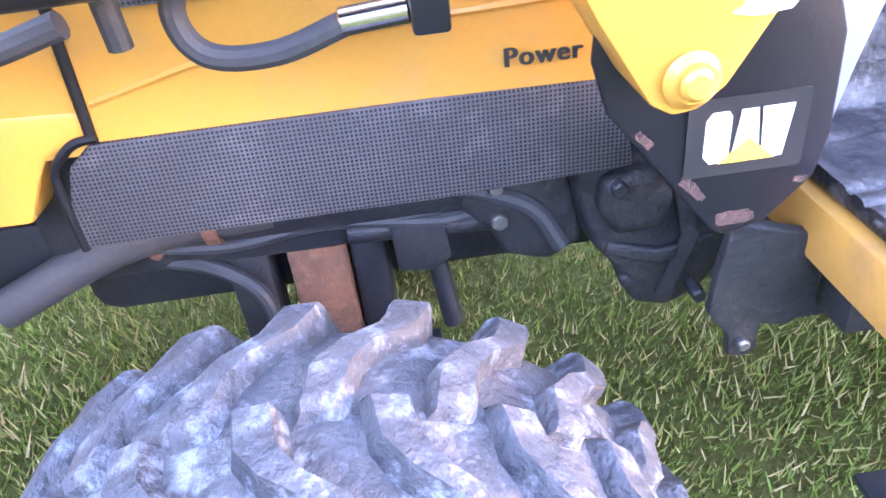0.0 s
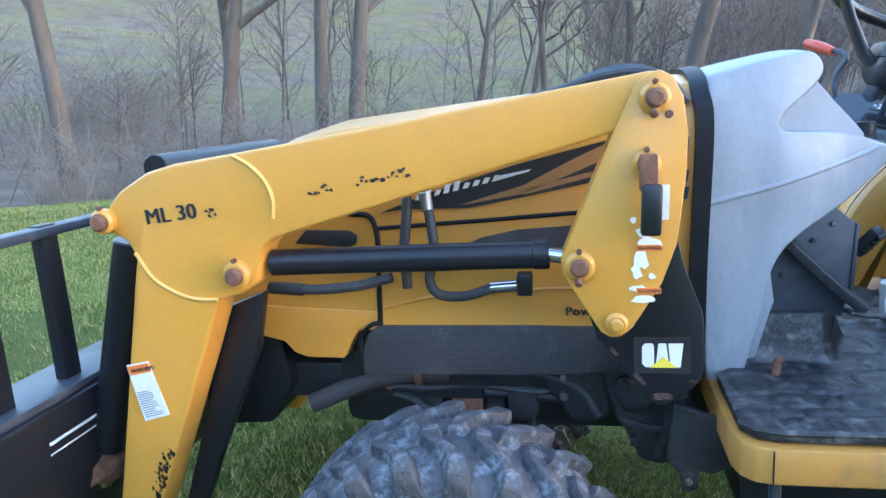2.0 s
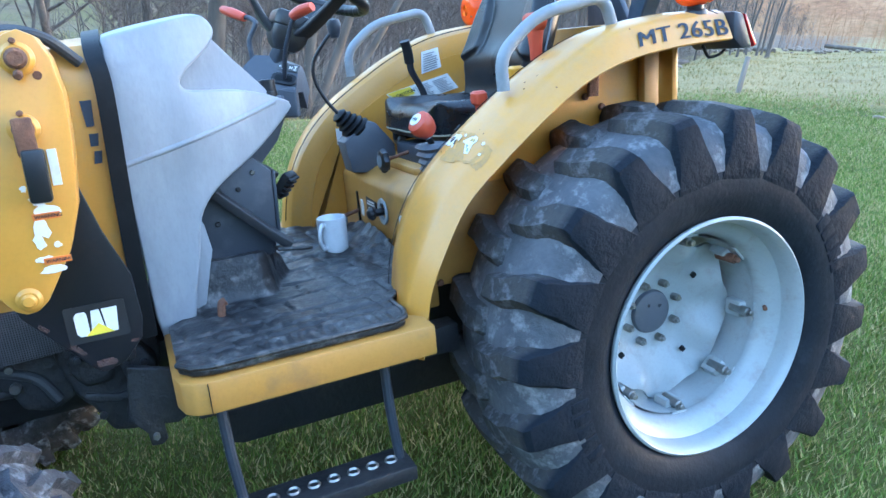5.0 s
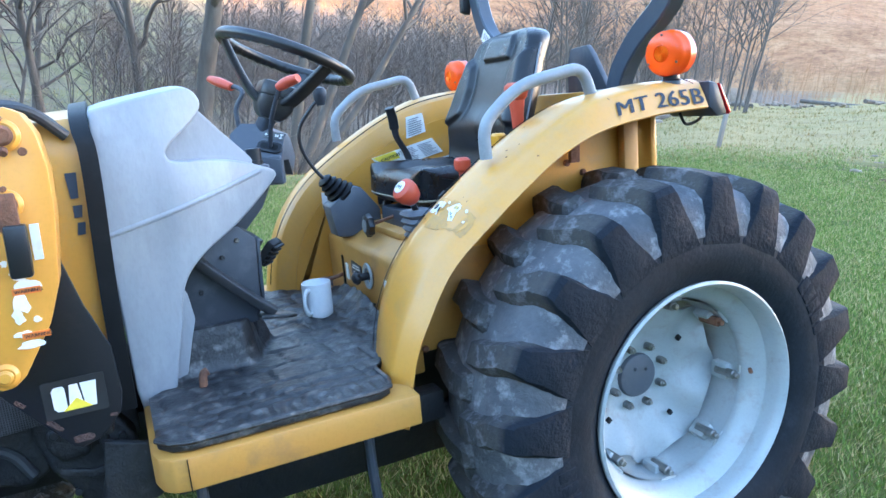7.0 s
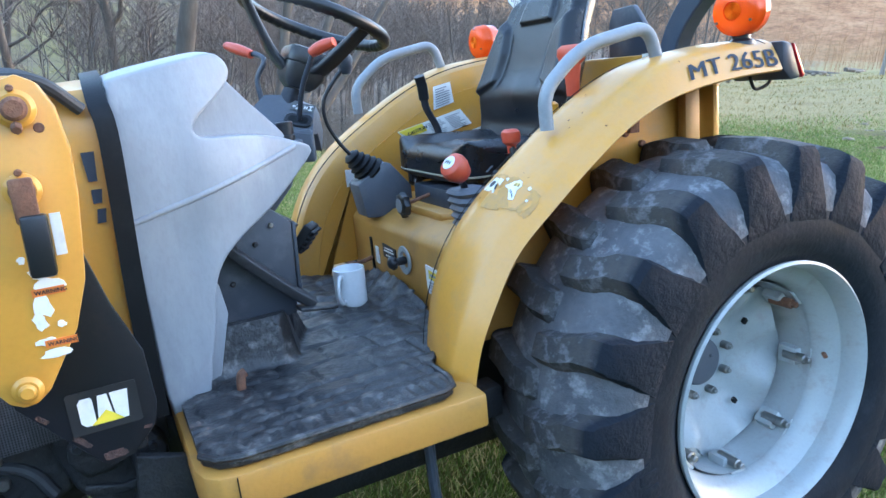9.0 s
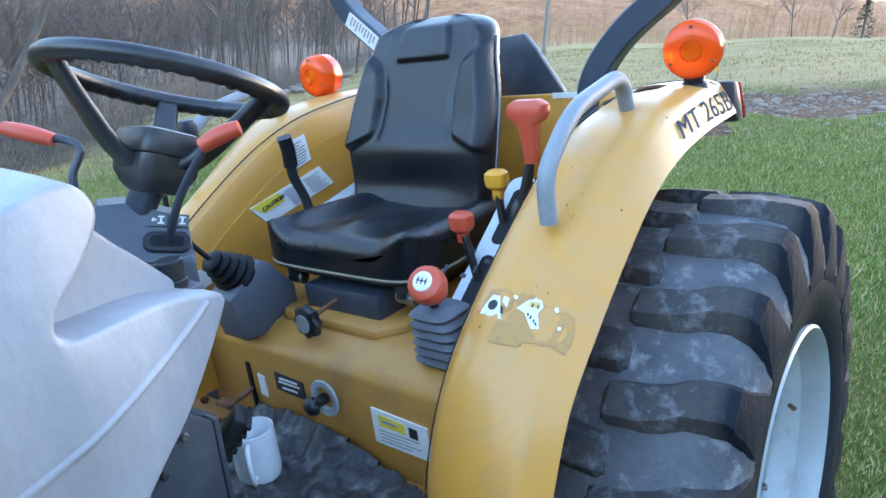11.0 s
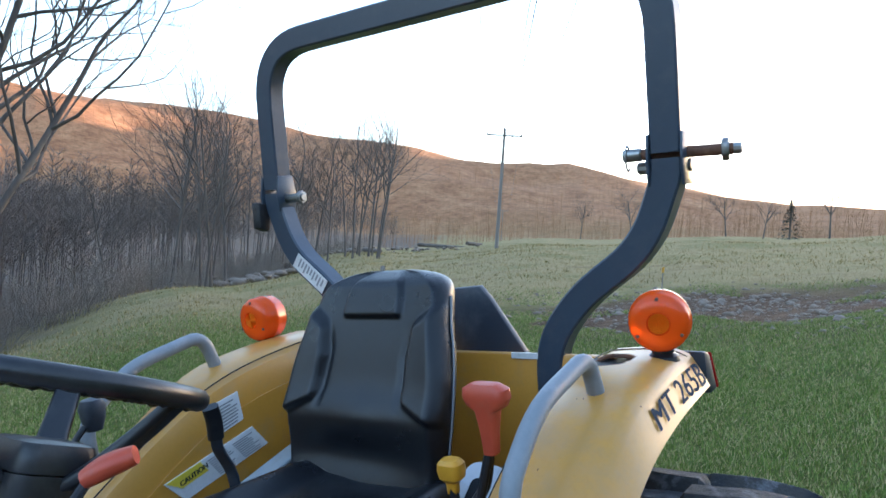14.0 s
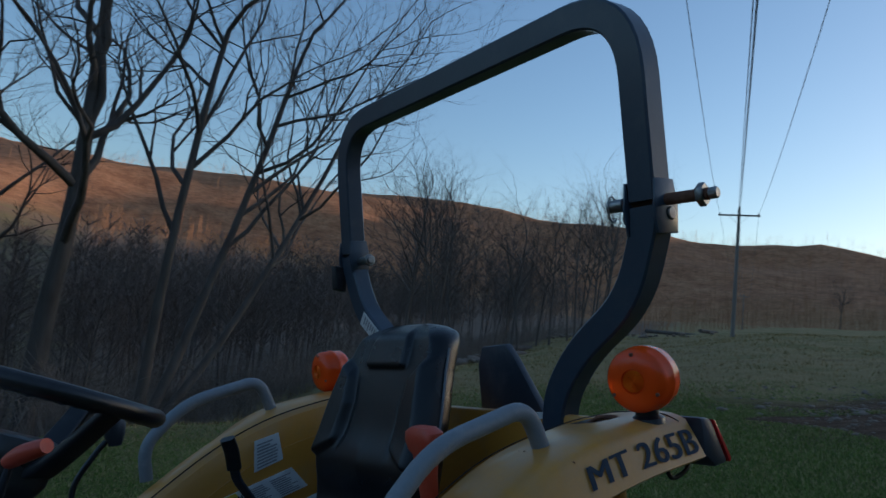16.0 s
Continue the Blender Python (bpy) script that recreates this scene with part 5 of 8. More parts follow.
def paper(name, corners, label, parent, mat=STICKER, t=0.0012):
    """A flat sticker from its corners, in order round it."""
    b = bmesh.new()
    p = [Vector(c) for c in corners]
    nrm = (p[1] - p[0]).cross(p[-1] - p[0]).normalized()
    a = [b.verts.new(q + nrm * t) for q in p]
    c = [b.verts.new(q - nrm * t) for q in p]
    b.faces.new(a)
    b.faces.new(c[::-1])
    for i in range(len(p)):
        j = (i + 1) % len(p)
        b.faces.new((a[i], c[i], c[j], a[j]))
    return part(name, b, mat, parent, label, 0)


def print_lines(corners, n, parent, mat=GREY_INK, lift=0.002, fill=0.5, margin=0.08, seed=1, cols=1):
    """Rows of bars standing for small print on a sticker of four corners (bottom left, bottom right, top right, top left)."""
    rnd = random.Random(seed)
    p = [Vector(c) for c in corners]
    nrm = (p[1] - p[0]).cross(p[3] - p[0]).normalized() * lift
    b = bmesh.new()

    def at(u, v):
        return (p[0] * (1 - u) + p[1] * u) * (1 - v) + (p[3] * (1 - u) + p[2] * u) * v + nrm
    for k in range(n):
        for c in range(cols):
            v0 = margin + (1 - 2 * margin) * k / n
            v1 = v0 + (1 - 2 * margin) / n * fill
            u0 = margin + (1 - margin) * c / cols
            u1 = u0 + (1 - 2 * margin) / cols * rnd.uniform(0.6, 0.95)
            b.faces.new([b.verts.new(at(*q)) for q in ((u0, v0), (u1, v0), (u1, v1), (u0, v1))])
    return part("small_print", b, mat, parent, "unreadable small print drawn as bars", 0)


yr = 0.341
cau = [(-0.375, yr, 1.208), (-0.157, yr, 1.252), (-0.195, yr, 1.302), (-0.418, yr, 1.256)]
cl = paper("caution_label", cau, "white caution label with a yellow heading", right_fender)
cl.location = Vector((-0.018, 0, 0)) - FAR_SHIFT
print_lines([(-0.30, yr - 0.002, 1.224), (-0.157, yr - 0.002, 1.252), (-0.195, yr - 0.002, 1.300), (-0.335, yr - 0.002, 1.273)], 9, cl, seed=3, cols=2)
paper("label_heading", [(-0.382, yr - 0.003, 1.236), (-0.318, yr - 0.003, 1.249), (-0.335, yr - 0.003, 1.272), (-0.415, yr - 0.003, 1.256)], "yellow heading", cl, YELLOW_INK)
part("caution_lettering", lettering("CAUTION", 0.011, Matrix.Translation((-0.385, yr - 0.005, 1.240)) @ Matrix.Rotation(radians(-14), 4, "Y") @ Matrix.Rotation(radians(90), 4, "X"), bold=0.0004), INK, cl, "black lettering reading CAUTION")
l2 = [(-0.287, yr, 1.308), (-0.215, yr, 1.325), (-0.222, yr, 1.388), (-0.282, yr, 1.378)]
ol = paper("notice_label", l2, "white notice label with small print", right_fender)
ol.location = Vector((-0.018, 0, 0)) - FAR_SHIFT
print_lines([(a, b - 0.002, c) for a, b, c in l2], 8, ol, seed=5)
l3 = [(-0.60, yr, 1.115), (-0.545, yr, 1.128), (-0.55, yr, 1.16), (-0.60, yr, 1.168)]
ol = paper("gear_label", l3, "small white shift-pattern label", right_fender)
ol.location = Vector((-0.018, 0, 0)) - FAR_SHIFT


def scrap(name, cx, cz, w, h, seed, y, label, parent, mat=STICKER, slope=0.0):
    """A torn piece of sticker on an upright face that looks to -y."""
    rnd = random.Random(seed)
    pts = []
    for k in range(11):
        a = 2 * math.pi * k / 11
        r = rnd.uniform(0.55, 1.1)
        pts.append((cx + w / 2 * r * math.cos(a), cz + h / 2 * r * math.sin(a)))
    return part(name, prism(pts, y - 0.001, y + 0.001, 0.0), mat, parent, label, 0)


def on_crest(b, x, z, y, tilt, turn=0):
    """Lays a flat piece on the left fender, whose skin faces forward and up there."""
    m = Matrix.Translation((x, y, z)) @ Matrix.Rotation(radians(turn), 4, "Z") @ Matrix.Rotation(radians(tilt), 4, "Y")
    d = Vector((0.70, 0, -0.714))
    for v in b.verts:
        lift = v.co.z
        p = m @ v.co
        q = left_skin.ray_cast(p - d * 0.3, d)[0]
        v.co = (q if q else p) - d * (0.0012 + 0.5 * lift)
    return b


def flat_scrap(w, h, seed, n=11, t=0.0012):
    rnd = random.Random(seed)
    return prism([(w / 2 * rnd.uniform(0.5, 1.1) * math.cos(2 * math.pi * k / n), h / 2 * rnd.uniform(0.5, 1.1) * math.sin(2 * math.pi * k / n)) for k in range(n)], -t, t, 0.0, None, 1, "z")


def ragged(w, h, seed, n=40, t=0.0005):
    """A patch with a frayed edge."""
    rnd = random.Random(seed)
    pts = []
    for k in range(n):
        a = 2 * math.pi * k / n
        q = 0.78 + 0.2 * noise.noise(Vector((math.cos(a) * 1.6, math.sin(a) * 1.6, seed))) + rnd.uniform(-0.07, 0.07)
        c, d = math.cos(a), math.sin(a)
        pts.append((w / 2 * q * math.copysign(abs(c) ** 0.6, c), h / 2 * q * math.copysign(abs(d) ** 0.6, d)))
    return prism(pts, -t, t, 0.0, None, 1, "z")


WORN = material("dull_worn_paint", (0.40, 0.225, 0.075), 0.72, second=(0.47, 0.25, 0.055), amount=0.9, scale=45, bump=0.1, dirt=(0.30, 0.18, 0.08), dirt_amount=0.6, dirt_scale=60)
for w, h, seed, x, y in ((0.10, 0.085, 3, -0.575, -0.480), (0.060, 0.05, 8, -0.545, -0.412), (0.07, 0.045, 11, -0.615, -0.445), (0.036, 0.026, 15, -0.530, -0.455), (0.028, 0.050, 17, -0.590, -0.520)):
    part("glue_stain", on_crest(ragged(h, w, seed), x, 1.19, y, -44), WORN, left_fender, "dull frayed stain left by an old sticker")


def torn(points, x, y, t=0.0012):
    return on_crest(prism(points, -t, t, 0.0, None, 1, "z"), x, 1.19, y, -44)


eye = part("torn_sticker", torn([(0.017, 0.010), (0.016, -0.003), (-0.004, -0.013), (-0.021, -0.021), (-0.017, 0.020), (-0.004, 0.018)], -0.558, -0.409), STICKER, left_fender, "torn white warning sticker on the fender")
part("sticker_mark", on_crest(prism(circle(0.0085, 14), -0.002, 0.002, 0.0, None, 1, "z"), -0.558, 1.19, -0.406, -44), INK, eye)
part("sticker_mark", on_crest(box((0, 0, 0), (0.012, 0.004, 0.004), 0.0), -0.566, 1.19, -0.424, -44, 30), INK, eye)
part("sticker_scrap", torn([(0.008, 0.004), (0.006, -0.005), (-0.009, -0.006), (-0.002, 0.003)], -0.545, -0.424), STICKER, left_fender)
strip = part("torn_sticker", torn([(0.014, 0.012), (0.018, -0.004), (0.008, -0.012), (-0.004, -0.008), (-0.028, -0.018), (-0.030, -0.006), (-0.008, 0.012), (-0.004, 0.026)], -0.548, -0.470), STICKER, left_fender, "torn white and yellow sticker on the fender")
part("sticker_band", torn([(0.012, 0.009), (0.013, -0.006), (0.003, -0.008), (0.002, 0.010)], -0.548, -0.470, 0.0016), material("faded_yellow_print", (0.62, 0.44, 0.13), 0.5, bump=0.0), strip, "faded yellow band")
for k, (u, v) in enumerate(((0.006, 0.004), (0.006, -0.004), (-0.010, 0.006), (-0.013, 0.0), (-0.018, -0.006), (-0.022, -0.010))):
    part("sticker_mark", on_crest(box((0, 0, 0), (0.006, 0.0025, 0.0045), 0.0), -0.548 + u * 0.7, 1.19 + u * 0.7, -0.470 + v, -44, 20 * (k % 3)), INK, strip)
for k, (x, y) in enumerate(((-0.535, -0.50), (-0.572, -0.512), (-0.530, -0.437), (-0.526, -0.467))):
    part("sticker_scrap", on_crest(flat_scrap(0.010, 0.008, 30 + k, 7), x, 1.19, y, -44), STICKER, left_fender)
# chips in the paint with rust in them
chips = random.Random(12)
for k in range(16):
    x, y = chips.uniform(-0.60, -0.10), chips.uniform(-0.53, -0.37)
    part("paint_chip", on_crest(flat_scrap(chips.uniform(0.002, 0.007), chips.uniform(0.0015, 0.003), 60 + k, 6, 0.0008), x, 1.75 + x, y, -44), RUST, left_fender)


# ---- seat
seat = holder("seat", tractor, "black vinyl operator seat with a moulded backrest")


def backrest():
    nu, nv = 88, 104
    front, rear = [], []
    for j in range(nv + 1):
        v = j / nv
        half = 0.214 * (0.93 + 0.07 * math.sin(math.pi * min(v / 0.75, 1.0)))
        if v > 0.52:
            half *= 1 - 0.18 * ((v - 0.52) / 0.48) ** 1.6
        if v > 0.86:
            half *= max(1 - ((v - 0.86) / 0.143) ** 3, 0.01) ** 0.36
        z = 1.18 + 0.423 * v
        fr, rr = [], []
        for i in range(nu + 1):
            u = -1 + 2 * i / nu
            au = abs(u)
            d = 0.0
            # side bolsters, head panel, lumbar swell
            inner = 0.52 + 0.12 * step(v, 0.62, 0.80)
            low, high = 0.42 - 0.20 * (au - 0.52), 0.71 + 0.24 * (au - 0.52)
            k = step(au, inner, inner + 0.09) * step(v, low, low + 0.05) * (1 - step(v, high, high + 0.05))
            d += 0.018 * k * k * (3 - 2 * k)
            k = (1 - step(au, 0.40, 0.46)) * step(v, 0.785, 0.815) * (1 - step(v, 0.96, 1.0))
            d += 0.014 * k * k * (3 - 2 * k)
            d -= 0.006 * math.exp(-((au - inner) / 0.05) ** 2) * step(v, 0.38, 0.46) * (1 - step(v, 0.66, 0.76))
            d += 0.022 * math.exp(-((v - 0.36) / 0.10) ** 2) * (1 - 0.5 * au)
            d -= 0.016 * math.exp(-((v - 0.16) / 0.08) ** 2) * (1 - au * au)
            edge = (1 - step(au, 0.88, 1.0) ** 2) * (1 - step(v, 0.93, 1.0) ** 2)
            x = -0.155 + 0.155 * v - 0.02 * math.sin(math.pi * v) - d - 0.035 * (edge - 0.0) + 0.03 * (au ** 3) * -0.4
            fr.append((x, 0.045 + u * half, z))
            rr.append((-0.155 + 0.155 * v - 0.02 * math.sin(math.pi * v) + 0.035 * edge, 0.045 + u * half, z))
        front.append(fr)
        rear.append(rr)
    b = loft(front)
    loft(rear, b)
    bmesh.ops.remove_doubles(b, verts=b.verts, dist=0.002)
    loft([[f[0] for f in front], [r[0] for r in rear]], b)
    loft([[f[-1] for f in front], [r[-1] for r in rear]], b)
    loft([front[-1], rear[-1]], b)
    loft([front[0], rear[0]], b)
    bmesh.ops.remove_doubles(b, verts=b.verts, dist=0.0012)
    return b


def cushion():
    nu, nv = 40, 40
    top = []
    for j in range(nv + 1):
        v = j / nv
        row = []
        for i in range(nu + 1):
            u = -1 + 2 * i / nu
            # square to rounded square
            n = 6.0
            k = (abs(u) ** n + abs(2 * v - 1) ** n) ** (1 / n)
            m = max(abs(u), abs(2 * v - 1))
            s = m / k if k > 1e-6 else 1.0
            uu, vv = u * s, (2 * v - 1) * s
            x = -0.290 + vv * 0.214
            y = 0.022 + uu * (0.212 - 0.012 * vv)
            z = 1.226 + 0.024 * step(vv, 0.1, -0.0) * 0 + 0.018 * (-vv * 0.5 + 0.2)
            z += 0.018 * step(abs(uu), 0.55, 0.8) * step(-vv, -0.85, -0.3)
            z -= 0.012 * math.exp(-((abs(uu) - 0.42) / 0.22) ** 2 - ((vv + 0.25) / 0.45) ** 2)
            z -= 0.012 * math.exp(-(uu / 0.4) ** 2 - ((vv - 0.5) / 0.3) ** 2)
            z += 0.010 * math.exp(-(uu / 0.12) ** 2 - ((vv + 0.5) / 0.25) ** 2)
            e = step(max(abs(uu), abs(vv)), 0.80, 1.0)
            z -= 0.038 * e ** 2.6
            row.append((x, y, z))
        top.append(row)
    b = loft(top)
    rim = [top[0][i] for i in range(nu)] + [top[j][nu] for j in range(nv)] + [top[nv][i] for i in range(nu, 0, -1)] + [top[j][0] for j in range(nv, 0, -1)]
    cx, cy = -0.290, 0.022

    def scaled(k, dz):
        return [(cx + (p[0] - cx) * k, cy + (p[1] - cy) * k, 1.180 + dz) for p in rim]
    loft([rim, scaled(1.012, 0.0), scaled(1.0, -0.018), scaled(0.94, -0.03)], b, True, True)
    bmesh.ops.remove_doubles(b, verts=b.verts, dist=0.0008)
    return b, scaled(1.006, -0.012)


BACK_FIT = Matrix.Translation((-0.025, -0.004, 0.01)) @ Matrix.Translation((0, 0.26, 0)) @ Matrix.Scale(0.955, 4, (0, 1, 0)) @ Matrix.Translation((0, -0.26, 0))
part("backrest", backrest(), VINYL, seat, "black vinyl backrest with raised side bolsters and a head panel", 70).matrix_basis = BACK_FIT
cb, edge = cushion()
part("cushion", cb, VINYL, seat, "black vinyl seat cushion with dished thigh panels", 70)
part("piping", sweep(edge, circle(0.0028, 5), closed=True), material("pale_piping", (0.3, 0.27, 0.2), 0.6), seat, "thin pale edge seam")
part("back_piping", sweep([(-0.155 + 0.155 * v - 0.02 * math.sin(math.pi * v), 0.045 - 0.214 * (0.93 + 0.07 * math.sin(math.pi * min(v / 0.75, 1.0))) * (1 - 0.18 * (max(v - 0.52, 0) / 0.48) ** 1.6), 1.18 + 0.435 * v) for v in [k / 20 for k in range(18)]], circle(0.003, 6)), material("grey_welt", (0.16, 0.17, 0.19), 0.5), seat, "grey stitched welt").matrix_basis = BACK_FIT
for s in (-1, 1):
    part("hinge_cover", sweep(curve([(-0.19, 0.03 + s * 0.09, 1.215), (-0.17, 0.03 + s * 0.05, 1.232), (-0.165, 0.03, 1.238)], 6), circle(0.009, 8)), VINYL, seat)
    part("seat_pivot", rod((-0.47, 0.01 + s * 0.135, 1.128), (-0.47, 0.01 + s * 0.18, 1.126), 0.014, 12), STEEL, seat, "greasy steel pivot")
    part("seat_rail", box((-0.31, 0.01 + s * 0.155, 1.143), (0.36, 0.02, 0.03), 0.004), DARK_IRON, seat)
part("suspension_box", box((-0.345, 0.005, 1.102), (0.32, 0.21, 0.062), 0.006), CHARCOAL, seat, "dark suspension box under the cushion")
part("spring_plate", box((-0.28, 0.015, 1.158), (0.37, 0.34, 0.012), 0.003), DARK_IRON, seat)
part("foam_edge", box((-0.475, -0.09, 1.158), (0.02, 0.06, 0.006), 0.002, Matrix.Rotation(radians(8), 4, "X")), material("tan_foam", (0.45, 0.33, 0.17), 0.8), seat, "torn tan foam edge")
wk = rod((-0.45, 0.005, 1.125), (-0.568, 0.025, 1.095), 0.005, 8)
part("adjuster_rod", wk, RUST, seat, "rusty adjuster rod")
aw = lathe([(0, -0.012), (0.022, -0.012), (0.030, -0.008), (0.032, 0.0), (0.030, 0.008), (0.02, 0.012), (0, 0.012)], 24, None, (-0.58, 0.019, 1.095), "x")
for v in aw.verts:
    lobe = 1 + 0.10 * math.cos(8 * math.atan2(v.co.z - 1.095, v.co.y - 0.019))
    v.co.y, v.co.z = 0.019 + (v.co.y - 0.019) * lobe, 1.095 + (v.co.z - 1.095) * lobe
part("adjuster_knob", aw, BLACK_PLASTIC, seat, "black lobed adjuster knob")
part("knob_face", rod((-0.592, 0.019, 1.095), (-0.5945, 0.019, 1.095), 0.019, 20), HANDLE_GREY, seat, "worn grey dial face")

# ---- levers beside the seat
rings = []
for k in range(13):
    t = k / 12
    w = 0.054 - 0.022 * t + (0.007 if k % 2 else 0.0)
    cx, cy, cz = -0.515 - 0.045 * t, -0.292 - 0.005 * t, 1.06 + 0.11 * t
    rings.append([(cx + p[0], cy + p[1], cz) for p in roundrect(w * 2.1, w * 2, w * 0.5, 3)])
part("shift_boot", loft(rings, None, True, True), GREY_PLASTIC, tractor, "dark grey ribbed shift boot", 50)
sh = holder("range_lever", tractor, "red ball-topped shift lever with a white pattern disc")
part("stem", tube([(-0.555, -0.29, 1.155), (-0.57, -0.298, 1.185)], 0.008), BLACK_PLASTIC, sh)
kn = part("knob", lathe([(0, -0.034), (0.012, -0.034), (0.022, -0.026), (0.030, -0.006), (0.031, 0.008), (0.028, 0.017), (0.020, 0.022), (0, 0.024)], 24, None, (0, 0, 0), "z"), RED_PLASTIC, sh, "red plastic knob")
kn.matrix_basis = Matrix.Translation((-0.590, -0.312, 1.218)) @ Matrix.Rotation(radians(-48), 4, "Y") @ Matrix.Rotation(radians(10), 4, "X")
disc = rod((0, 0, 0.0215), (0, 0, 0.0252), 0.0165, 24)
part("pattern_disc", disc, STICKER, kn, "white shift-pattern disc")
pm = box((0, 0, 0.0258), (0.0016, 0.018, 0.001), 0.0)
for a in (-0.006, 0.0, 0.006):
    box((0, a * 1.2, 0.0258), (0.011, 0.0014, 0.001), 0.0, None, pm)
part("pattern_bars", pm, INK, kn)
part("gear_console", prism([(-0.648, 1.143), (-0.565, 1.197), (-0.545, 1.19), (-0.49, 1.12), (-0.49, 1.05), (-0.60, 1.045), (-0.632, 1.05)], 0.156, 0.236, 0.005), GREY_PLASTIC, tractor, "dark grey gear lever console")
rings = []
for k in range(11):
    t = k / 10
    w = 0.044 - 0.028 * t + (0.006 if k % 2 else 0.0)
    c = Vector((-0.590, 0.197, 1.168)) * (1 - t) + Vector((-0.648, 0.197, 1.226)) * t
    d = Vector((-0.83, 0, 0.56))
    u, v = Vector((0, 1, 0)), Vector((0.76, 0, 0.65))
    rings.append([c + u * (w * math.cos(2 * math.pi * q / 16)) + v * (w * math.sin(2 * math.pi * q / 16)) for q in range(16)])
part("gear_boot", loft(rings, None, True, True), SEAL, tractor, "black ribbed rubber boot", 60)
brake = holder("parking_brake_lever", tractor, "dark curved parking brake lever")
part("stem", sweep(curve([(-0.33, 0.26, 1.20), (-0.345, 0.25, 1.26), (-0.385, 0.225, 1.32), (-0.395, 0.215, 1.35)], 6), roundrect(0.022, 0.009, 0.003)), CHARCOAL, brake)
part("grip", sweep(curve([(-0.395, 0.215, 1.35), (-0.402, 0.205, 1.385), (-0.412, 0.198, 1.415)], 5), roundrect(0.03, 0.02, 0.008)), BLACK_PLASTIC, brake)
part("side_rail", sweep([(-0.36, 0.25, 1.205), (-0.12, 0.275, 1.245)], roundrect(0.05, 0.012, 0.004)), RIM_PAINT, tractor, "pale steel rail beside the seat")
plate_m = Matrix.Translation((-0.345, -0.272, 1.190)) @ Matrix.Rotation(radians(-36), 4, "Y") @ Matrix.Rotation(radians(14), 4, "X")
qb = prism(roundrect(0.34, 0.078, 0.026, 5), -0.002, 0.002, 0.0, None, 1, "z")
bmesh.ops.transform(qb, matrix=plate_m, verts=qb.verts)
quad = part("lever_quadrant", qb, material("bare_bright_plate", (0.52, 0.54, 0.56), 0.35, 0.3, second=(0.42, 0.43, 0.44), scale=20, dirt=(0.22, 0.2, 0.18), dirt_amount=0.4, dirt_scale=25), tractor, "silver quadrant plate with slots and marks")
for x0, w, y0 in ((-0.078, 0.125, 0.008), (0.075, 0.13, 0.008)):
    sb = prism(roundrect(w, 0.026, 0.0125, 5), 0.002, 0.0032, 0.0, None, 1, "z")
    bmesh.ops.transform(sb, matrix=plate_m @ Matrix.Translation((x0, y0, 0)), verts=sb.verts)
    part("slot", sb, SEAL, quad)
for k in range(8):
    mk = box((-0.135 + k * 0.036, -0.021, 0.0025), (0.018, 0.004, 0.001) if k % 2 else (0.008, 0.010, 0.001), 0.0, plate_m)
    part("quadrant_marking", mk, INK, quad, "black mark drawn as a plain bar")
for k in range(3):
    part("quadrant_marking", box((-0.12 + k * 0.085, 0.030, 0.0025), (0.020, 0.006, 0.001), 0.0, plate_m), INK, quad, "black mark drawn as a plain bar")


def side_lever(name, base, top, knob, mat, label, kind):
    o = holder(name, tractor, label)
    part("stem", tube([base, tuple((a + c) / 2 for a, c in zip(base, top)), top], 0.008), BLACK_PLASTIC, o)
    if kind == "ball":
        b = loft([[(knob[0] + p[0] * k, knob[1] + p[1] * k, knob[2] + dz) for p in roundrect(0.036, 0.042, 0.012, 3)] for k, dz in ((0.45, -0.036), (0.5, -0.018), (0.95, -0.010), (1.05, 0.002), (1.0, 0.014), (0.7, 0.020))], None, True, True)
    else:
        b = loft([[(knob[0] + p[0] * k, knob[1] + p[1] * k * q, knob[2] + dz) for p in roundrect(0.034, 0.05, 0.012, 3)] for k, q, dz in ((0.75, 0.6, -0.095), (0.8, 0.7, -0.06), (0.95, 0.85, -0.025), (1.0, 1.35, -0.018), (1.05, 1.6, -0.004), (1.0, 1.6, 0.010), (0.7, 1.45, 0.018))], None, True, True)
    part("knob", bevelled(b, 0.003, 2, 40), mat, o, label.split(" with ")[-1])
    return o


side_lever("draft_lever", (-0.40, -0.262, 1.15), (-0.398, -0.24, 1.235), (-0.397, -0.237, 1.256), RED_PLASTIC, "black lever with a red plastic knob", "ball")
side_lever("pto_lever", (-0.30, -0.262, 1.19), (-0.293, -0.25, 1.28), (-0.292, -0.249, 1.308), YELLOW_PLASTIC, "black lever with a yellow plastic knob", "ball")
tl = side_lever("hitch_lever", (-0.30, -0.295, 1.24), (-0.275, -0.316, 1.346), (-0.272, -0.318, 1.434), RED_PLASTIC, "bent black lever with a large red T-shaped grip", "tee")
part("lower_stem", tube([(-0.31, -0.29, 1.19), (-0.30, -0.288, 1.25), (-0.28, -0.305, 1.29), (-0.275, -0.316, 1.346)], 0.009), BLACK_PLASTIC, tl)
part("wall_bolt", rod((0.084, -0.22, 1.28), (0.075, -0.22, 1.28), 0.011, 8), RUST, tractor)


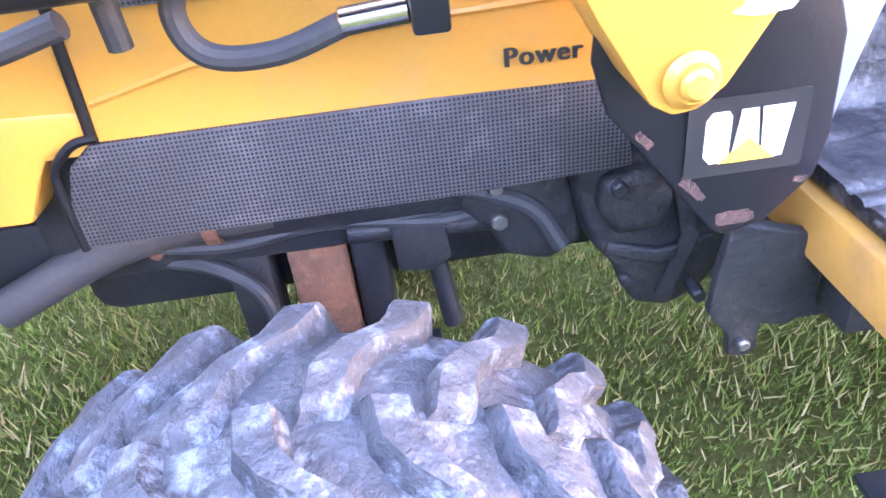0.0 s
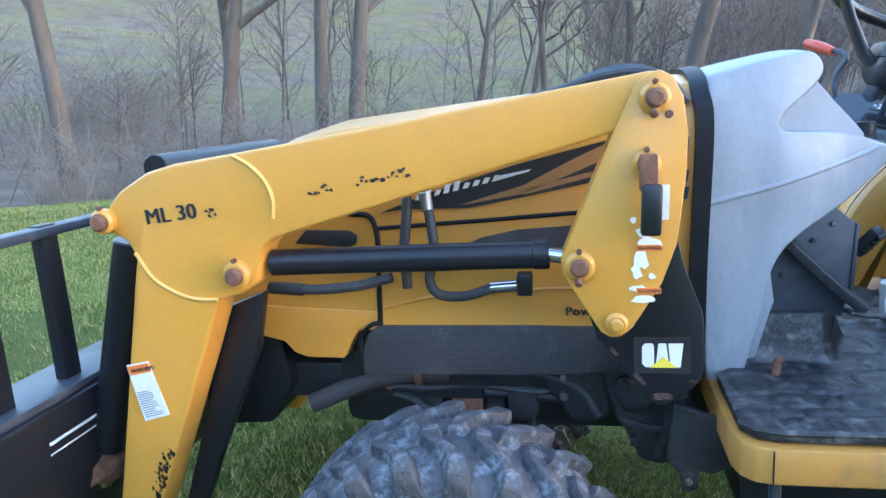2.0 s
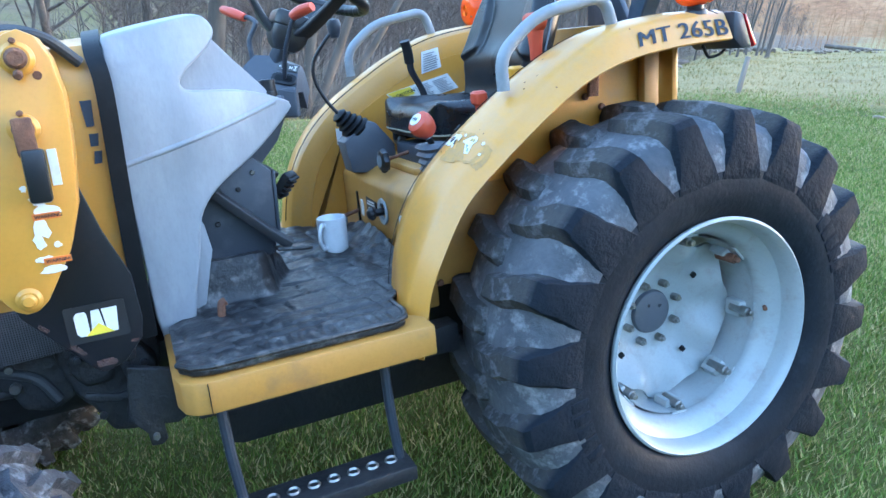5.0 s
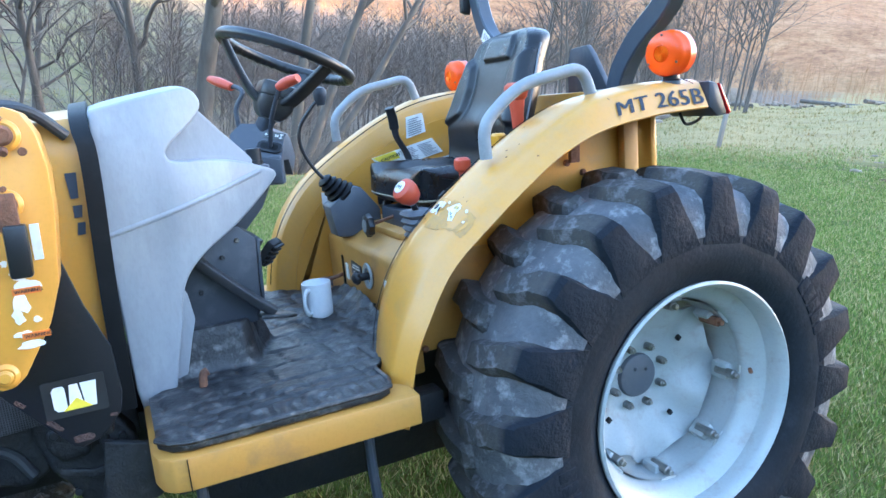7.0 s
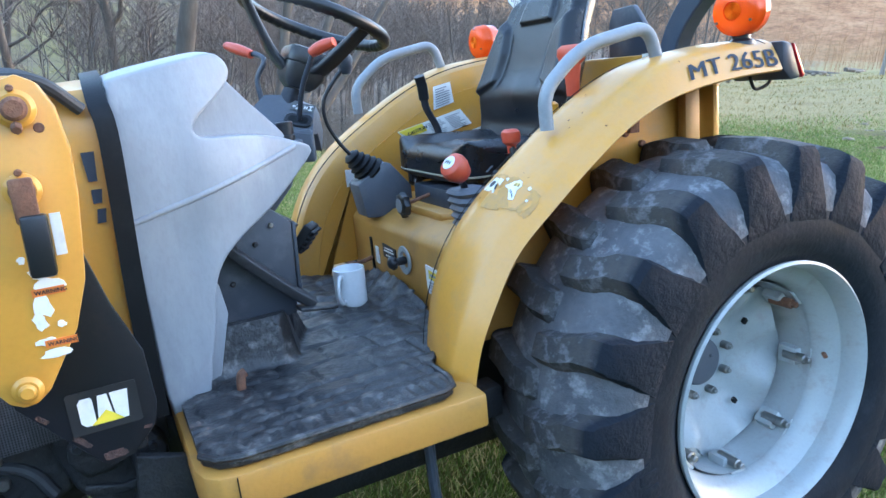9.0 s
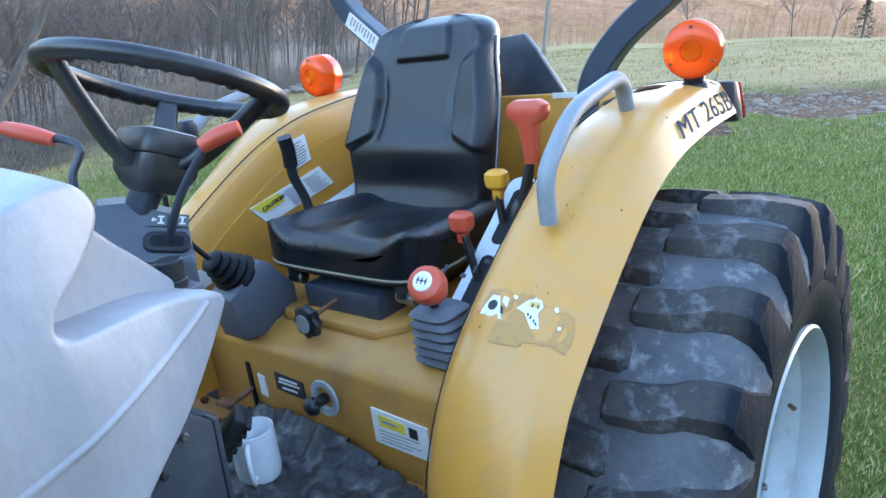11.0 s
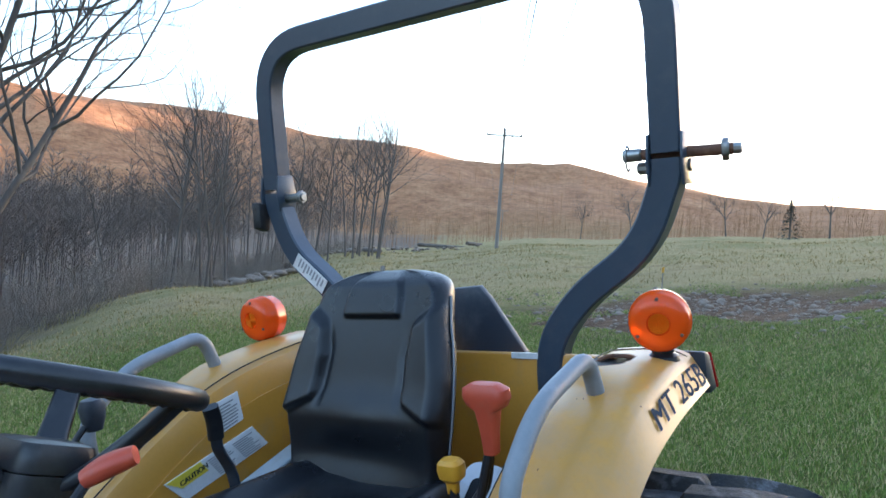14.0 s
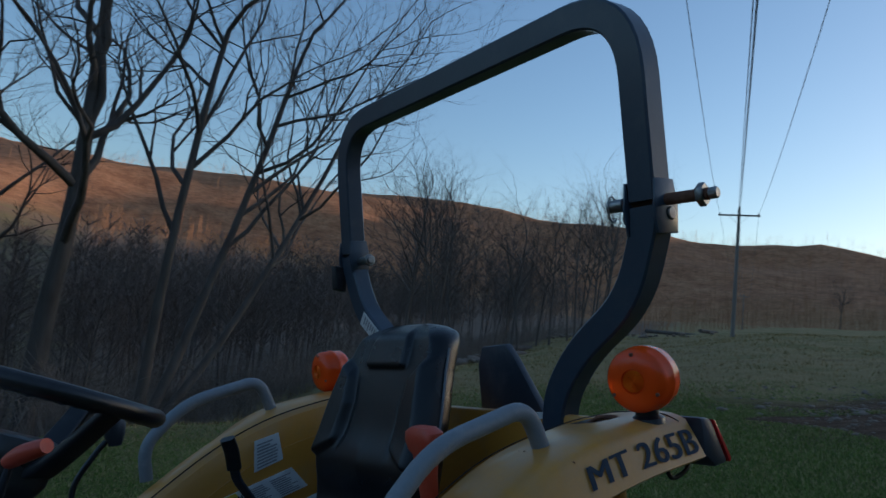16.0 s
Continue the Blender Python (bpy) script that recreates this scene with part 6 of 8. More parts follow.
# ---- roll bar
rops = holder("roll_bar", tractor, "dark grey folding roll bar with a locking pin")
XR = 0.105
rops.matrix_basis = Matrix.Translation((0, -0.3, 1.78)) @ Matrix.Rotation(radians(2.2), 4, "X") @ Matrix.Translation((0, 0.3, -1.78))
half = [(0.262, 1.15), (0.262, 1.43), (0.335, 1.53), (0.473, 1.63), (0.522, 1.76), (0.522, 1.79)]
SEC = roundrect(0.057, 0.050, 0.004, 1)
for s in (-1, 1):
    part("lower_post", sweep(fillet([(XR, s * y, z) for y, z in half], 0.09), SEC, up=(1, 0, 0)), ROPS_PAINT, rops, "dark grey bent lower post", 28)
    yb = s * 0.522
    br = prism([(XR - 0.028, 1.74), (XR + 0.028, 1.74), (XR + 0.034, 1.79), (XR + 0.026, 1.835), (XR - 0.026, 1.835), (XR - 0.034, 1.785)], yb - 0.0335, yb - 0.0285, 0.002)
    prism([(XR - 0.028, 1.74), (XR + 0.028, 1.74), (XR + 0.034, 1.79), (XR + 0.026, 1.835), (XR - 0.026, 1.835), (XR - 0.034, 1.785)], yb + 0.0285, yb + 0.0335, 0.002, br)
    part("hinge_plate", br, ROPS_PAINT, rops, "pair of dark grey hinge plates")
part("hoop", sweep(fillet([(XR, -0.522, 1.80), (XR, -0.522, 2.172), (XR, 0.522, 2.172), (XR, 0.522, 1.80)], 0.15, 10), SEC, up=(1, 0, 0)), ROPS_PAINT, rops, "dark grey bent upper hoop", 28)
pin = holder("locking_pin", rops, "rusty locking pin with a nut and clip")
part("shaft", rod((XR - 0.008, -0.455, 1.80), (XR + 0.012, -0.632, 1.797), 0.0105, 14), RUST, pin)
part("pin_end", rod((XR - 0.010, -0.44, 1.80), (XR - 0.008, -0.475, 1.80), 0.012, 12), STEEL, pin)
part("pin_end", rod((XR + 0.012, -0.63, 1.797), (XR + 0.0135, -0.645, 1.797), 0.010, 10), STEEL, pin)
part("nut", rod((XR + 0.010, -0.612, 1.797), (XR + 0.012, -0.624, 1.797), 0.021, 6), STEEL, pin, "bright steel flange nut")
part("clip", sweep([(XR - 0.010 + 0.012 * math.cos(a), -0.448, 1.795 + 0.024 * math.sin(a)) for a in [k * 0.5 for k in range(12)]], circle(0.002, 6)), STEEL, pin, "thin wire clip")
part("pivot_bolt", rod((XR + 0.01, -0.46, 1.775), (XR + 0.01, -0.56, 1.775), 0.012, 10), STEEL, pin)
bl = rod((XR, 0.425, 1.775), (XR, 0.56, 1.775), 0.011, 10)
rod((XR, 0.43, 1.775), (XR, 0.442, 1.775), 0.018, 6, bl)
part("far_bolt", bl, STEEL, rops, "steel hinge bolt")
part("stop_bracket", prism([(XR - 0.05, 1.70), (XR - 0.02, 1.69), (XR - 0.01, 1.76), (XR - 0.05, 1.77)], 0.545, 0.575, 0.004), DARK_IRON, rops)
p0, p1 = Vector((XR - 0.0275, 0.352, 1.542)), Vector((XR - 0.0275, 0.448, 1.614))
d = (p1 - p0).normalized()
w = Vector((0, -d.z, d.y)) * 0.02
rl = paper("warning_label", [p0 + w, p0 - w, p1 - w, p1 + w], "white warning label with small print", rops)
print_lines([p0 + w * 0.9, p0 - w * 0.9, p1 - w * 0.9, p1 + w * 0.9], 9, rl, seed=8, lift=-0.002)


# ---- loader
loader = tractor


def disc_ring(x, z, r, y0, y1, name, parent, mat=YELLOW_LOADER, label=""):
    return part(name, rod((x, y0, z), (x, y1, z), r, 28, None, 0.006), mat, parent, label)


ARM = [(-2.432, 1.255), (-2.418, 1.288), (-2.389, 1.316), (-2.324, 1.350), (-2.263, 1.364), (-2.125, 1.379), (-1.822, 1.415), (-1.526, 1.455), (-1.36, 1.476), (-1.33, 1.46), (-1.40, 1.385), (-1.434, 1.375), (-2.033, 1.220), (-2.075, 1.208),
       (-2.098, 1.19), (-2.108, 1.15), (-2.118, 1.120), (-2.15, 1.100), (-2.205, 1.088), (-2.250, 0.98), (-2.396, 0.648), (-2.50, 0.41), (-2.56, 0.41), (-2.503, 0.643), (-2.388, 1.126), (-2.374, 1.18), (-2.39, 1.215), (-2.42, 1.23)]
for s in (-1, 1):
    arm = part("loader_arm", prism(ARM, s * 0.435, s * 0.52, 0.007, None, 3), YELLOW_LOADER, loader, "yellow box-section loader arm with chipped paint")
    bead = sweep(curve([(-2.135, s * 0.521, 1.374), (-2.10, s * 0.521, 1.352), (-2.073, s * 0.521, 1.32), (-2.062, s * 0.521, 1.285), (-2.066, s * 0.521, 1.25)], 5), circle(0.0045, 6))
    low = sweep(curve([(-2.374, s * 0.521, 1.19), (-2.336, s * 0.521, 1.131), (-2.269, s * 0.521, 1.095), (-2.205, s * 0.521, 1.089)], 5), circle(0.004, 6))
    for w in (bead, low):
        part("weld_bead", w, WELD if s < 0 else YELLOW_LOADER, arm, "curved weld bead")
    inner = [(-2.25, 1.05), (-2.17, 1.08), (-2.20, 0.95), (-2.33, 0.68), (-2.43, 0.45), (-2.47, 0.45), (-2.40, 0.65), (-2.28, 0.97)]
    part("inner_leg", prism([(x + 0.02, z) for x, z in inner], s * 0.40, s * 0.43, 0.004), BLACK_PAINT, arm, "black inner leg plate")
    post = part("loader_post", prism([(-1.352, 1.476), (-1.372, 1.470), (-1.392, 1.455), (-1.43, 1.375), (-1.523, 1.158), (-1.520, 1.135), (-1.494, 1.086), (-1.455, 1.022), (-1.438, 1.012), (-1.42, 1.014), (-1.40, 1.03), (-1.349, 1.112), (-1.324, 1.182), (-1.309, 1.30),
                                      (-1.306, 1.37), (-1.314, 1.43), (-1.33, 1.464)], s * 0.43, s * 0.527, 0.004), YELLOW_LOADER, loader, "yellow loader post plate with torn warning stickers")
    for x, z, r in ((-1.36, 1.431, 0.026), (-1.374, 1.322, 0.024), (-1.49, 1.146, 0.027)):
        disc_ring(x, z, r, s * 0.52, s * 0.541, "pin_boss", post)
        disc_ring(x, z, 0.0165, s * 0.53, s * 0.552, "pin", post, RUST, "rusty pivot pin")
        part("grease_nipple", rod((x, s * 0.531, z + r + 0.001), (x, s * 0.545, z + r + 0.001), 0.005, 8), RUST, post)
        part("retainer_bolt", rod((x - 0.002, s * 0.54, z - r + 0.004), (x - 0.002, s * 0.551, z - r - 0.002), 0.008, 6), RUST, post)
    disc_ring(-1.428, 1.039, 0.021, s * 0.525, s * 0.537, "post_bolt", post)
    disc_ring(-1.428, 1.039, 0.012, s * 0.535, s * 0.545, "post_bolt", post)
    disc_ring(-1.337, 1.403, 0.007, s * 0.527, s * 0.529, "bolt_hole", post, RUST)
    for x, z, r in ((-2.151, 1.141, 0.029), (-2.428, 1.257, 0.026)):
        disc_ring(x, z, r, s * 0.515, s * 0.541, "pin_boss", arm)
        disc_ring(x, z, 0.018, s * 0.53, s * 0.553, "pin", arm, RUST, "rusty pivot pin")
        part("grease_nipple", rod((x, s * 0.531, z + r + 0.002), (x, s * 0.543, z + r + 0.002), 0.005, 8), RUST, arm)
    plate = part("mount_plate", prism([(-1.475, 1.03), (-1.462, 0.985), (-1.36, 0.855), (-1.346, 0.848), (-1.31, 0.86), (-1.272, 0.90), (-1.264, 0.94), (-1.268, 1.03), (-1.30, 1.12), (-1.32, 1.20), (-1.33, 1.32), (-1.45, 1.32)], s * 0.44, s * 0.452, 0.004), BLACK_PAINT, loader, "black loader mount plate with rusty edges")
    if s < 0:
        for x, z, w, h, seed in ((-1.342, 0.868, 0.055, 0.036, 4), (-1.385, 0.905, 0.05, 0.024, 9), (-1.43, 0.958, 0.035, 0.018, 13), (-1.285, 0.90, 0.022, 0.014, 21), (-1.36, 0.94, 0.014, 0.010, 25)):
            patch = ragged(w * 0.8, h * 0.55, seed, 56)
            bmesh.ops.transform(patch, matrix=Matrix.Translation((x, -0.4522, z)) @ Matrix.Rotation(radians(90), 4, "X") @ Matrix.Rotation(radians(-48 if x < -1.35 else 0), 4, "Z"), verts=patch.verts)
            part("rust_patch", patch, OLD_RUST, plate, "rust breaking through the black paint")
    part("mount_bracket", box((-1.32, s * 0.38, 0.90), (0.06, 0.10, 0.10), 0.01), DARK_IRON, loader, "black mounting bracket")
    cylr = holder("lift_cylinder", loader, "black hydraulic lift cylinder with a chrome rod")
    ycl = s * 0.478
    part("barrel", rod((-2.10, ycl, 1.154), (-1.548, ycl, 1.159), 0.0265, 24, None, 0.004), BLACK_PAINT, cylr, "glossy black cylinder barrel")
    part("gland", rod((-1.575, ycl, 1.1585), (-1.545, ycl, 1.159), 0.0285, 24), BLACK_PAINT, cylr)
    part("chrome_rod", rod((-1.55, ycl, 1.158), (-1.49, ycl, 1.148), 0.0135, 16), CHROME, cylr, "bright chrome piston rod")
    part("end_eye", rod((-2.151, s * 0.445, 1.143), (-2.151, s * 0.51, 1.143), 0.03, 20), BLACK_PAINT, cylr)
    bc = holder("tilt_cylinder", loader, "black hydraulic tilt cylinder")
    yb = s * 0.40
    part("barrel", rod((-2.465, yb, 1.195), (-2.615, yb, 0.69), 0.038, 24, None, 0.004), BLACK_PAINT, bc, "dusty black cylinder barrel")
    part("rod", rod((-2.615, yb, 0.70), (-2.645, yb, 0.59), 0.018, 14), CHROME, bc)
    part("rod_eye", ball((-2.63, yb, 0.645), (0.045, 0.05, 0.045), None, 10), RUST, bc, "rusty rod end")
    part("link", sweep([(-2.60, s * 0.43, 0.66), (-2.70, s * 0.45, 0.60)], roundrect(0.05, 0.04, 0.01)), RUST, bc, "rusty link")

yl = -0.4535
logo = holder("logo_decal", tractor, "white block logo with a yellow triangle on black, drawn as plain shapes")
ground_decal = part("logo_ground", prism(roundrect(0.105, 0.072, 0.004, 2), 0, 0.0012, 0.0, None, 1, "z"), DECAL_BLACK, logo)
ground_decal.matrix_basis = side_left(-1.342, yl, 0.952)
for pts in ([(-1.379, 0.936), (-1.373, 0.929), (-1.360, 0.929), (-1.357, 0.934), (-1.357, 0.971), (-1.360, 0.976), (-1.374, 0.976), (-1.379, 0.969)],
            [(-1.3545, 0.929), (-1.349, 0.976), (-1.335, 0.976), (-1.3295, 0.929)], [(-1.327, 0.929), (-1.331, 0.976), (-1.304, 0.976), (-1.309, 0.929)]):
    part("logo_shape", prism(pts, yl - 0.0026, yl - 0.001, 0.0), STICKER, logo, "plain white block shape", 0)
part("logo_triangle", prism([(-1.365, 0.9285), (-1.340, 0.950), (-1.316, 0.9285)], yl - 0.0036, yl - 0.002, 0.0), YELLOW_INK, logo, "yellow triangle", 0)
post_l = [o for o in tractor.children if o.name.startswith("loader_post")][0]
arm_l = [o for o in tractor.children if o.name.startswith("loader_arm")][0]
park = holder("parking_pin", tractor, "rusty bent pin with a black rubber grip on the loader post")
part("shank", box((-1.373, -0.556, 1.31), (0.030, 0.012, 0.062), 0.004), RUST, park, "rusty flat shank")
part("rubber_grip", box((-1.369, -0.557, 1.247), (0.034, 0.020, 0.088), 0.006, Matrix.Rotation(radians(2), 4, "Y")), BLACK_PLASTIC, park, "black rubber grip")
yp = -0.5282
paper("danger_label", [(-1.352, yp, 1.225), (-1.338, yp, 1.225), (-1.336, yp, 1.285), (-1.350, yp, 1.285)], "narrow white label with a red heading", post_l)
for k, (x, z, w, h) in enumerate(((-1.372, 1.187, 0.05, 0.024), (-1.385, 1.158, 0.036, 0.045), (-1.392, 1.135, 0.022, 0.03), (-1.39, 1.103, 0.03, 0.014), (-1.38, 1.083, 0.046, 0.016), (-1.378, 1.205, 0.03, 0.022), (-1.397, 1.225, 0.012, 0.012), (-1.366, 1.125, 0.014, 0.012))):
    scrap("torn_sticker", x, z, w, h, 30 + k, yp, "torn white sticker on the post", post_l)
for x, z in ((-1.394, 1.171), (-1.393, 1.094)):
    part("warning_strip", prism([(x, z), (x + 0.042, z), (x + 0.042, z + 0.011), (x, z + 0.011)], yp - 0.002, yp, 0.0), ORANGE_INK, post_l, "orange strip", 0)
    part("warning_lettering", lettering("WARNING", 0.0062, side_left(x + 0.003, yp - 0.0022, z + 0.0025), bold=0.0002), INK, post_l, "black lettering reading WARNING")

ya = -0.5212
part("model_lettering", lettering("ML 30", 0.031, side_left(-2.338, ya, 1.247, 5), bold=0.0016, space=1.05), INK, arm_l, "black model lettering, partly worn away")
rnd = random.Random(12)
for x0, x1, n in ((-2.205, -2.185, 6), (-1.985, -1.94, 7), (-1.895, -1.79, 16)):
    ch = bmesh.new()
    for k in range(n):
        x = x0 + (x1 - x0) * (k + rnd.uniform(0.1, 0.9)) / n
        z = 1.265 + (x + 2.2) * 0.148 + rnd.uniform(-0.006, 0.010)
        r = rnd.uniform(0.0015, 0.0042)
        prism([(x + r * rnd.uniform(0.6, 2.2) * math.cos(a), z + r * rnd.uniform(0.5, 1.4) * math.sin(a)) for a in (0, 1.1, 2.2, 3.3, 4.4, 5.4)], ya - 0.0006, ya + 0.0006, 0.0, ch)
    part("worn_lettering", ch, INK, arm_l, "remains of worn black lettering", 0)
ch = bmesh.new()
for k in range(60):
    z = rnd.uniform(0.62, 0.76)
    x = -2.205 - (1.088 - z) * 0.437 - abs(rnd.gauss(0, 0.012)) - 0.003
    r = rnd.uniform(0.001, 0.0045)
    prism([(x + r * rnd.uniform(0.5, 1.4) * math.cos(a), z + r * 1.6 * rnd.uniform(0.5, 1.4) * math.sin(a)) for a in (0, 1.1, 2.2, 3.3, 4.4, 5.4)], ya - 0.0006, ya + 0.0006, 0.0, ch)
part("paint_chips", ch, BLACK_PAINT, arm_l, "dark chips in the arm's paint", 0)
al = [(-2.412, ya, 0.822), (-2.352, ya, 0.838), (-2.384, ya, 0.957), (-2.436, ya, 0.948)]
wl_ = paper("warning_label", al, "white warning label with an orange heading", arm_l)
print_lines([(-2.411, ya - 0.001, 0.824), (-2.354, ya - 0.001, 0.839), (-2.374, ya - 0.001, 0.905), (-2.427, ya - 0.001, 0.895)], 12, wl_, seed=2)
paper("label_heading", [(-2.428, ya - 0.0022, 0.926), (-2.378, ya - 0.0022, 0.936), (-2.384, ya - 0.0022, 0.954), (-2.433, ya - 0.0022, 0.945)], "orange heading", wl_, ORANGE_INK)
part("warning_lettering", lettering("WARNING", 0.0085, side_left(-2.424, ya - 0.0036, 0.932, 11), bold=0.0003), INK, wl_, "black lettering reading WARNING")

part("torque_tube", rod((-2.362, -0.43, 1.352), (-2.362, 0.16, 1.352), 0.0285, 24), BLACK_PAINT, loader, "black cross tube between the loader arms")
# hoses on the loader
part("hydraulic_hose", tube([(-1.83, -0.40, 1.27), (-1.828, -0.42, 1.23), (-1.838, -0.42, 1.16), (-1.84, -0.41, 1.08)], 0.0105), HOSE, loader, "black hydraulic hose")
part("hydraulic_hose", tube([(-1.786, -0.41, 1.25), (-1.78, -0.42, 1.22), (-1.776, -0.42, 1.15), (-1.79, -0.42, 1.10), (-1.772, -0.42, 1.068), (-1.72, -0.42, 1.063), (-1.66, -0.42, 1.080)], 0.0105), HOSE, loader, "black hydraulic hose")
ft = rod((-1.79, -0.41, 1.275), (-1.785, -0.415, 1.238), 0.013, 12)
part("hose_fitting", ft, STEEL, loader, "steel hose fitting")
ft = rod((-1.668, -0.42, 1.080), (-1.612, -0.42, 1.084), 0.0115, 12)
part("hose_fitting", ft, CHROME, loader, "bright hose fitting")
part("hose_block", box((-1.597, -0.43, 1.09), (0.03, 0.03, 0.045), 0.004), BLACK_PAINT, loader)
part("hydraulic_hose", tube([(-2.10, -0.44, 1.09), (-2.02, -0.45, 1.089), (-1.93, -0.45, 1.096), (-1.86, -0.45, 1.112)], 0.0105), HOSE, loader, "black hydraulic hose")
part("hose_fitting", rod((-2.13, -0.44, 1.092), (-2.05, -0.45, 1.089), 0.013, 12), DARK_IRON, loader)
for k in range(3):
    part("hydraulic_hose", tube([(-1.62, -0.22 + 0.03 * k, 1.435), (-1.52, -0.29 + 0.025 * k, 1.455), (-1.45, -0.32 + 0.024 * k, 1.474 + 0.003 * k), (-1.385, -0.33 + 0.024 * k, 1.480 + 0.004 * k), (-1.33, -0.33 + 0.024 * k, 1.468), (-1.28, -0.31 + 0.024 * k, 1.42)], 0.011), HOSE, loader, "black hydraulic hose over the hood")

# ---- frame and running gear under the engine
for s in (-1, 1):
    part("frame_rail", box((-1.75, s * 0.20, 0.80), (1.0, 0.06, 0.09), 0.008), DARK_IRON, tractor, "dusty black frame rail")
part("front_axle", box((FRONT[0], 0, 0.52), (0.10, 0.62, 0.10), 0.02), DARK_IRON, tractor, "dusty cast front axle")
part("axle_pivot", box((-1.765, -0.20, 0.66), (0.075, 0.05, 0.22), 0.008), RUST, tractor, "rust-stained axle bracket")
part("axle_bracket", box((-1.855, -0.19, 0.66), (0.06, 0.06, 0.24), 0.015), DARK_IRON, tractor)
part("axle_bracket", box((-1.70, -0.18, 0.68), (0.05, 0.06, 0.16), 0.012), DARK_IRON, tractor)
part("exhaust_pipe", tube([(-1.80, -0.24, 0.83), (-1.92, -0.245, 0.825), (-2.02, -0.25, 0.80), (-2.14, -0.26, 0.752)], 0.0245, 8, 18), material("ashy_grey_pipe", (0.055, 0.052, 0.053), 0.7, 0.3, second=(0.09, 0.075, 0.068), scale=12, bump=0.2), tractor, "ash-grey exhaust pipe")
part("pipe_mouth", rod((-2.139, -0.2599, 0.7525), (-2.142, -0.2601, 0.7513), 0.020, 18), SEAL, tractor)
part("pipe_clamp", lathe([(0.0255, -0.008), (0.031, -0.008), (0.031, 0.008), (0.0255, 0.008)], 20, None, (-1.87, -0.243, 0.828), "x", True), RUST, tractor, "rusty pipe clamp")
part("brake_hose", tube([(-2.0, -0.21, 0.77), (-1.90, -0.23, 0.755), (-1.84, -0.25, 0.72), (-1.825, -0.26, 0.66)], 0.010), HOSE, tractor)
part("tie_rod", rod((-1.62, -0.20, 0.76), (-1.60, -0.22, 0.60), 0.014, 12), DARK_IRON, tractor)
part("cross_rod", rod((-1.72, -0.23, 0.775), (-1.52, -0.23, 0.765), 0.014, 12), DARK_IRON, tractor)
CASTING = material("oily_black_casting", (0.008, 0.0085, 0.011), 0.6, second=(0.020, 0.019, 0.019), amount=0.9, scale=12, bump=0.6, bump_scale=45, dirt=(0.05, 0.042, 0.036), dirt_amount=0.55, dirt_scale=16)


def rough_plate(poly, y0, y1, seed, w=0.010, size=0.006):
    """A cast piece: a bevelled plate whose skin is uneven."""
    b = prism(poly, y0, y1, w, None, 3)
    bmesh.ops.subdivide_edges(b, edges=[e for e in b.edges if e.calc_length() > 0.03], cuts=3, use_grid_fill=True)
    for v in b.verts:
        v.co += Vector((noise.noise(v.co * 22 + Vector((seed, 0, 0))), noise.noise(v.co * 18 + Vector((0, seed, 0))) * 1.5, noise.noise(v.co * 22 + Vector((0, 0, seed))))) * size
    return b


cover = holder("gearbox_cover", tractor, "oily black casting under the engine")
part("casting", rough_plate([(-1.45, 0.862), (-1.36, 0.865), (-1.30, 0.84), (-1.255, 0.78), (-1.26, 0.70), (-1.285, 0.645), (-1.33, 0.635), (-1.37, 0.645), (-1.40, 0.71), (-1.425, 0.745), (-1.445, 0.80)], -0.29, -0.20, 3.0), CASTING, cover, "uneven black casting", 50)
part("boss", rough_plate([(-1.42, 0.845), (-1.36, 0.85), (-1.335, 0.815), (-1.35, 0.77), (-1.40, 0.765), (-1.425, 0.80)], -0.315, -0.28, 7.0, 0.012, 0.004), CASTING, cover, "", 50)
part("rib", sweep([(-1.33, -0.293, 0.84), (-1.31, -0.300, 0.75), (-1.335, -0.293, 0.66)], roundrect(0.014, 0.022, 0.005)), CASTING, cover)
part("rib", sweep([(-1.41, -0.29, 0.74), (-1.35, -0.30, 0.725), (-1.28, -0.29, 0.73)], roundrect(0.012, 0.02, 0.004)), CASTING, cover)
part("hanging_lip", rough_plate([(-1.575, 0.845), (-1.46, 0.86), (-1.43, 0.80), (-1.432, 0.735), (-1.47, 0.712), (-1.53, 0.728), (-1.548, 0.77), (-1.58, 0.80)], -0.262, -0.21, 11.0, 0.008, 0.005), CASTING, cover, "", 50)
part("opening", rod((-1.48, -0.30, 0.892), (-1.48, -0.314, 0.892), 0.018, 20), DARK_IRON, cover, "dark round opening")
for x, z, r in ((-1.405, 0.835, 0.010), (-1.352, 0.80, 0.009), (-1.285, 0.79, 0.009), (-1.30, 0.67, 0.010), (-1.385, 0.69, 0.009)):
    part("cover_bolt", rod((x, -0.285, z), (x, -0.325 if r > 0.0095 else -0.30, z), r, 6), DARK_IRON, cover)
bracket = holder("side_bracket", tractor, "dusty black bracket plate beside the footplate")
part("plate", rough_plate([(-1.315, 0.83), (-1.22, 0.80), (-1.205, 0.70), (-1.24, 0.685), (-1.268, 0.690), (-1.266, 0.655), (-1.278, 0.643), (-1.298, 0.646), (-1.303, 0.675), (-1.33, 0.715)], -0.408, -0.392, 5.0, 0.003, 0.003), CASTING, bracket, "", 40)
part("bracket_bolt", rod((-1.287, -0.405, 0.668), (-1.287, -0.418, 0.668), 0.008, 6), STEEL, bracket)
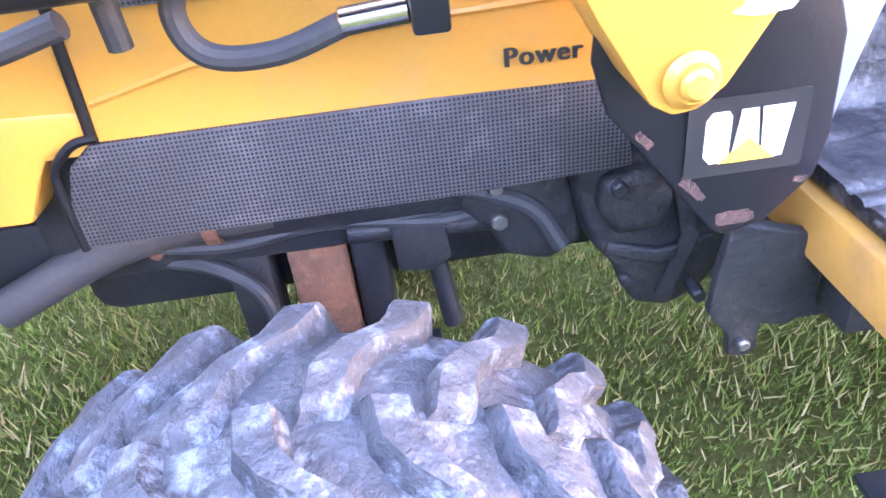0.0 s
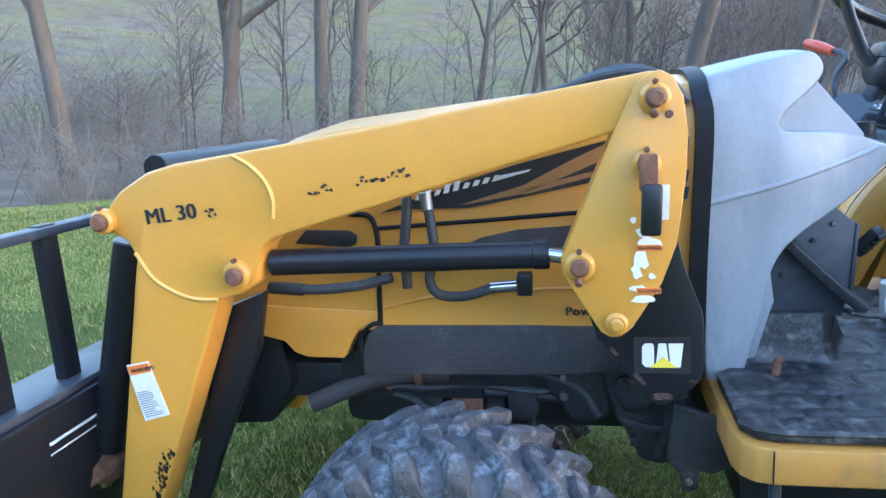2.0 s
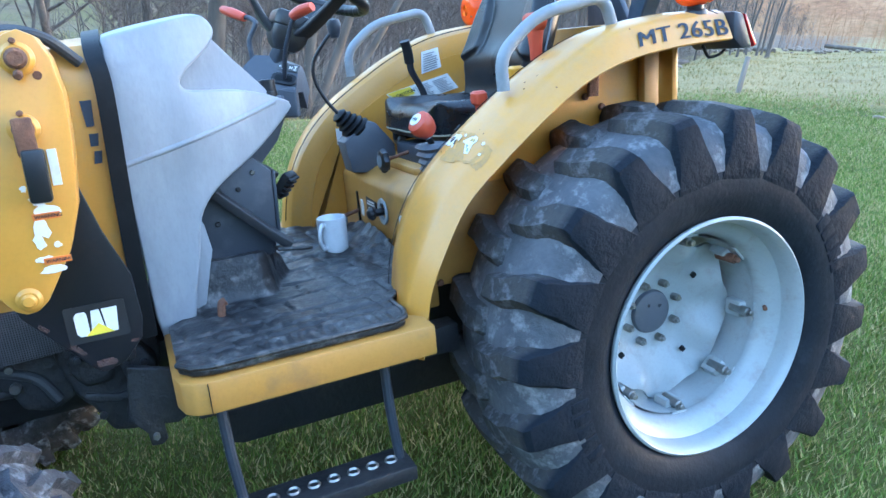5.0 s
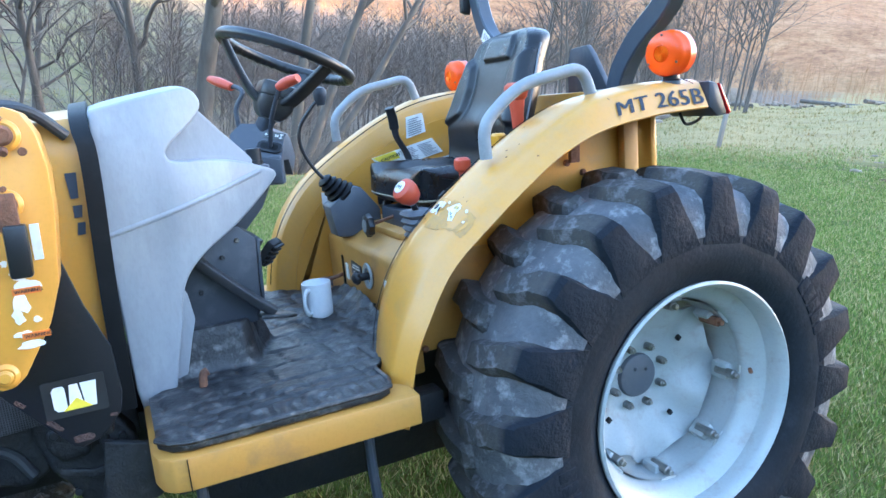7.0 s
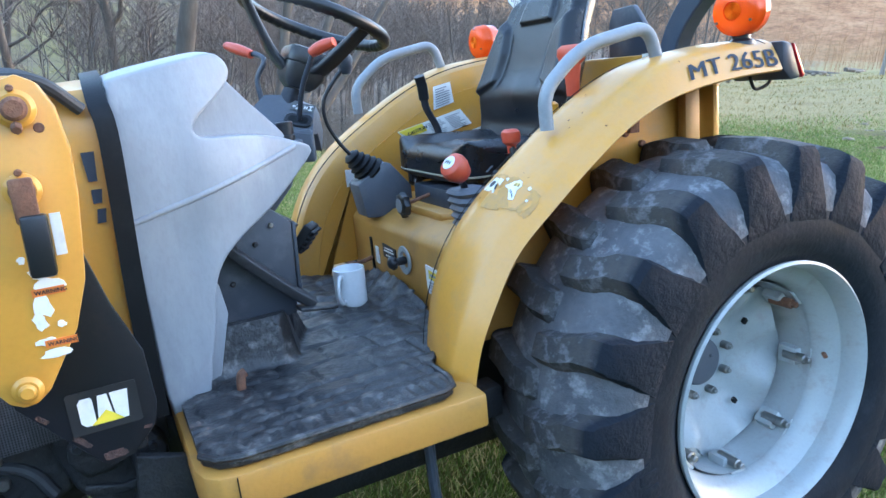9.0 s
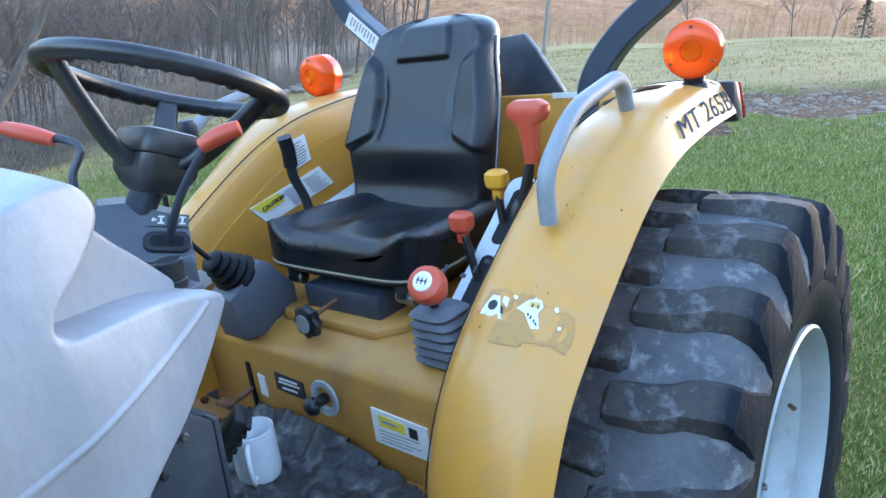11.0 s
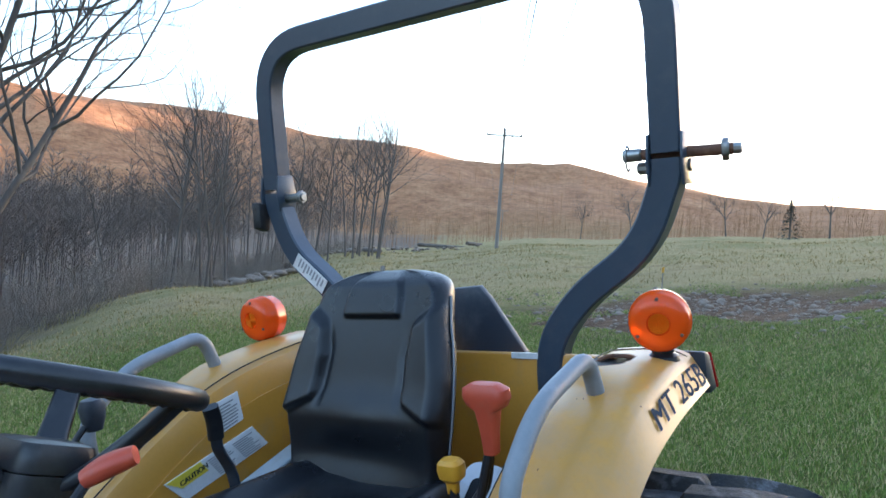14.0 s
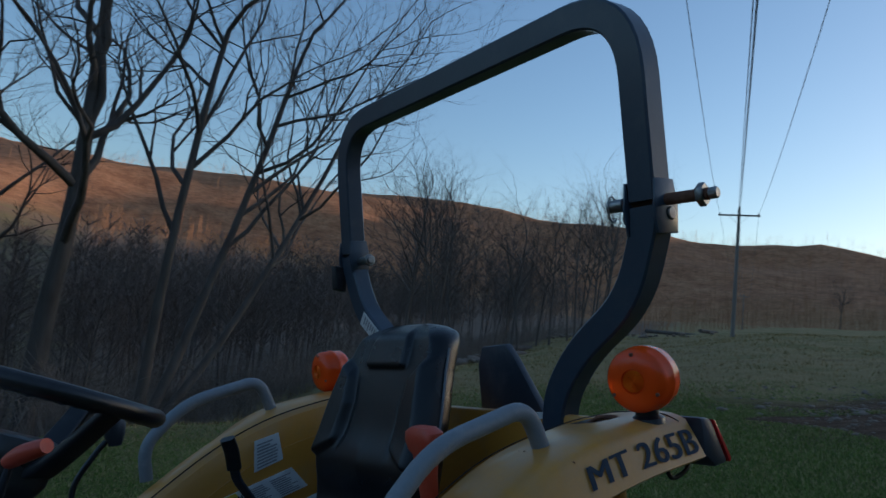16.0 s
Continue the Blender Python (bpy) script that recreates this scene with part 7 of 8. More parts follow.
# hoses, a bolt row and a rusty stay along the rail
part("rail_hose", tube([(-1.98, -0.235, 0.80), (-1.86, -0.245, 0.79), (-1.74, -0.242, 0.80), (-1.60, -0.245, 0.785), (-1.53, -0.25, 0.80)], 0.009), HOSE, tractor, "thin black hose along the frame")
part("rail_hose", tube([(-1.70, -0.235, 0.845), (-1.60, -0.25, 0.835), (-1.50, -0.262, 0.80), (-1.46, -0.27, 0.74)], 0.012), HOSE, tractor, "thin black hose along the frame")
for x, z in ((-1.90, 0.815), (-1.80, 0.818), (-1.66, 0.80), (-1.95, 0.79)):
    part("rail_bolt", rod((x, -0.228, z), (x, -0.243, z), 0.011, 6), RUST if x < -1.85 else STEEL, tractor)
part("rail_stay", box((-1.93, -0.236, 0.818), (0.16, 0.010, 0.022), 0.003), RUST, tractor, "rusty flat stay")
part("rail_bracket", rough_plate([(-1.665, 0.80), (-1.60, 0.80), (-1.595, 0.73), (-1.62, 0.715), (-1.66, 0.72)], -0.25, -0.22, 9.0, 0.004, 0.004), DARK_IRON, tractor, "", 40)
part("steering_cylinder", rod((-1.98, -0.27, 0.60), (-1.62, -0.27, 0.61), 0.02, 14), BLACK_PAINT, tractor, "black steering cylinder by the axle")
part("belly_bolt", rod((-1.534, -0.25, 0.787), (-1.534, -0.278, 0.787), 0.012, 6), STEEL, tractor, "dull steel bolt")
part("belly_bolt", rod((-1.536, -0.25, 0.83), (-1.536, -0.274, 0.83), 0.010, 6), STEEL, tractor, "dull steel bolt")
part("underbody", box((-1.5, 0, 0.72), (1.2, 0.34, 0.14), 0.04), DARK_IRON, tractor)
part("front_guard", prism([(-2.30, 1.08), (-2.235, 1.04), (-2.20, 0.92), (-2.185, 0.80), (-2.25, 0.70), (-2.42, 0.69), (-2.42, 1.08)], -0.27, 0.27, 0.01), BLACK_PAINT, tractor, "black front guard")
part("clutch_bolt", tube([(-1.112, -0.335, 0.865), (-1.108, -0.335, 0.895), (-1.098, -0.335, 0.901)], 0.009), RUST, tractor, "rusty bolt standing on the footplate")

# ---- carrier frame on the loader's front
carrier = holder("carrier_frame", tractor, "dark steel carrier frame of rails, uprights and a panel")
XC = -2.665
part("top_rail", box((XC, 0, 1.225), (0.05, 1.7, 0.022), 0.004), CHARCOAL, carrier, "dark top rail")
for y in (-0.80, -0.62, -0.42, 0.0, 0.42, 0.62, 0.80):
    part("upright", box((XC - 0.005, y, 1.06), (0.03, 0.05, 0.36), 0.003), BLACK_PAINT, carrier)
part("lower_rail", box((XC - 0.03, 0, 0.872), (0.16, 1.7, 0.02), 0.004), CHARCOAL, carrier, "dark lower rail")
part("panel", prism([(-2.60, 0.862), (-2.76, 0.862), (-2.80, 0.70), (-2.76, 0.45), (-2.70, 0.45), (-2.62, 0.65)], -0.85, 0.85, 0.01), BLACK_PAINT, carrier, "dark curved steel panel")
# white strips drawn in place of reflections on the lower frame's edges
part("edge_glint", box((-2.606, -0.50, 0.79), (0.006, 0.16, 0.006), 0.001), STICKER, carrier, "pale strip standing for the reflection along a dark edge")
part("edge_glint", box((-2.612, -0.50, 0.765), (0.006, 0.16, 0.006), 0.001), STICKER, carrier, "pale strip standing for the reflection along a dark edge")


# ---------------------------------------------------------------- loose things on the machine
mat_thing = thing("floor_mat", "worn black rubber floor mat, dusty, with raised panels", "floor mat")
outline = [(-1.222, -0.33), (-1.222, -0.545), (-1.20, -0.575), (-1.165, -0.588), (-0.80, -0.588), (-0.775, -0.575), (-0.765, -0.54), (-0.768, -0.47), (-0.72, -0.40), (-0.665, -0.33), (-0.64, -0.25), (-0.628, -0.10), (-0.62, 0.16), (-0.66, 0.24), (-0.76, 0.40), (-0.92, 0.43), (-0.98, 0.30), (-1.04, 0.1), (-1.10, -0.02), (-1.14, -0.24)]
RISER = [(-1.30, -0.262), (-1.11, -0.266), (-1.00, -0.268), (-0.965, -0.245), (-0.945, -0.17), (-0.905, -0.10), (-0.93, 0.10), (-1.30, 0.10)]
part("sheet", prism(outline, 0.8455, 0.861, 0.005, None, 3, "z"), MAT_RUBBER, mat_thing, "black rubber underside")
part("rim", sweep([(x, y, 0.865) for x, y in outline[1:8]], circle(0.0065, 8)), MAT_RUBBER, mat_thing, "thick rounded rim")


def within(x, y, poly):
    c = False
    for (x0, y0), (x1, y1) in zip(poly, poly[1:] + poly[:1]):
        if (y0 > y) != (y1 > y) and x < (x1 - x0) * (y - y0) / (y1 - y0) + x0:
            c = not c
    return c


def inside_by(x, y, poly):
    """How far a point lies inside an outline; 0 outside."""
    if not within(x, y, poly):
        return 0.0
    best = 9.0
    for (x0, y0), (x1, y1) in zip(poly, poly[1:] + poly[:1]):
        dx, dy = x1 - x0, y1 - y0
        t = min(max(((x - x0) * dx + (y - y0) * dy) / (dx * dx + dy * dy), 0), 1)
        best = min(best, math.hypot(x - x0 - t * dx, y - y0 - t * dy))
    return best


def pads(x, y, w, h, slide, groove):
    """1 on a raised pad with rounded corners, 0 in the grooves between pads."""
    row = math.floor(y / h)
    u, v = ((x / w + slide * row) % 1.0 - 0.5) * w, (y / h % 1.0 - 0.5) * h
    r = 0.010
    qx, qy = max(abs(u) - w / 2 + groove + r, 0), max(abs(v) - h / 2 + groove + r, 0)
    return 1 - step(math.hypot(qx, qy), r - 0.003, r)


def mat_height(x, y):
    """Raised pads, ribs along the edge, the riser against the pedal panel and rumples in old rubber."""
    v = Vector((x, y, 0))
    wx = x + 0.010 * noise.noise(v * 7) + 0.15 * (y + 0.4)
    wy = y + 0.010 * noise.noise(v * 7 + Vector((5, 0, 0))) - 0.06 * x
    if y < -0.535:
        z = 0.0035 * step(math.sin(x * 2 * math.pi / 0.022), -0.2, 0.3)
    elif y < -0.455:
        z = 0.004 * pads(wx, wy + 0.455, 0.062, 0.036, 0.37, 0.0028)
    else:
        z = 0.0048 * pads(wx, wy + 0.455, 0.115, 0.098, 0.42, 0.0035)
    far = step(x, -0.93, -0.72) * step(y, -0.40, -0.1)
    z *= 1 - 0.5 * far
    z += (0.003 + 0.011 * far) * max(noise.fractal(v * 11, 1.0, 2.0, 4), -0.4)
    z += (0.001 + 0.012 * far) * abs(noise.noise(v * 17 + Vector((0, 0, 4)))) ** 0.7
    z += 0.035 * step(x, -0.69, -0.625) ** 1.5 * step(y, -0.25, -0.05)
    r = step(inside_by(x, y, RISER), 0.0, 0.022)
    tall = 0.105 - 0.075 * step(x, -0.985, -0.90)
    return 0.8635 + z * (1 - 0.8 * r) + tall * r * r * (3 - 2 * r)


top, here, st = bmesh.new(), {}, 0.0058
for i in range(106):
    for j in range(178):
        x, y = -1.228 + i * st, -0.594 + j * st
        if not within(x + st / 2, y + st / 2, outline):
            continue
        q = []
        for a, c in ((0, 0), (1, 0), (1, 1), (0, 1)):
            k = (i + a, j + c)
            if k not in here:
                here[k] = top.verts.new((x + a * st, y + c * st, mat_height(x + a * st, y + c * st)))
            q.append(here[k])
        top.faces.new(q)
part("embossed_top", thick(top, 0.006), MAT_RUBBER, mat_thing, "dusty embossed black rubber, rumpled and worn", 60)

mug = thing("mug", "plain white ceramic mug standing on the floor mat", "mug", LEAN @ pose(-0.755, 0.012, 0.867, 0, 0, 0))
part("cup", lathe([(0.0, 0.003), (0.034, 0.003), (0.037, 0.0), (0.0395, 0.004), (0.0405, 0.02), (0.041, 0.09), (0.0405, 0.0955), (0.0388, 0.0965), (0.0372, 0.095), (0.0368, 0.02), (0.034, 0.008), (0.0, 0.007)], 48, None, (0, 0, 0), "z"), WHITE_CERAMIC, mug, "white glazed cup", 50)
part("handle", sweep(curve([(-0.028, -0.027, 0.082), (-0.040, -0.042, 0.083), (-0.049, -0.055, 0.066), (-0.048, -0.054, 0.038), (-0.038, -0.041, 0.020), (-0.028, -0.028, 0.018)], 8), [(x * 0.9, y * 1.3) for x, y in circle(0.0055, 10)]), WHITE_CERAMIC, mug, "white looped handle", 60)


# ---------------------------------------------------------------- trees, poles and far things
def bark(name, colour, second):
    return material(name, colour, 0.9, second=second, amount=0.9, scale=3, fine=40, bump=0.6, bump_scale=25, spec=0.1, stretch=(1, 1, 0.25))


BARK = bark("grey_bark", (0.165, 0.14, 0.12), (0.09, 0.075, 0.064))
TWIG = bark("brown_twigs", (0.16, 0.13, 0.11), (0.10, 0.078, 0.064))
FAR_TWIG = bark("far_brown_woods", (0.18, 0.147, 0.127), (0.115, 0.092, 0.077))
POLE_WOOD = material("weathered_pole_wood", (0.24, 0.21, 0.18), 0.85, second=(0.16, 0.13, 0.11), scale=2, bump=0.4, bump_scale=20, stretch=(1, 1, 0.1))
STONE = material("pale_field_stone", (0.23, 0.18, 0.135), 0.85, second=(0.105, 0.078, 0.058), scale=3, bump=0.5, bump_scale=15)
WIRE = material("dark_wire", (0.05, 0.05, 0.055), 0.5, bump=0)
STRAW = material("dead_brush", (0.23, 0.19, 0.152), 0.9, second=(0.15, 0.117, 0.09), scale=1.5, bump=0)


class Sticks:
    """Collects tapered sticks into one mesh."""

    def __init__(self):
        self.v, self.f = [], []

    def add(self, pts, radii, sides):
        base = len(self.v)
        n = len(pts)
        for i, (p, r) in enumerate(zip(pts, radii)):
            d = (pts[min(i + 1, n - 1)] - pts[max(i - 1, 0)]).normalized()
            u = d.cross(Vector((0.3, 0.9, 0.1))).normalized()
            w = d.cross(u)
            for k in range(sides):
                a = 2 * math.pi * k / sides
                self.v.append(p + (u * math.cos(a) + w * math.sin(a)) * r)
        for i in range(n - 1):
            for k in range(sides):
                q = (k + 1) % sides
                self.f.append((base + i * sides + k, base + i * sides + q, base + (i + 1) * sides + q, base + (i + 1) * sides + k))

    def mesh(self, name, mat):
        me = bpy.data.meshes.new(name)
        me.from_pydata([tuple(p) for p in self.v], [], self.f)
        me.polygons.foreach_set("use_smooth", [True] * len(me.polygons))
        me.materials.append(mat)
        return me


def grow(rnd, trunk, crown, start, way, length, radius, level, top):
    """One limb and what it carries; the thick limbs go to the trunk, the thin ones to the crown."""
    n = (9, 7, 5, 4, 3)[level]
    pts, p, d = [start.copy()], start.copy(), way.normalized()
    for i in range(n):
        wob = (0.028, 0.22, 0.28, 0.35, 0.4)[level]
        d = (d + Vector((rnd.gauss(0, wob), rnd.gauss(0, wob), rnd.gauss(0, wob * 0.6) + (0.04, 0.10, 0.07, 0.05, 0.03)[level]))).normalized()
        p = p + d * (length / n)
        pts.append(p.copy())
    end = 0.45 if level == 0 else 0.25
    radii = [radius * (1 - (1 - end) * i / n) for i in range(n + 1)]
    if level == 0:
        radii[0] *= 1.35
    (trunk if level < 2 else crown).add(pts, radii, (9, 6, 4, 3, 3)[level])
    if level == top:
        return
    kids = (9, 6, 5, 4)[level]
    for k in range(kids):
        t = rnd.uniform(0.46 if level == 0 else 0.25, 1.0) if k else 1.0
        i = min(int(t * n), n - 1)
        q = pts[i].lerp(pts[i + 1], t * n - i)
        dd = (pts[i + 1] - pts[i]).normalized()
        side = dd.cross(Vector((rnd.gauss(0, 1), rnd.gauss(0, 1), rnd.gauss(0, 1)))).normalized()
        spread = rnd.uniform(0.45, 0.95) if k else rnd.uniform(0.1, 0.3)
        nd = (dd * math.cos(spread) + side * math.sin(spread)).normalized()
        if nd.z < -0.15:
            nd.z = abs(nd.z) * 0.5
        grow(rnd, trunk, crown, q, nd, length * rnd.uniform(0.42, 0.66) * (1.15 - 0.35 * t if level == 0 else 1), radii[i] * (0.62 if k else 0.85), level + 1, top)


def tree_kind(seed, height_, radius, lean=(0, 0), top=4):
    rnd = random.Random(seed)
    trunk, crown = Sticks(), Sticks()
    grow(rnd, trunk, crown, Vector((0, 0, -0.6)), Vector((lean[0], lean[1], 1)), height_ * 0.62, radius, 0, top)
    return trunk.mesh("trunk", BARK), crown.mesh("crown", TWIG)


def tree(kind, x, y, turn, size, label, group=""):
    o = new("tree")
    o.matrix_basis = Matrix.Translation((x, y, rough_height(x, y))) @ Matrix.Rotation(turn, 4, "Z") @ Matrix.Diagonal((size, size, size, 1))
    tagged(o, label, "tree", group)
    for name, me in zip(("trunk", "crown"), kind):
        q = new(name, me)
        q.parent = o
    return o


def place(a, d):
    return d * math.sin(radians(a)), d * math.cos(radians(a))


BIG = [tree_kind(3, 19, 0.285), tree_kind(8, 20, 0.26, (0.05, 0.02)), tree_kind(21, 18, 0.235, (0.22, 0.05))]
SLIM = [tree_kind(31, 14, 0.085, (0.03, 0.02), 3), tree_kind(35, 15, 0.10, (-0.04, 0.03), 3), tree_kind(44, 13, 0.075, (0.1, 0.0), 3), tree_kind(52, 14, 0.09, (0, 0.05), 3)]
for a, d, k, turn, size in ((-33.5, 22, 0, 0.4, 0.95), (-31.6, 25, 1, 2.0, 0.95), (-26.1, 21, 1, 4.1, 0.95), (-23.5, 20, 0, 1.2, 0.95), (-10.6, 38, 1, 0.6, 0.9), (-5.9, 42, 0, 0.6, 0.8), (3.5, 18.6, 0, 5.0, 1.0), (1.0, 26, 1, 2.2, 0.8), (-5.5, 23, 2, 3.3, 0.7), (-45, 22, 0, 3.0, 1.0)):
    x, y = place(a, d)
    tree(BIG[k], x, y, turn, size, "tall bare tree with a thick grey trunk beyond the lawn", "trees beyond the lawn")
# one tree that parts into three leaning stems above its foot
stems, fork = random.Random(19), (Sticks(), Sticks())
for lean, long, thick_ in (((0.06, 0.0), 11.5, 0.16), ((0.34, 0.03), 11.5, 0.15), ((0.72, 0.05), 10.5, 0.125)):
    grow(stems, *fork, Vector((0.12 * lean[0], 0, -0.6)), Vector((*lean, 1)), long, thick_, 0, 4)
x, y = place(11.2, 18.7)
tree((fork[0].mesh("trunk", BARK), fork[1].mesh("crown", TWIG)), x, y, 0.0, 1.0, "bare tree parting into three leaning stems beyond the lawn", "trees beyond the lawn")
rnd = random.Random(77)
for k in range(34):
    t = rnd.uniform(0.0, 1.0) ** 0.9
    x, y = 5 + 62 * t, 18 + 41.5 * t
    off = rnd.uniform(1.5, 11)
    x, y = x - 0.56 * off, y + 0.83 * off
    tree(SLIM[k % 4], x, y, rnd.uniform(0, 6.28), rnd.uniform(0.6, 0.9) * (1.0 if x > 0.65 * y else 0.62), "slender bare tree at the edge of the wood", "trees along the wood")
for k in range(20):
    x, y = place(rnd.uniform(41.5, 49.5), rnd.uniform(46, 58)) if k < 12 else place(rnd.uniform(29, 37), rnd.uniform(36, 48))
    tree(SLIM[k % 4], x, y, rnd.uniform(0, 6.28), rnd.uniform(0.88, 1.08), "slender bare tree at the edge of the wood", "trees along the wood")
for k in range(9):
    x, y = place(rnd.uniform(-40, 6), rnd.uniform(30, 48))
    tree(SLIM[k % 4], x, y, rnd.uniform(0, 6.28), rnd.uniform(0.7, 1.0), "slender bare tree by the creek", "trees by the creek")
for k in range(24):
    x, y = place(rnd.uniform(-42, 14), rnd.uniform(17.5, 32))
    tree(SLIM[k % 4], x, y, rnd.uniform(0, 6.28), rnd.uniform(0.28, 0.5), "thin bare sapling in the brush", "saplings in the brush")
for a, d, s in ((79.6, 150, 0.55), (84, 160, 0.8), (70, 210, 0.9), (77, 190, 0.8), (66, 230, 0.8), (88, 140, 0.8)):
    x, y = place(a, d)
    tree(BIG[1], x, y, a, s, "far bare tree at the end of the field", "far trees")


def simple_tree(rnd, h, n):
    s = Sticks()
    lean = Vector((rnd.gauss(0, 0.06), rnd.gauss(0, 0.06), 1))
    top = lean * h
    s.add([Vector((0, 0, -0.5)), top * 0.5, top], [h * 0.0052, h * 0.0038, h * 0.0012], 3)
    for k in range(n):
        t = rnd.uniform(0.3, 0.95)
        a = rnd.uniform(0, 6.28)
        l = h * rnd.uniform(0.14, 0.3) * (1.15 - t)
        p = top * t
        q = p + Vector((math.cos(a), math.sin(a), rnd.uniform(0.5, 1.3))) * l
        s.add([p, q], [h * 0.0026, h * 0.001], 3)
        for j in range(2):
            b = a + rnd.uniform(-0.9, 0.9)
            m = p.lerp(q, rnd.uniform(0.4, 0.9))
            s.add([m, m + Vector((math.cos(b), math.sin(b), rnd.uniform(0.4, 1.2))) * l * 0.55], [h * 0.0018, h * 0.0008], 3)
    return np.array([tuple(p) for p in s.v]), np.array(s.f)


def scatter(name, kinds, spots, mat, label, category):
    """One mesh of many copies: spots are (x, y, z, turn, size, kind)."""
    vs, fs, n = [], [], 0
    for x, y, z, turn, size, k in spots:
        v, f = kinds[k]
        c, s = math.cos(turn), math.sin(turn)
        w = v @ np.array(((c, s, 0), (-s, c, 0), (0, 0, 1))) * size + (x, y, z)
        vs.append(w)
        fs.append(f + n)
        n += len(v)
    v, f = np.concatenate(vs), np.concatenate(fs)
    me = bpy.data.meshes.new(name)
    me.vertices.add(len(v))
    me.vertices.foreach_set("co", v.ravel())
    me.loops.add(f.size)
    me.loops.foreach_set("vertex_index", f.ravel().astype(np.int32))
    me.polygons.add(len(f))
    me.polygons.foreach_set("loop_start", np.arange(0, f.size, f.shape[1], dtype=np.int32))
    me.update(calc_edges=True)
    me.materials.append(mat)
    return tagged(new(name, me), label, category, "", "stuff")


rnd = random.Random(5)
kinds = [simple_tree(rnd, 12, 26) for _ in range(6)]
spots = []
while len(spots) < 860:
    a, d = rnd.uniform(-48, 62), 24 + 200 * rnd.random() ** 1.4
    x, y = place(a, d)
    w = wood_side(x, y)
    if w < 4 or (a < -4 and rnd.random() < 0.94) or (a < 8 and rnd.random() < 0.6):
        continue
    g = rough_height(x, y)
    tall = 1.15 if a > 36 else min(1.15, max((1.6 + d * 0.105 - g) / 12, 0.32))
    spots.append((x, y, g, rnd.uniform(0, 6.28), tall * rnd.uniform(0.6, 1.0), rnd.randrange(6)))
scatter("woods", kinds, spots, FAR_TWIG, "dense bare brown woods in the valley", "woods")
kinds = [simple_tree(rnd, 12, 5) for _ in range(4)]
spots = []
while len(spots) < 5200:
    a, d = rnd.uniform(8, 92) if rnd.random() < 0.85 else rnd.uniform(-45, 8), 280 + 1250 * rnd.random()
    x, y = place(a, d)
    if a < 8 and d < 420 and rnd.random() < 0.7:
        continue
    spots.append((x, y, rough_height(x, y) - 1, rnd.uniform(0, 6.28), rnd.uniform(0.9, 1.9), rnd.randrange(4)))
for k in range(900):
    a, d = rnd.uniform(50, 93), rnd.uniform(190, 340)
    x, y = place(a, d)
    spots.append((x, y, rough_height(x, y) - 0.5, rnd.uniform(0, 6.28), rnd.uniform(0.3, 0.75), rnd.randrange(4)))
# these twigs are tinted brighter and warmer, as if sunlit, than the valley woods
scatter("hill_woods", kinds, spots, bark("sun_tinted_hill_twigs", (0.36, 0.20, 0.105), (0.24, 0.13, 0.07)), "bare woods covering the far hills, sunset orange put in their colour", "woods")

# brush at the lawn's edge and along the wood
kinds = []
for _ in range(6):
    s = Sticks()
    for k in range(16):
        a, l = rnd.uniform(0, 6.28), rnd.uniform(0.6, 1.5)
        p = Vector((rnd.gauss(0, 0.25), rnd.gauss(0, 0.25), -0.1))
        m = p + Vector((math.cos(a) * 0.25 * l, math.sin(a) * 0.25 * l, l * 0.55))
        q = m + Vector((math.cos(a) * 0.35 * l + rnd.gauss(0, 0.1), math.sin(a) * 0.35 * l + rnd.gauss(0, 0.1), l * rnd.uniform(0.1, 0.45)))
        s.add([p, m, q], [0.007, 0.005, 0.0025], 3)
        for j in range(2):
            s.add([m.lerp(q, 0.3 * j), m.lerp(q, 0.3 * j) + Vector((rnd.gauss(0, 0.2), rnd.gauss(0, 0.2), rnd.uniform(0.05, 0.3)))], [0.004, 0.002], 3)
    kinds.append((np.array([tuple(p) for p in s.v]), np.array(s.f)))
spots = []
while len(spots) < 1350:
    if rnd.random() < 0.15:
        a, d = rnd.uniform(-48, 12), rnd.uniform(16, 34) if rnd.random() < 0.5 else rnd.uniform(15.5, 20)
    else:
        a, d = rnd.uniform(5, 60), rnd.uniform(18, 110)
    x, y = place(a, d)
    if a >= 8 and (wood_side(x, y) < 0.5 or wood_side(x, y) > 14):
        continue
    spots.append((x, y, rough_height(x, y), rnd.uniform(0, 6.28), (rnd.uniform(0.3, 0.75) if a < 6 else rnd.uniform(0.6, 1.3)) if rnd.random() < 0.85 else rnd.uniform(1.4, 2.4), rnd.randrange(6)))
for k in range(26):
    x, y = place(rnd.uniform(-46, -34.5), rnd.uniform(32, 46))
    spots.append((x, y, rough_height(x, y), rnd.uniform(0, 6.28), rnd.uniform(2.5, 4.0), rnd.randrange(6)))
scatter("brush", kinds, spots, STRAW, "tangled dead brush beyond the lawn", "brush")


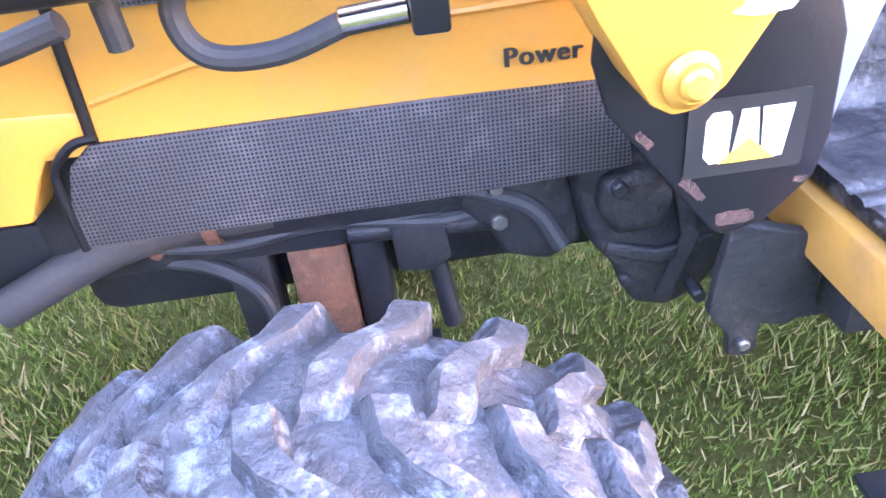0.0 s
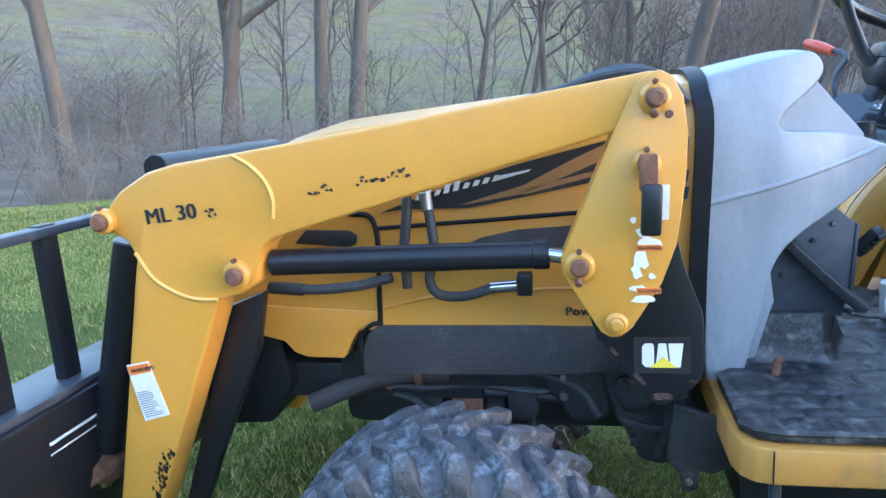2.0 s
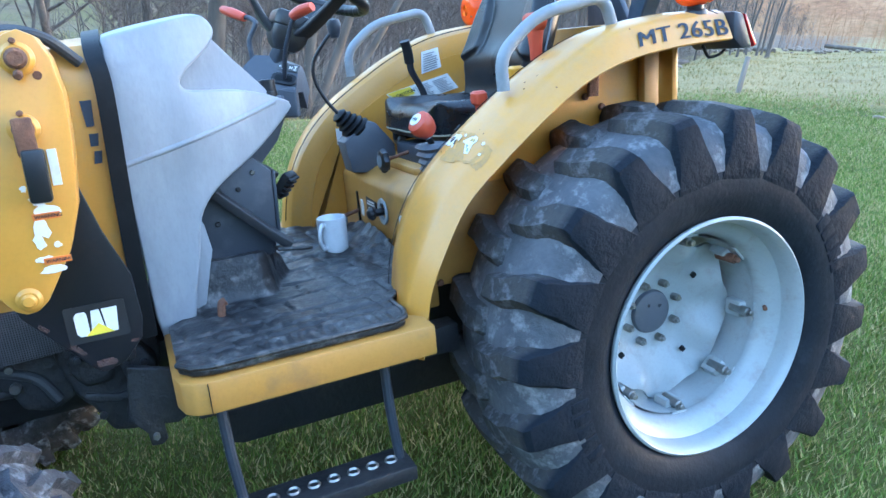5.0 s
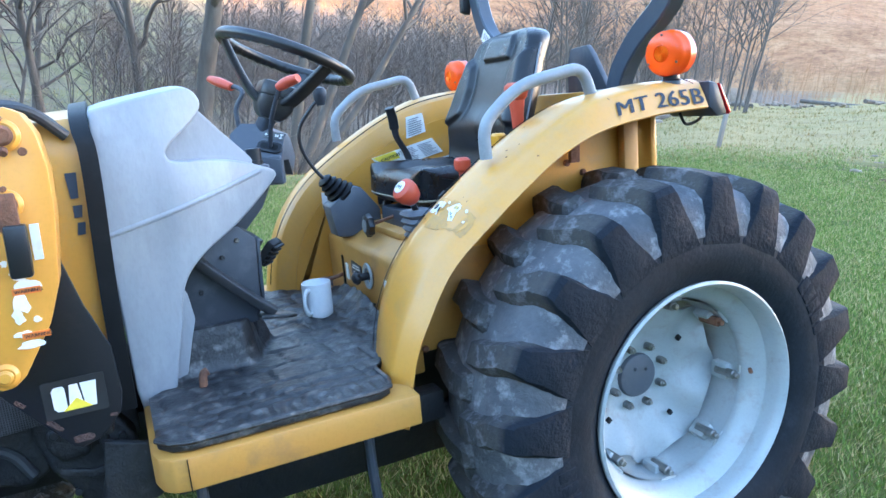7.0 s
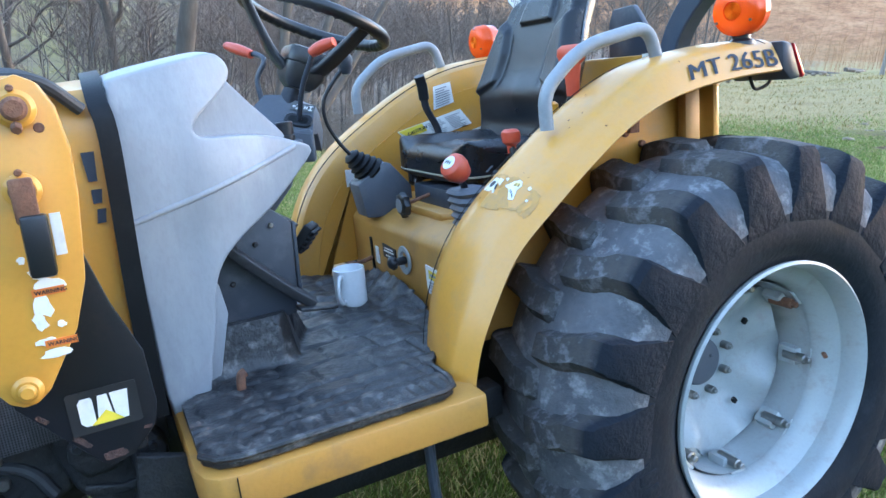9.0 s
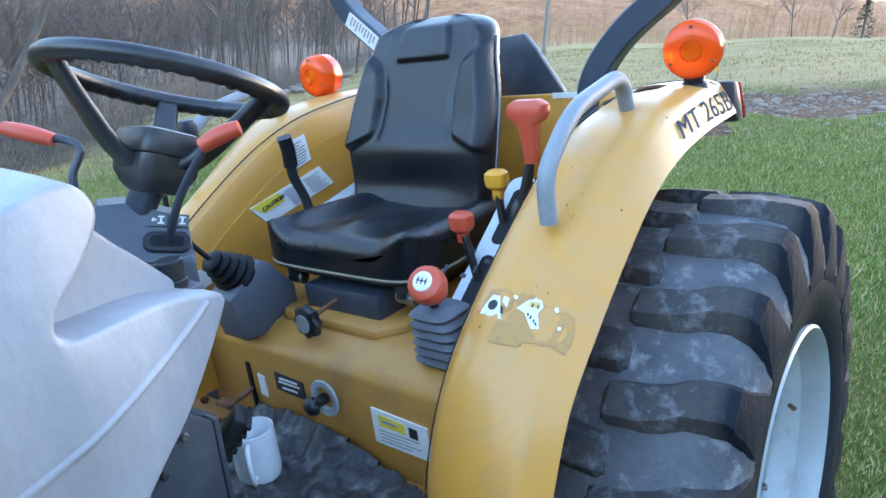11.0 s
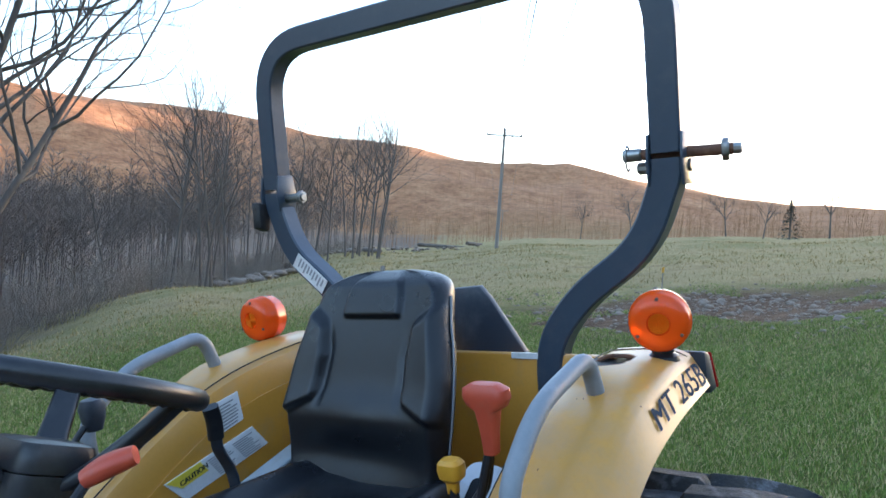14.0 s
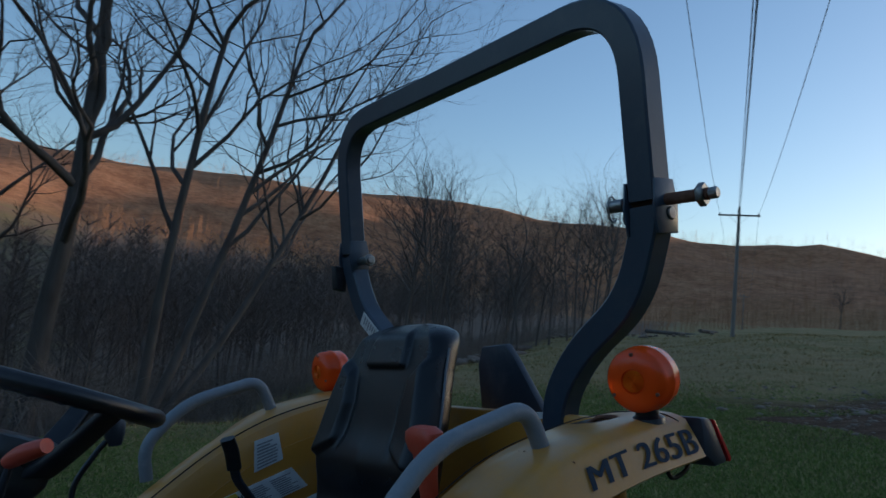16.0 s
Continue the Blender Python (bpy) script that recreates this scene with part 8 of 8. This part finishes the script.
# ---- utility poles and wires
def utility_pole(x, y, h, turn):
    o = new("utility_pole")
    o.matrix_basis = Matrix.Translation((x, y, rough_height(x, y))) @ Matrix.Rotation(turn, 4, "Z")
    tagged(o, "tall weathered wooden utility pole with a crossarm", "utility pole", "utility poles")
    b = bmesh.new()
    bmesh.ops.create_cone(b, cap_ends=True, segments=12, radius1=0.17, radius2=0.11, depth=h + 1)
    bmesh.ops.translate(b, verts=b.verts, vec=(0, 0, (h - 1) / 2))
    part("shaft", b, POLE_WOOD, o)
    part("crossarm", box((0, 0.14, h - 0.6), (3.1, 0.1, 0.13), 0.01), POLE_WOOD, o)
    for s in (-1, 1):
        part("brace", sweep([(s * 0.75, 0.14, h - 0.65), (0, 0.14, h - 1.35)], roundrect(0.05, 0.02, 0.005)), POLE_WOOD, o)
        part("insulator", lathe([(0, 0), (0.05, 0), (0.06, 0.06), (0.04, 0.14), (0, 0.16)], 12, None, (s * 1.45, 0.14, h - 0.53), "z"), STONE, o)
    part("insulator", lathe([(0, 0), (0.05, 0), (0.06, 0.06), (0.04, 0.14), (0, 0.16)], 12, None, (0, 0, h), "z"), STONE, o)
    return o


PX, PY = place(59.2, 58.5)
QX, QY = place(150, 0.5)
NX, NY = PX + (QX - PX) * 1.7, PY + (QY - PY) * 1.7
along_line = math.atan2(NY - PY, NX - PX) - math.pi / 2
H = 10.3
utility_pole(PX, PY, H, along_line)
utility_pole(NX, NY, H, along_line)
FX, FY = place(59.6, 215)
utility_pole(FX, FY, H, along_line)
u = Vector((math.cos(along_line), math.sin(along_line), 0))


def wire(p, q, sag, name="power_line"):
    pts = [p.lerp(q, k / 24) - Vector((0, 0, sag * 4 * (k / 24) * (1 - k / 24))) for k in range(25)]
    o = part(name, sweep(pts, circle(0.011, 5)), WIRE, None)
    return tagged(o, "thin dark overhead wire between utility poles", "power line", "overhead wires")


za, zn, zf = rough_height(PX, PY) + H, rough_height(NX, NY) + H, rough_height(FX, FY) + H
for off, dz in ((-1.45, -0.4), (0.0, 0.12), (1.45, -0.4), (0.1, -2.2), (0.05, -2.9)):
    w = u * off
    wire(Vector((PX, PY, za + dz)) + w, Vector((NX, NY, zn + dz)) + w, 1.8)
    wire(Vector((PX, PY, za + dz)) + w, Vector((FX, FY, zf + dz)) + w, 1.6)


# ---- dark evergreen at the end of the field
x, y = place(81.4, 150)
pine = new("evergreen_tree")
pine.matrix_basis = Matrix.Translation((x, y, rough_height(x, y))) @ Matrix.Scale(1.3, 4)
tagged(pine, "small dark evergreen at the far end of the field", "tree")
part("trunk", rod((0, 0, -0.5), (0, 0, 5.5), 0.14, 8), BARK, pine)
needles = bmesh.new()
for k in range(900):
    h = rnd.uniform(0.3, 6.2)
    r = (6.4 - h) * 0.36 * rnd.uniform(0.35, 1.0)
    a = rnd.uniform(0, 6.28)
    p = Vector((r * math.cos(a), r * math.sin(a), h - 0.2 * r))
    d = Vector((math.cos(a), math.sin(a), rnd.uniform(-0.5, 0.1))) * 0.3
    w = Vector((-math.sin(a), math.cos(a), rnd.uniform(-0.4, 0.4))) * 0.14
    needles.faces.new([needles.verts.new(q) for q in (p - w, p + d * 0.5, p + w, p - d * 0.4)])
part("crown", needles, material("dark_needles", (0.02, 0.035, 0.022), 0.8, bump=0), pine, "", 0)


# ---- posts, stones, stump and logs
def stone_mesh(seed):
    b = bmesh.new()
    bmesh.ops.create_icosphere(b, subdivisions=2, radius=1.0)
    for v in b.verts:
        n = noise.noise(v.co * 1.1 + Vector((seed * 7.1, 0, 0)))
        v.co *= 1 + 0.45 * n
        v.co.z *= 0.62
    me = bpy.data.meshes.new("stone")
    b.to_mesh(me)
    vs = np.array([tuple(v.co) for v in me.vertices])
    fs = np.array([tuple(p.vertices) for p in me.polygons])
    bpy.data.meshes.remove(me)
    b.free()
    return vs, fs


kinds = [stone_mesh(k) for k in range(6)]
spots = []
while len(spots) < 1300:
    a, d = 79 + rnd.gauss(0, 10), 12.6 + rnd.gauss(0, 2.2)
    if math.hypot((a - 79) / 19, (d - 12.6) / 4.3) > 1.1:
        continue
    x, y = place(a, d)
    spots.append((x, y, rough_height(x, y), rnd.uniform(0, 6.28), min(0.010 + rnd.expovariate(52), 0.10), rnd.randrange(6)))
scatter("rubble", kinds, spots, STONE, "loose stones on bare dirt in the field", "rubble")
for a, d, n, r in ((38.5, 40, 60, 1.3), (40.5, 41, 30, 0.9), (47, 70, 30, 1.2), (52, 78, 40, 2.5)):
    spots = []
    for k in range(n):
        x, y = place(a, d)
        x, y = x + rnd.gauss(0, r), y + rnd.gauss(0, r)
        spots.append((x, y, rough_height(x, y) + abs(rnd.gauss(0, 0.15)), rnd.uniform(0, 6.28), rnd.uniform(0.12, 0.4), rnd.randrange(6)))
    scatter("stone_heap", kinds, spots, STONE, "heap of pale stones by the wood", "stone heap")
x, y = place(48.6, 14.6)
post = part("fence_post", box((0, 0, 0.3), (0.085, 0.085, 0.95), 0.012), POLE_WOOD, None)
post.matrix_basis = Matrix.Translation((x, y, rough_height(x, y))) @ Matrix.Rotation(radians(4), 4, "Y")
tagged(post, "short leaning weathered wooden fence post in the grass", "fence post")
x, y = place(73.5, 15.0)
stake = thing("marker_stake", "thin wooden stake with a yellow top in the dirt", "stake", Matrix.Translation((x, y, rough_height(x, y))))
part("shaft", rod((0, 0, -0.1), (0, 0, 0.55), 0.014, 8), POLE_WOOD, stake)
part("tip", rod((0, 0, 0.5), (0, 0, 0.62), 0.03, 10), YELLOW_PLASTIC, stake, "yellow top")
x, y = place(-13.5, 44)
stump = part("stump", lathe([(0, -0.3), (0.55, -0.3), (0.45, 0.2), (0.38, 0.6), (0.40, 1.1), (0.3, 1.15), (0, 1.1)], 14, None, (0, 0, 0), "z"), BARK, None)
stump.matrix_basis = Matrix.Translation((x, y, rough_height(x, y)))
tagged(stump, "dark tree stump beyond the creek", "tree stump")
for a, d, l, t in ((43, 52, 5, 0.4), (55, 85, 7, 1.9), (57.5, 88, 6, 0.2), (49, 66, 4, 1.0)):
    x, y = place(a, d)
    log = part("log", rod((-l / 2, 0, 0.2), (l / 2, 0.4, 0.25), 0.22, 10), BARK, None)
    log.matrix_basis = Matrix.Translation((x, y, rough_height(x, y))) @ Matrix.Rotation(t, 4, "Z")
    tagged(log, "grey fallen log at the edge of the field", "log", "fallen logs")


# ---------------------------------------------------------------- grass
def grass_material():
    m = bpy.data.materials.new("grass_blades")
    m.use_nodes = True
    n, l = m.node_tree.nodes, m.node_tree.links
    b = n["Principled BSDF"]
    b.inputs["Roughness"].default_value = 0.6
    b.inputs["Specular IOR Level"].default_value = 0.25
    b.inputs["Transmission Weight"].default_value = 0.0
    g = n.new("ShaderNodeNewGeometry")
    r = n.new("ShaderNodeValToRGB")
    e = r.color_ramp.elements
    for k, (p, c) in enumerate(((0.0, (0.075, 0.115, 0.015)), (0.35, (0.135, 0.205, 0.032)), (0.62, (0.23, 0.29, 0.06)), (0.80, (0.38, 0.32, 0.13)), (1.0, (0.52, 0.41, 0.21)))):
        q = e[k] if k < 2 else e.new(p)
        q.position, q.color = p, (*c, 1)
    l.new(g.outputs["Random Per Island"], r.inputs[0])
    l.new(r.outputs[0], b.inputs["Base Color"])
    return m


def grass():
    rng = np.random.default_rng(4)
    xs, ys, hs = [], [], []
    for lo, hi, dens, h, all_round in ((0.0, 3.4, 8000, 0.030, True), (3.4, 6.5, 5000, 0.030, False), (6.5, 12.0, 2300, 0.034, False), (12.0, 18.0, 750, 0.042, False), (3.4, 6.5, 700, 0.04, True), (6.5, 12.0, 160, 0.045, True)):
        n = int(math.pi * (hi * hi - lo * lo) * dens * (1.0 if all_round else 0.45))
        a = rng.uniform(-math.pi, math.pi, n) if all_round else rng.uniform(radians(-62), radians(100), n)
        d = np.sqrt(rng.uniform(lo * lo, hi * hi, n))
        xs.append(d * np.sin(a) - 0.9)
        ys.append(d * np.cos(a) - 0.2)
        hs.append(h * rng.uniform(0.5, 1.35, n))
    x, y, h = np.concatenate(xs), np.concatenate(ys), np.concatenate(hs)
    az, far = np.degrees(np.arctan2(x, y)), np.hypot(x, y)
    bare = np.hypot((az - 79) / 19, (far - 12.6) / 4.3) < 0.75 + 0.35 * np.sin(x * 1.7 + 2 * np.sin(y * 1.3))
    thin = (az > 8) & (far - 0.05 * (az - 30) > rng.uniform(10.5, 15.5, len(x)))
    keep = ~(bare | thin)
    x, y, h = x[keep], y[keep], h[keep]
    tuft = np.sin(x * 2.3 + 1.7 * np.sin(y * 1.9)) * np.sin(y * 2.7 + 1.3 * np.sin(x * 2.1))
    h = h * (1.0 + 0.3 * tuft)
    n = len(x)
    gx, gy = np.meshgrid(np.linspace(-22, 22, 221), np.linspace(-22, 22, 221), indexing="ij")
    gz = np.array([[rough_height(a, c) for a, c in zip(ra, rc)] for ra, rc in zip(gx, gy)])
    fx, fy = (x + 22) / 0.2, (y + 22) / 0.2
    ix, iy = np.clip(fx.astype(int), 0, 219), np.clip(fy.astype(int), 0, 219)
    tx, ty = fx - ix, fy - iy
    z = gz[ix, iy] * (1 - tx) * (1 - ty) + gz[ix + 1, iy] * tx * (1 - ty) + gz[ix, iy + 1] * (1 - tx) * ty + gz[ix + 1, iy + 1] * tx * ty
    t = rng.uniform(0, 2 * np.pi, n)
    w = (0.0022 + 0.0016 * rng.random(n)) * (1 + np.hypot(x, y) * 0.09)
    ux, uy = np.cos(t) * w, np.sin(t) * w
    lean = rng.uniform(0.1, 1.1, n) * h
    b = rng.uniform(0, 2 * np.pi, n)
    lx, ly = np.cos(b) * lean, np.sin(b) * lean
    v = np.empty((n, 3, 3))
    v[:, 0] = np.stack([x - ux, y - uy, z - 0.006], 1)
    v[:, 1] = np.stack([x + ux, y + uy, z - 0.006], 1)
    v[:, 2] = np.stack([x + lx, y + ly, z + h * 0.95], 1)
    loops = np.arange(n * 3)
    me = bpy.data.meshes.new("grass")
    me.vertices.add(n * 3)
    me.vertices.foreach_set("co", v.ravel())
    me.loops.add(n * 3)
    me.loops.foreach_set("vertex_index", loops.ravel().astype(np.int32))
    me.polygons.add(n)
    starts = np.arange(0, n * 3, 3)
    me.polygons.foreach_set("loop_start", starts.astype(np.int32))
    me.update(calc_edges=True)
    me.materials.append(grass_material())
    return tagged(new("grass", me), "short green lawn grass mixed with dead straw blades", "grass", "", "stuff")


grass()


def tufts():
    """Dry tufts over the field and the hillside beyond the creek."""
    rng = np.random.default_rng(9)
    m = bpy.data.materials.new("dry_field_grass")
    m.use_nodes = True
    n, l = m.node_tree.nodes, m.node_tree.links
    b = n["Principled BSDF"]
    b.inputs["Roughness"].default_value = 0.9
    b.inputs["Specular IOR Level"].default_value = 0.1
    g = n.new("ShaderNodeNewGeometry")
    r = n.new("ShaderNodeValToRGB")
    e = r.color_ramp.elements
    for k, (p, c) in enumerate(((0.0, (0.12, 0.12, 0.03)), (0.4, (0.26, 0.2, 0.07)), (0.7, (0.38, 0.27, 0.12)), (1.0, (0.52, 0.39, 0.21)))):
        q = e[k] if k < 2 else e.new(p)
        q.position, q.color = p, (*c, 1)
    l.new(g.outputs["Random Per Island"], r.inputs[0])
    l.new(r.outputs[0], b.inputs["Base Color"])
    pts = []
    while len(pts) < 15000:
        if len(pts) % 4:
            a, d = rng.uniform(8, 100), 11 + 60 * rng.random() ** 1.6
            x, y = place(a, d)
            if wood_side(x, y) > 2 or math.hypot((a - 79) / 19, (d - 12.6) / 4.3) < 1.0 or d - 0.05 * (a - 30) < 11:
                pts.append(None)
                continue
        else:
            a, d = rng.uniform(-48, 10), 28 + 75 * rng.random()
            x, y = place(a, d)
        pts.append((x, y, rough_height(x, y), d))
    p = np.array([q for q in pts if q])
    p = np.repeat(p, 4, axis=0)
    k = len(p)
    size = (0.03 + 0.0017 * p[:, 3]) * rng.uniform(0.6, 1.5, k)
    x, y = p[:, 0] + rng.normal(0, 1, k) * size * 1.5, p[:, 1] + rng.normal(0, 1, k) * size * 1.5
    t = rng.uniform(0, 2 * np.pi, k)
    w = size * 0.16
    ux, uy = np.cos(t) * w, np.sin(t) * w
    v = np.empty((k, 3, 3))
    v[:, 0] = np.stack([x - ux, y - uy, p[:, 2] - 0.03], 1)
    v[:, 1] = np.stack([x + ux, y + uy, p[:, 2] - 0.03], 1)
    v[:, 2] = np.stack([x + rng.normal(0, 0.6, k) * size, y + rng.normal(0, 0.6, k) * size, p[:, 2] + size], 1)
    me = bpy.data.meshes.new("field_grass")
    me.vertices.add(k * 3)
    me.vertices.foreach_set("co", v.ravel())
    me.loops.add(k * 3)
    me.loops.foreach_set("vertex_index", np.arange(k * 3, dtype=np.int32))
    me.polygons.add(k)
    me.polygons.foreach_set("loop_start", np.arange(0, k * 3, 3, dtype=np.int32))
    me.update(calc_edges=True)
    me.materials.append(m)
    return tagged(new("field_grass", me), "dry tan grass tufts over the field", "grass", "", "stuff")


tufts()
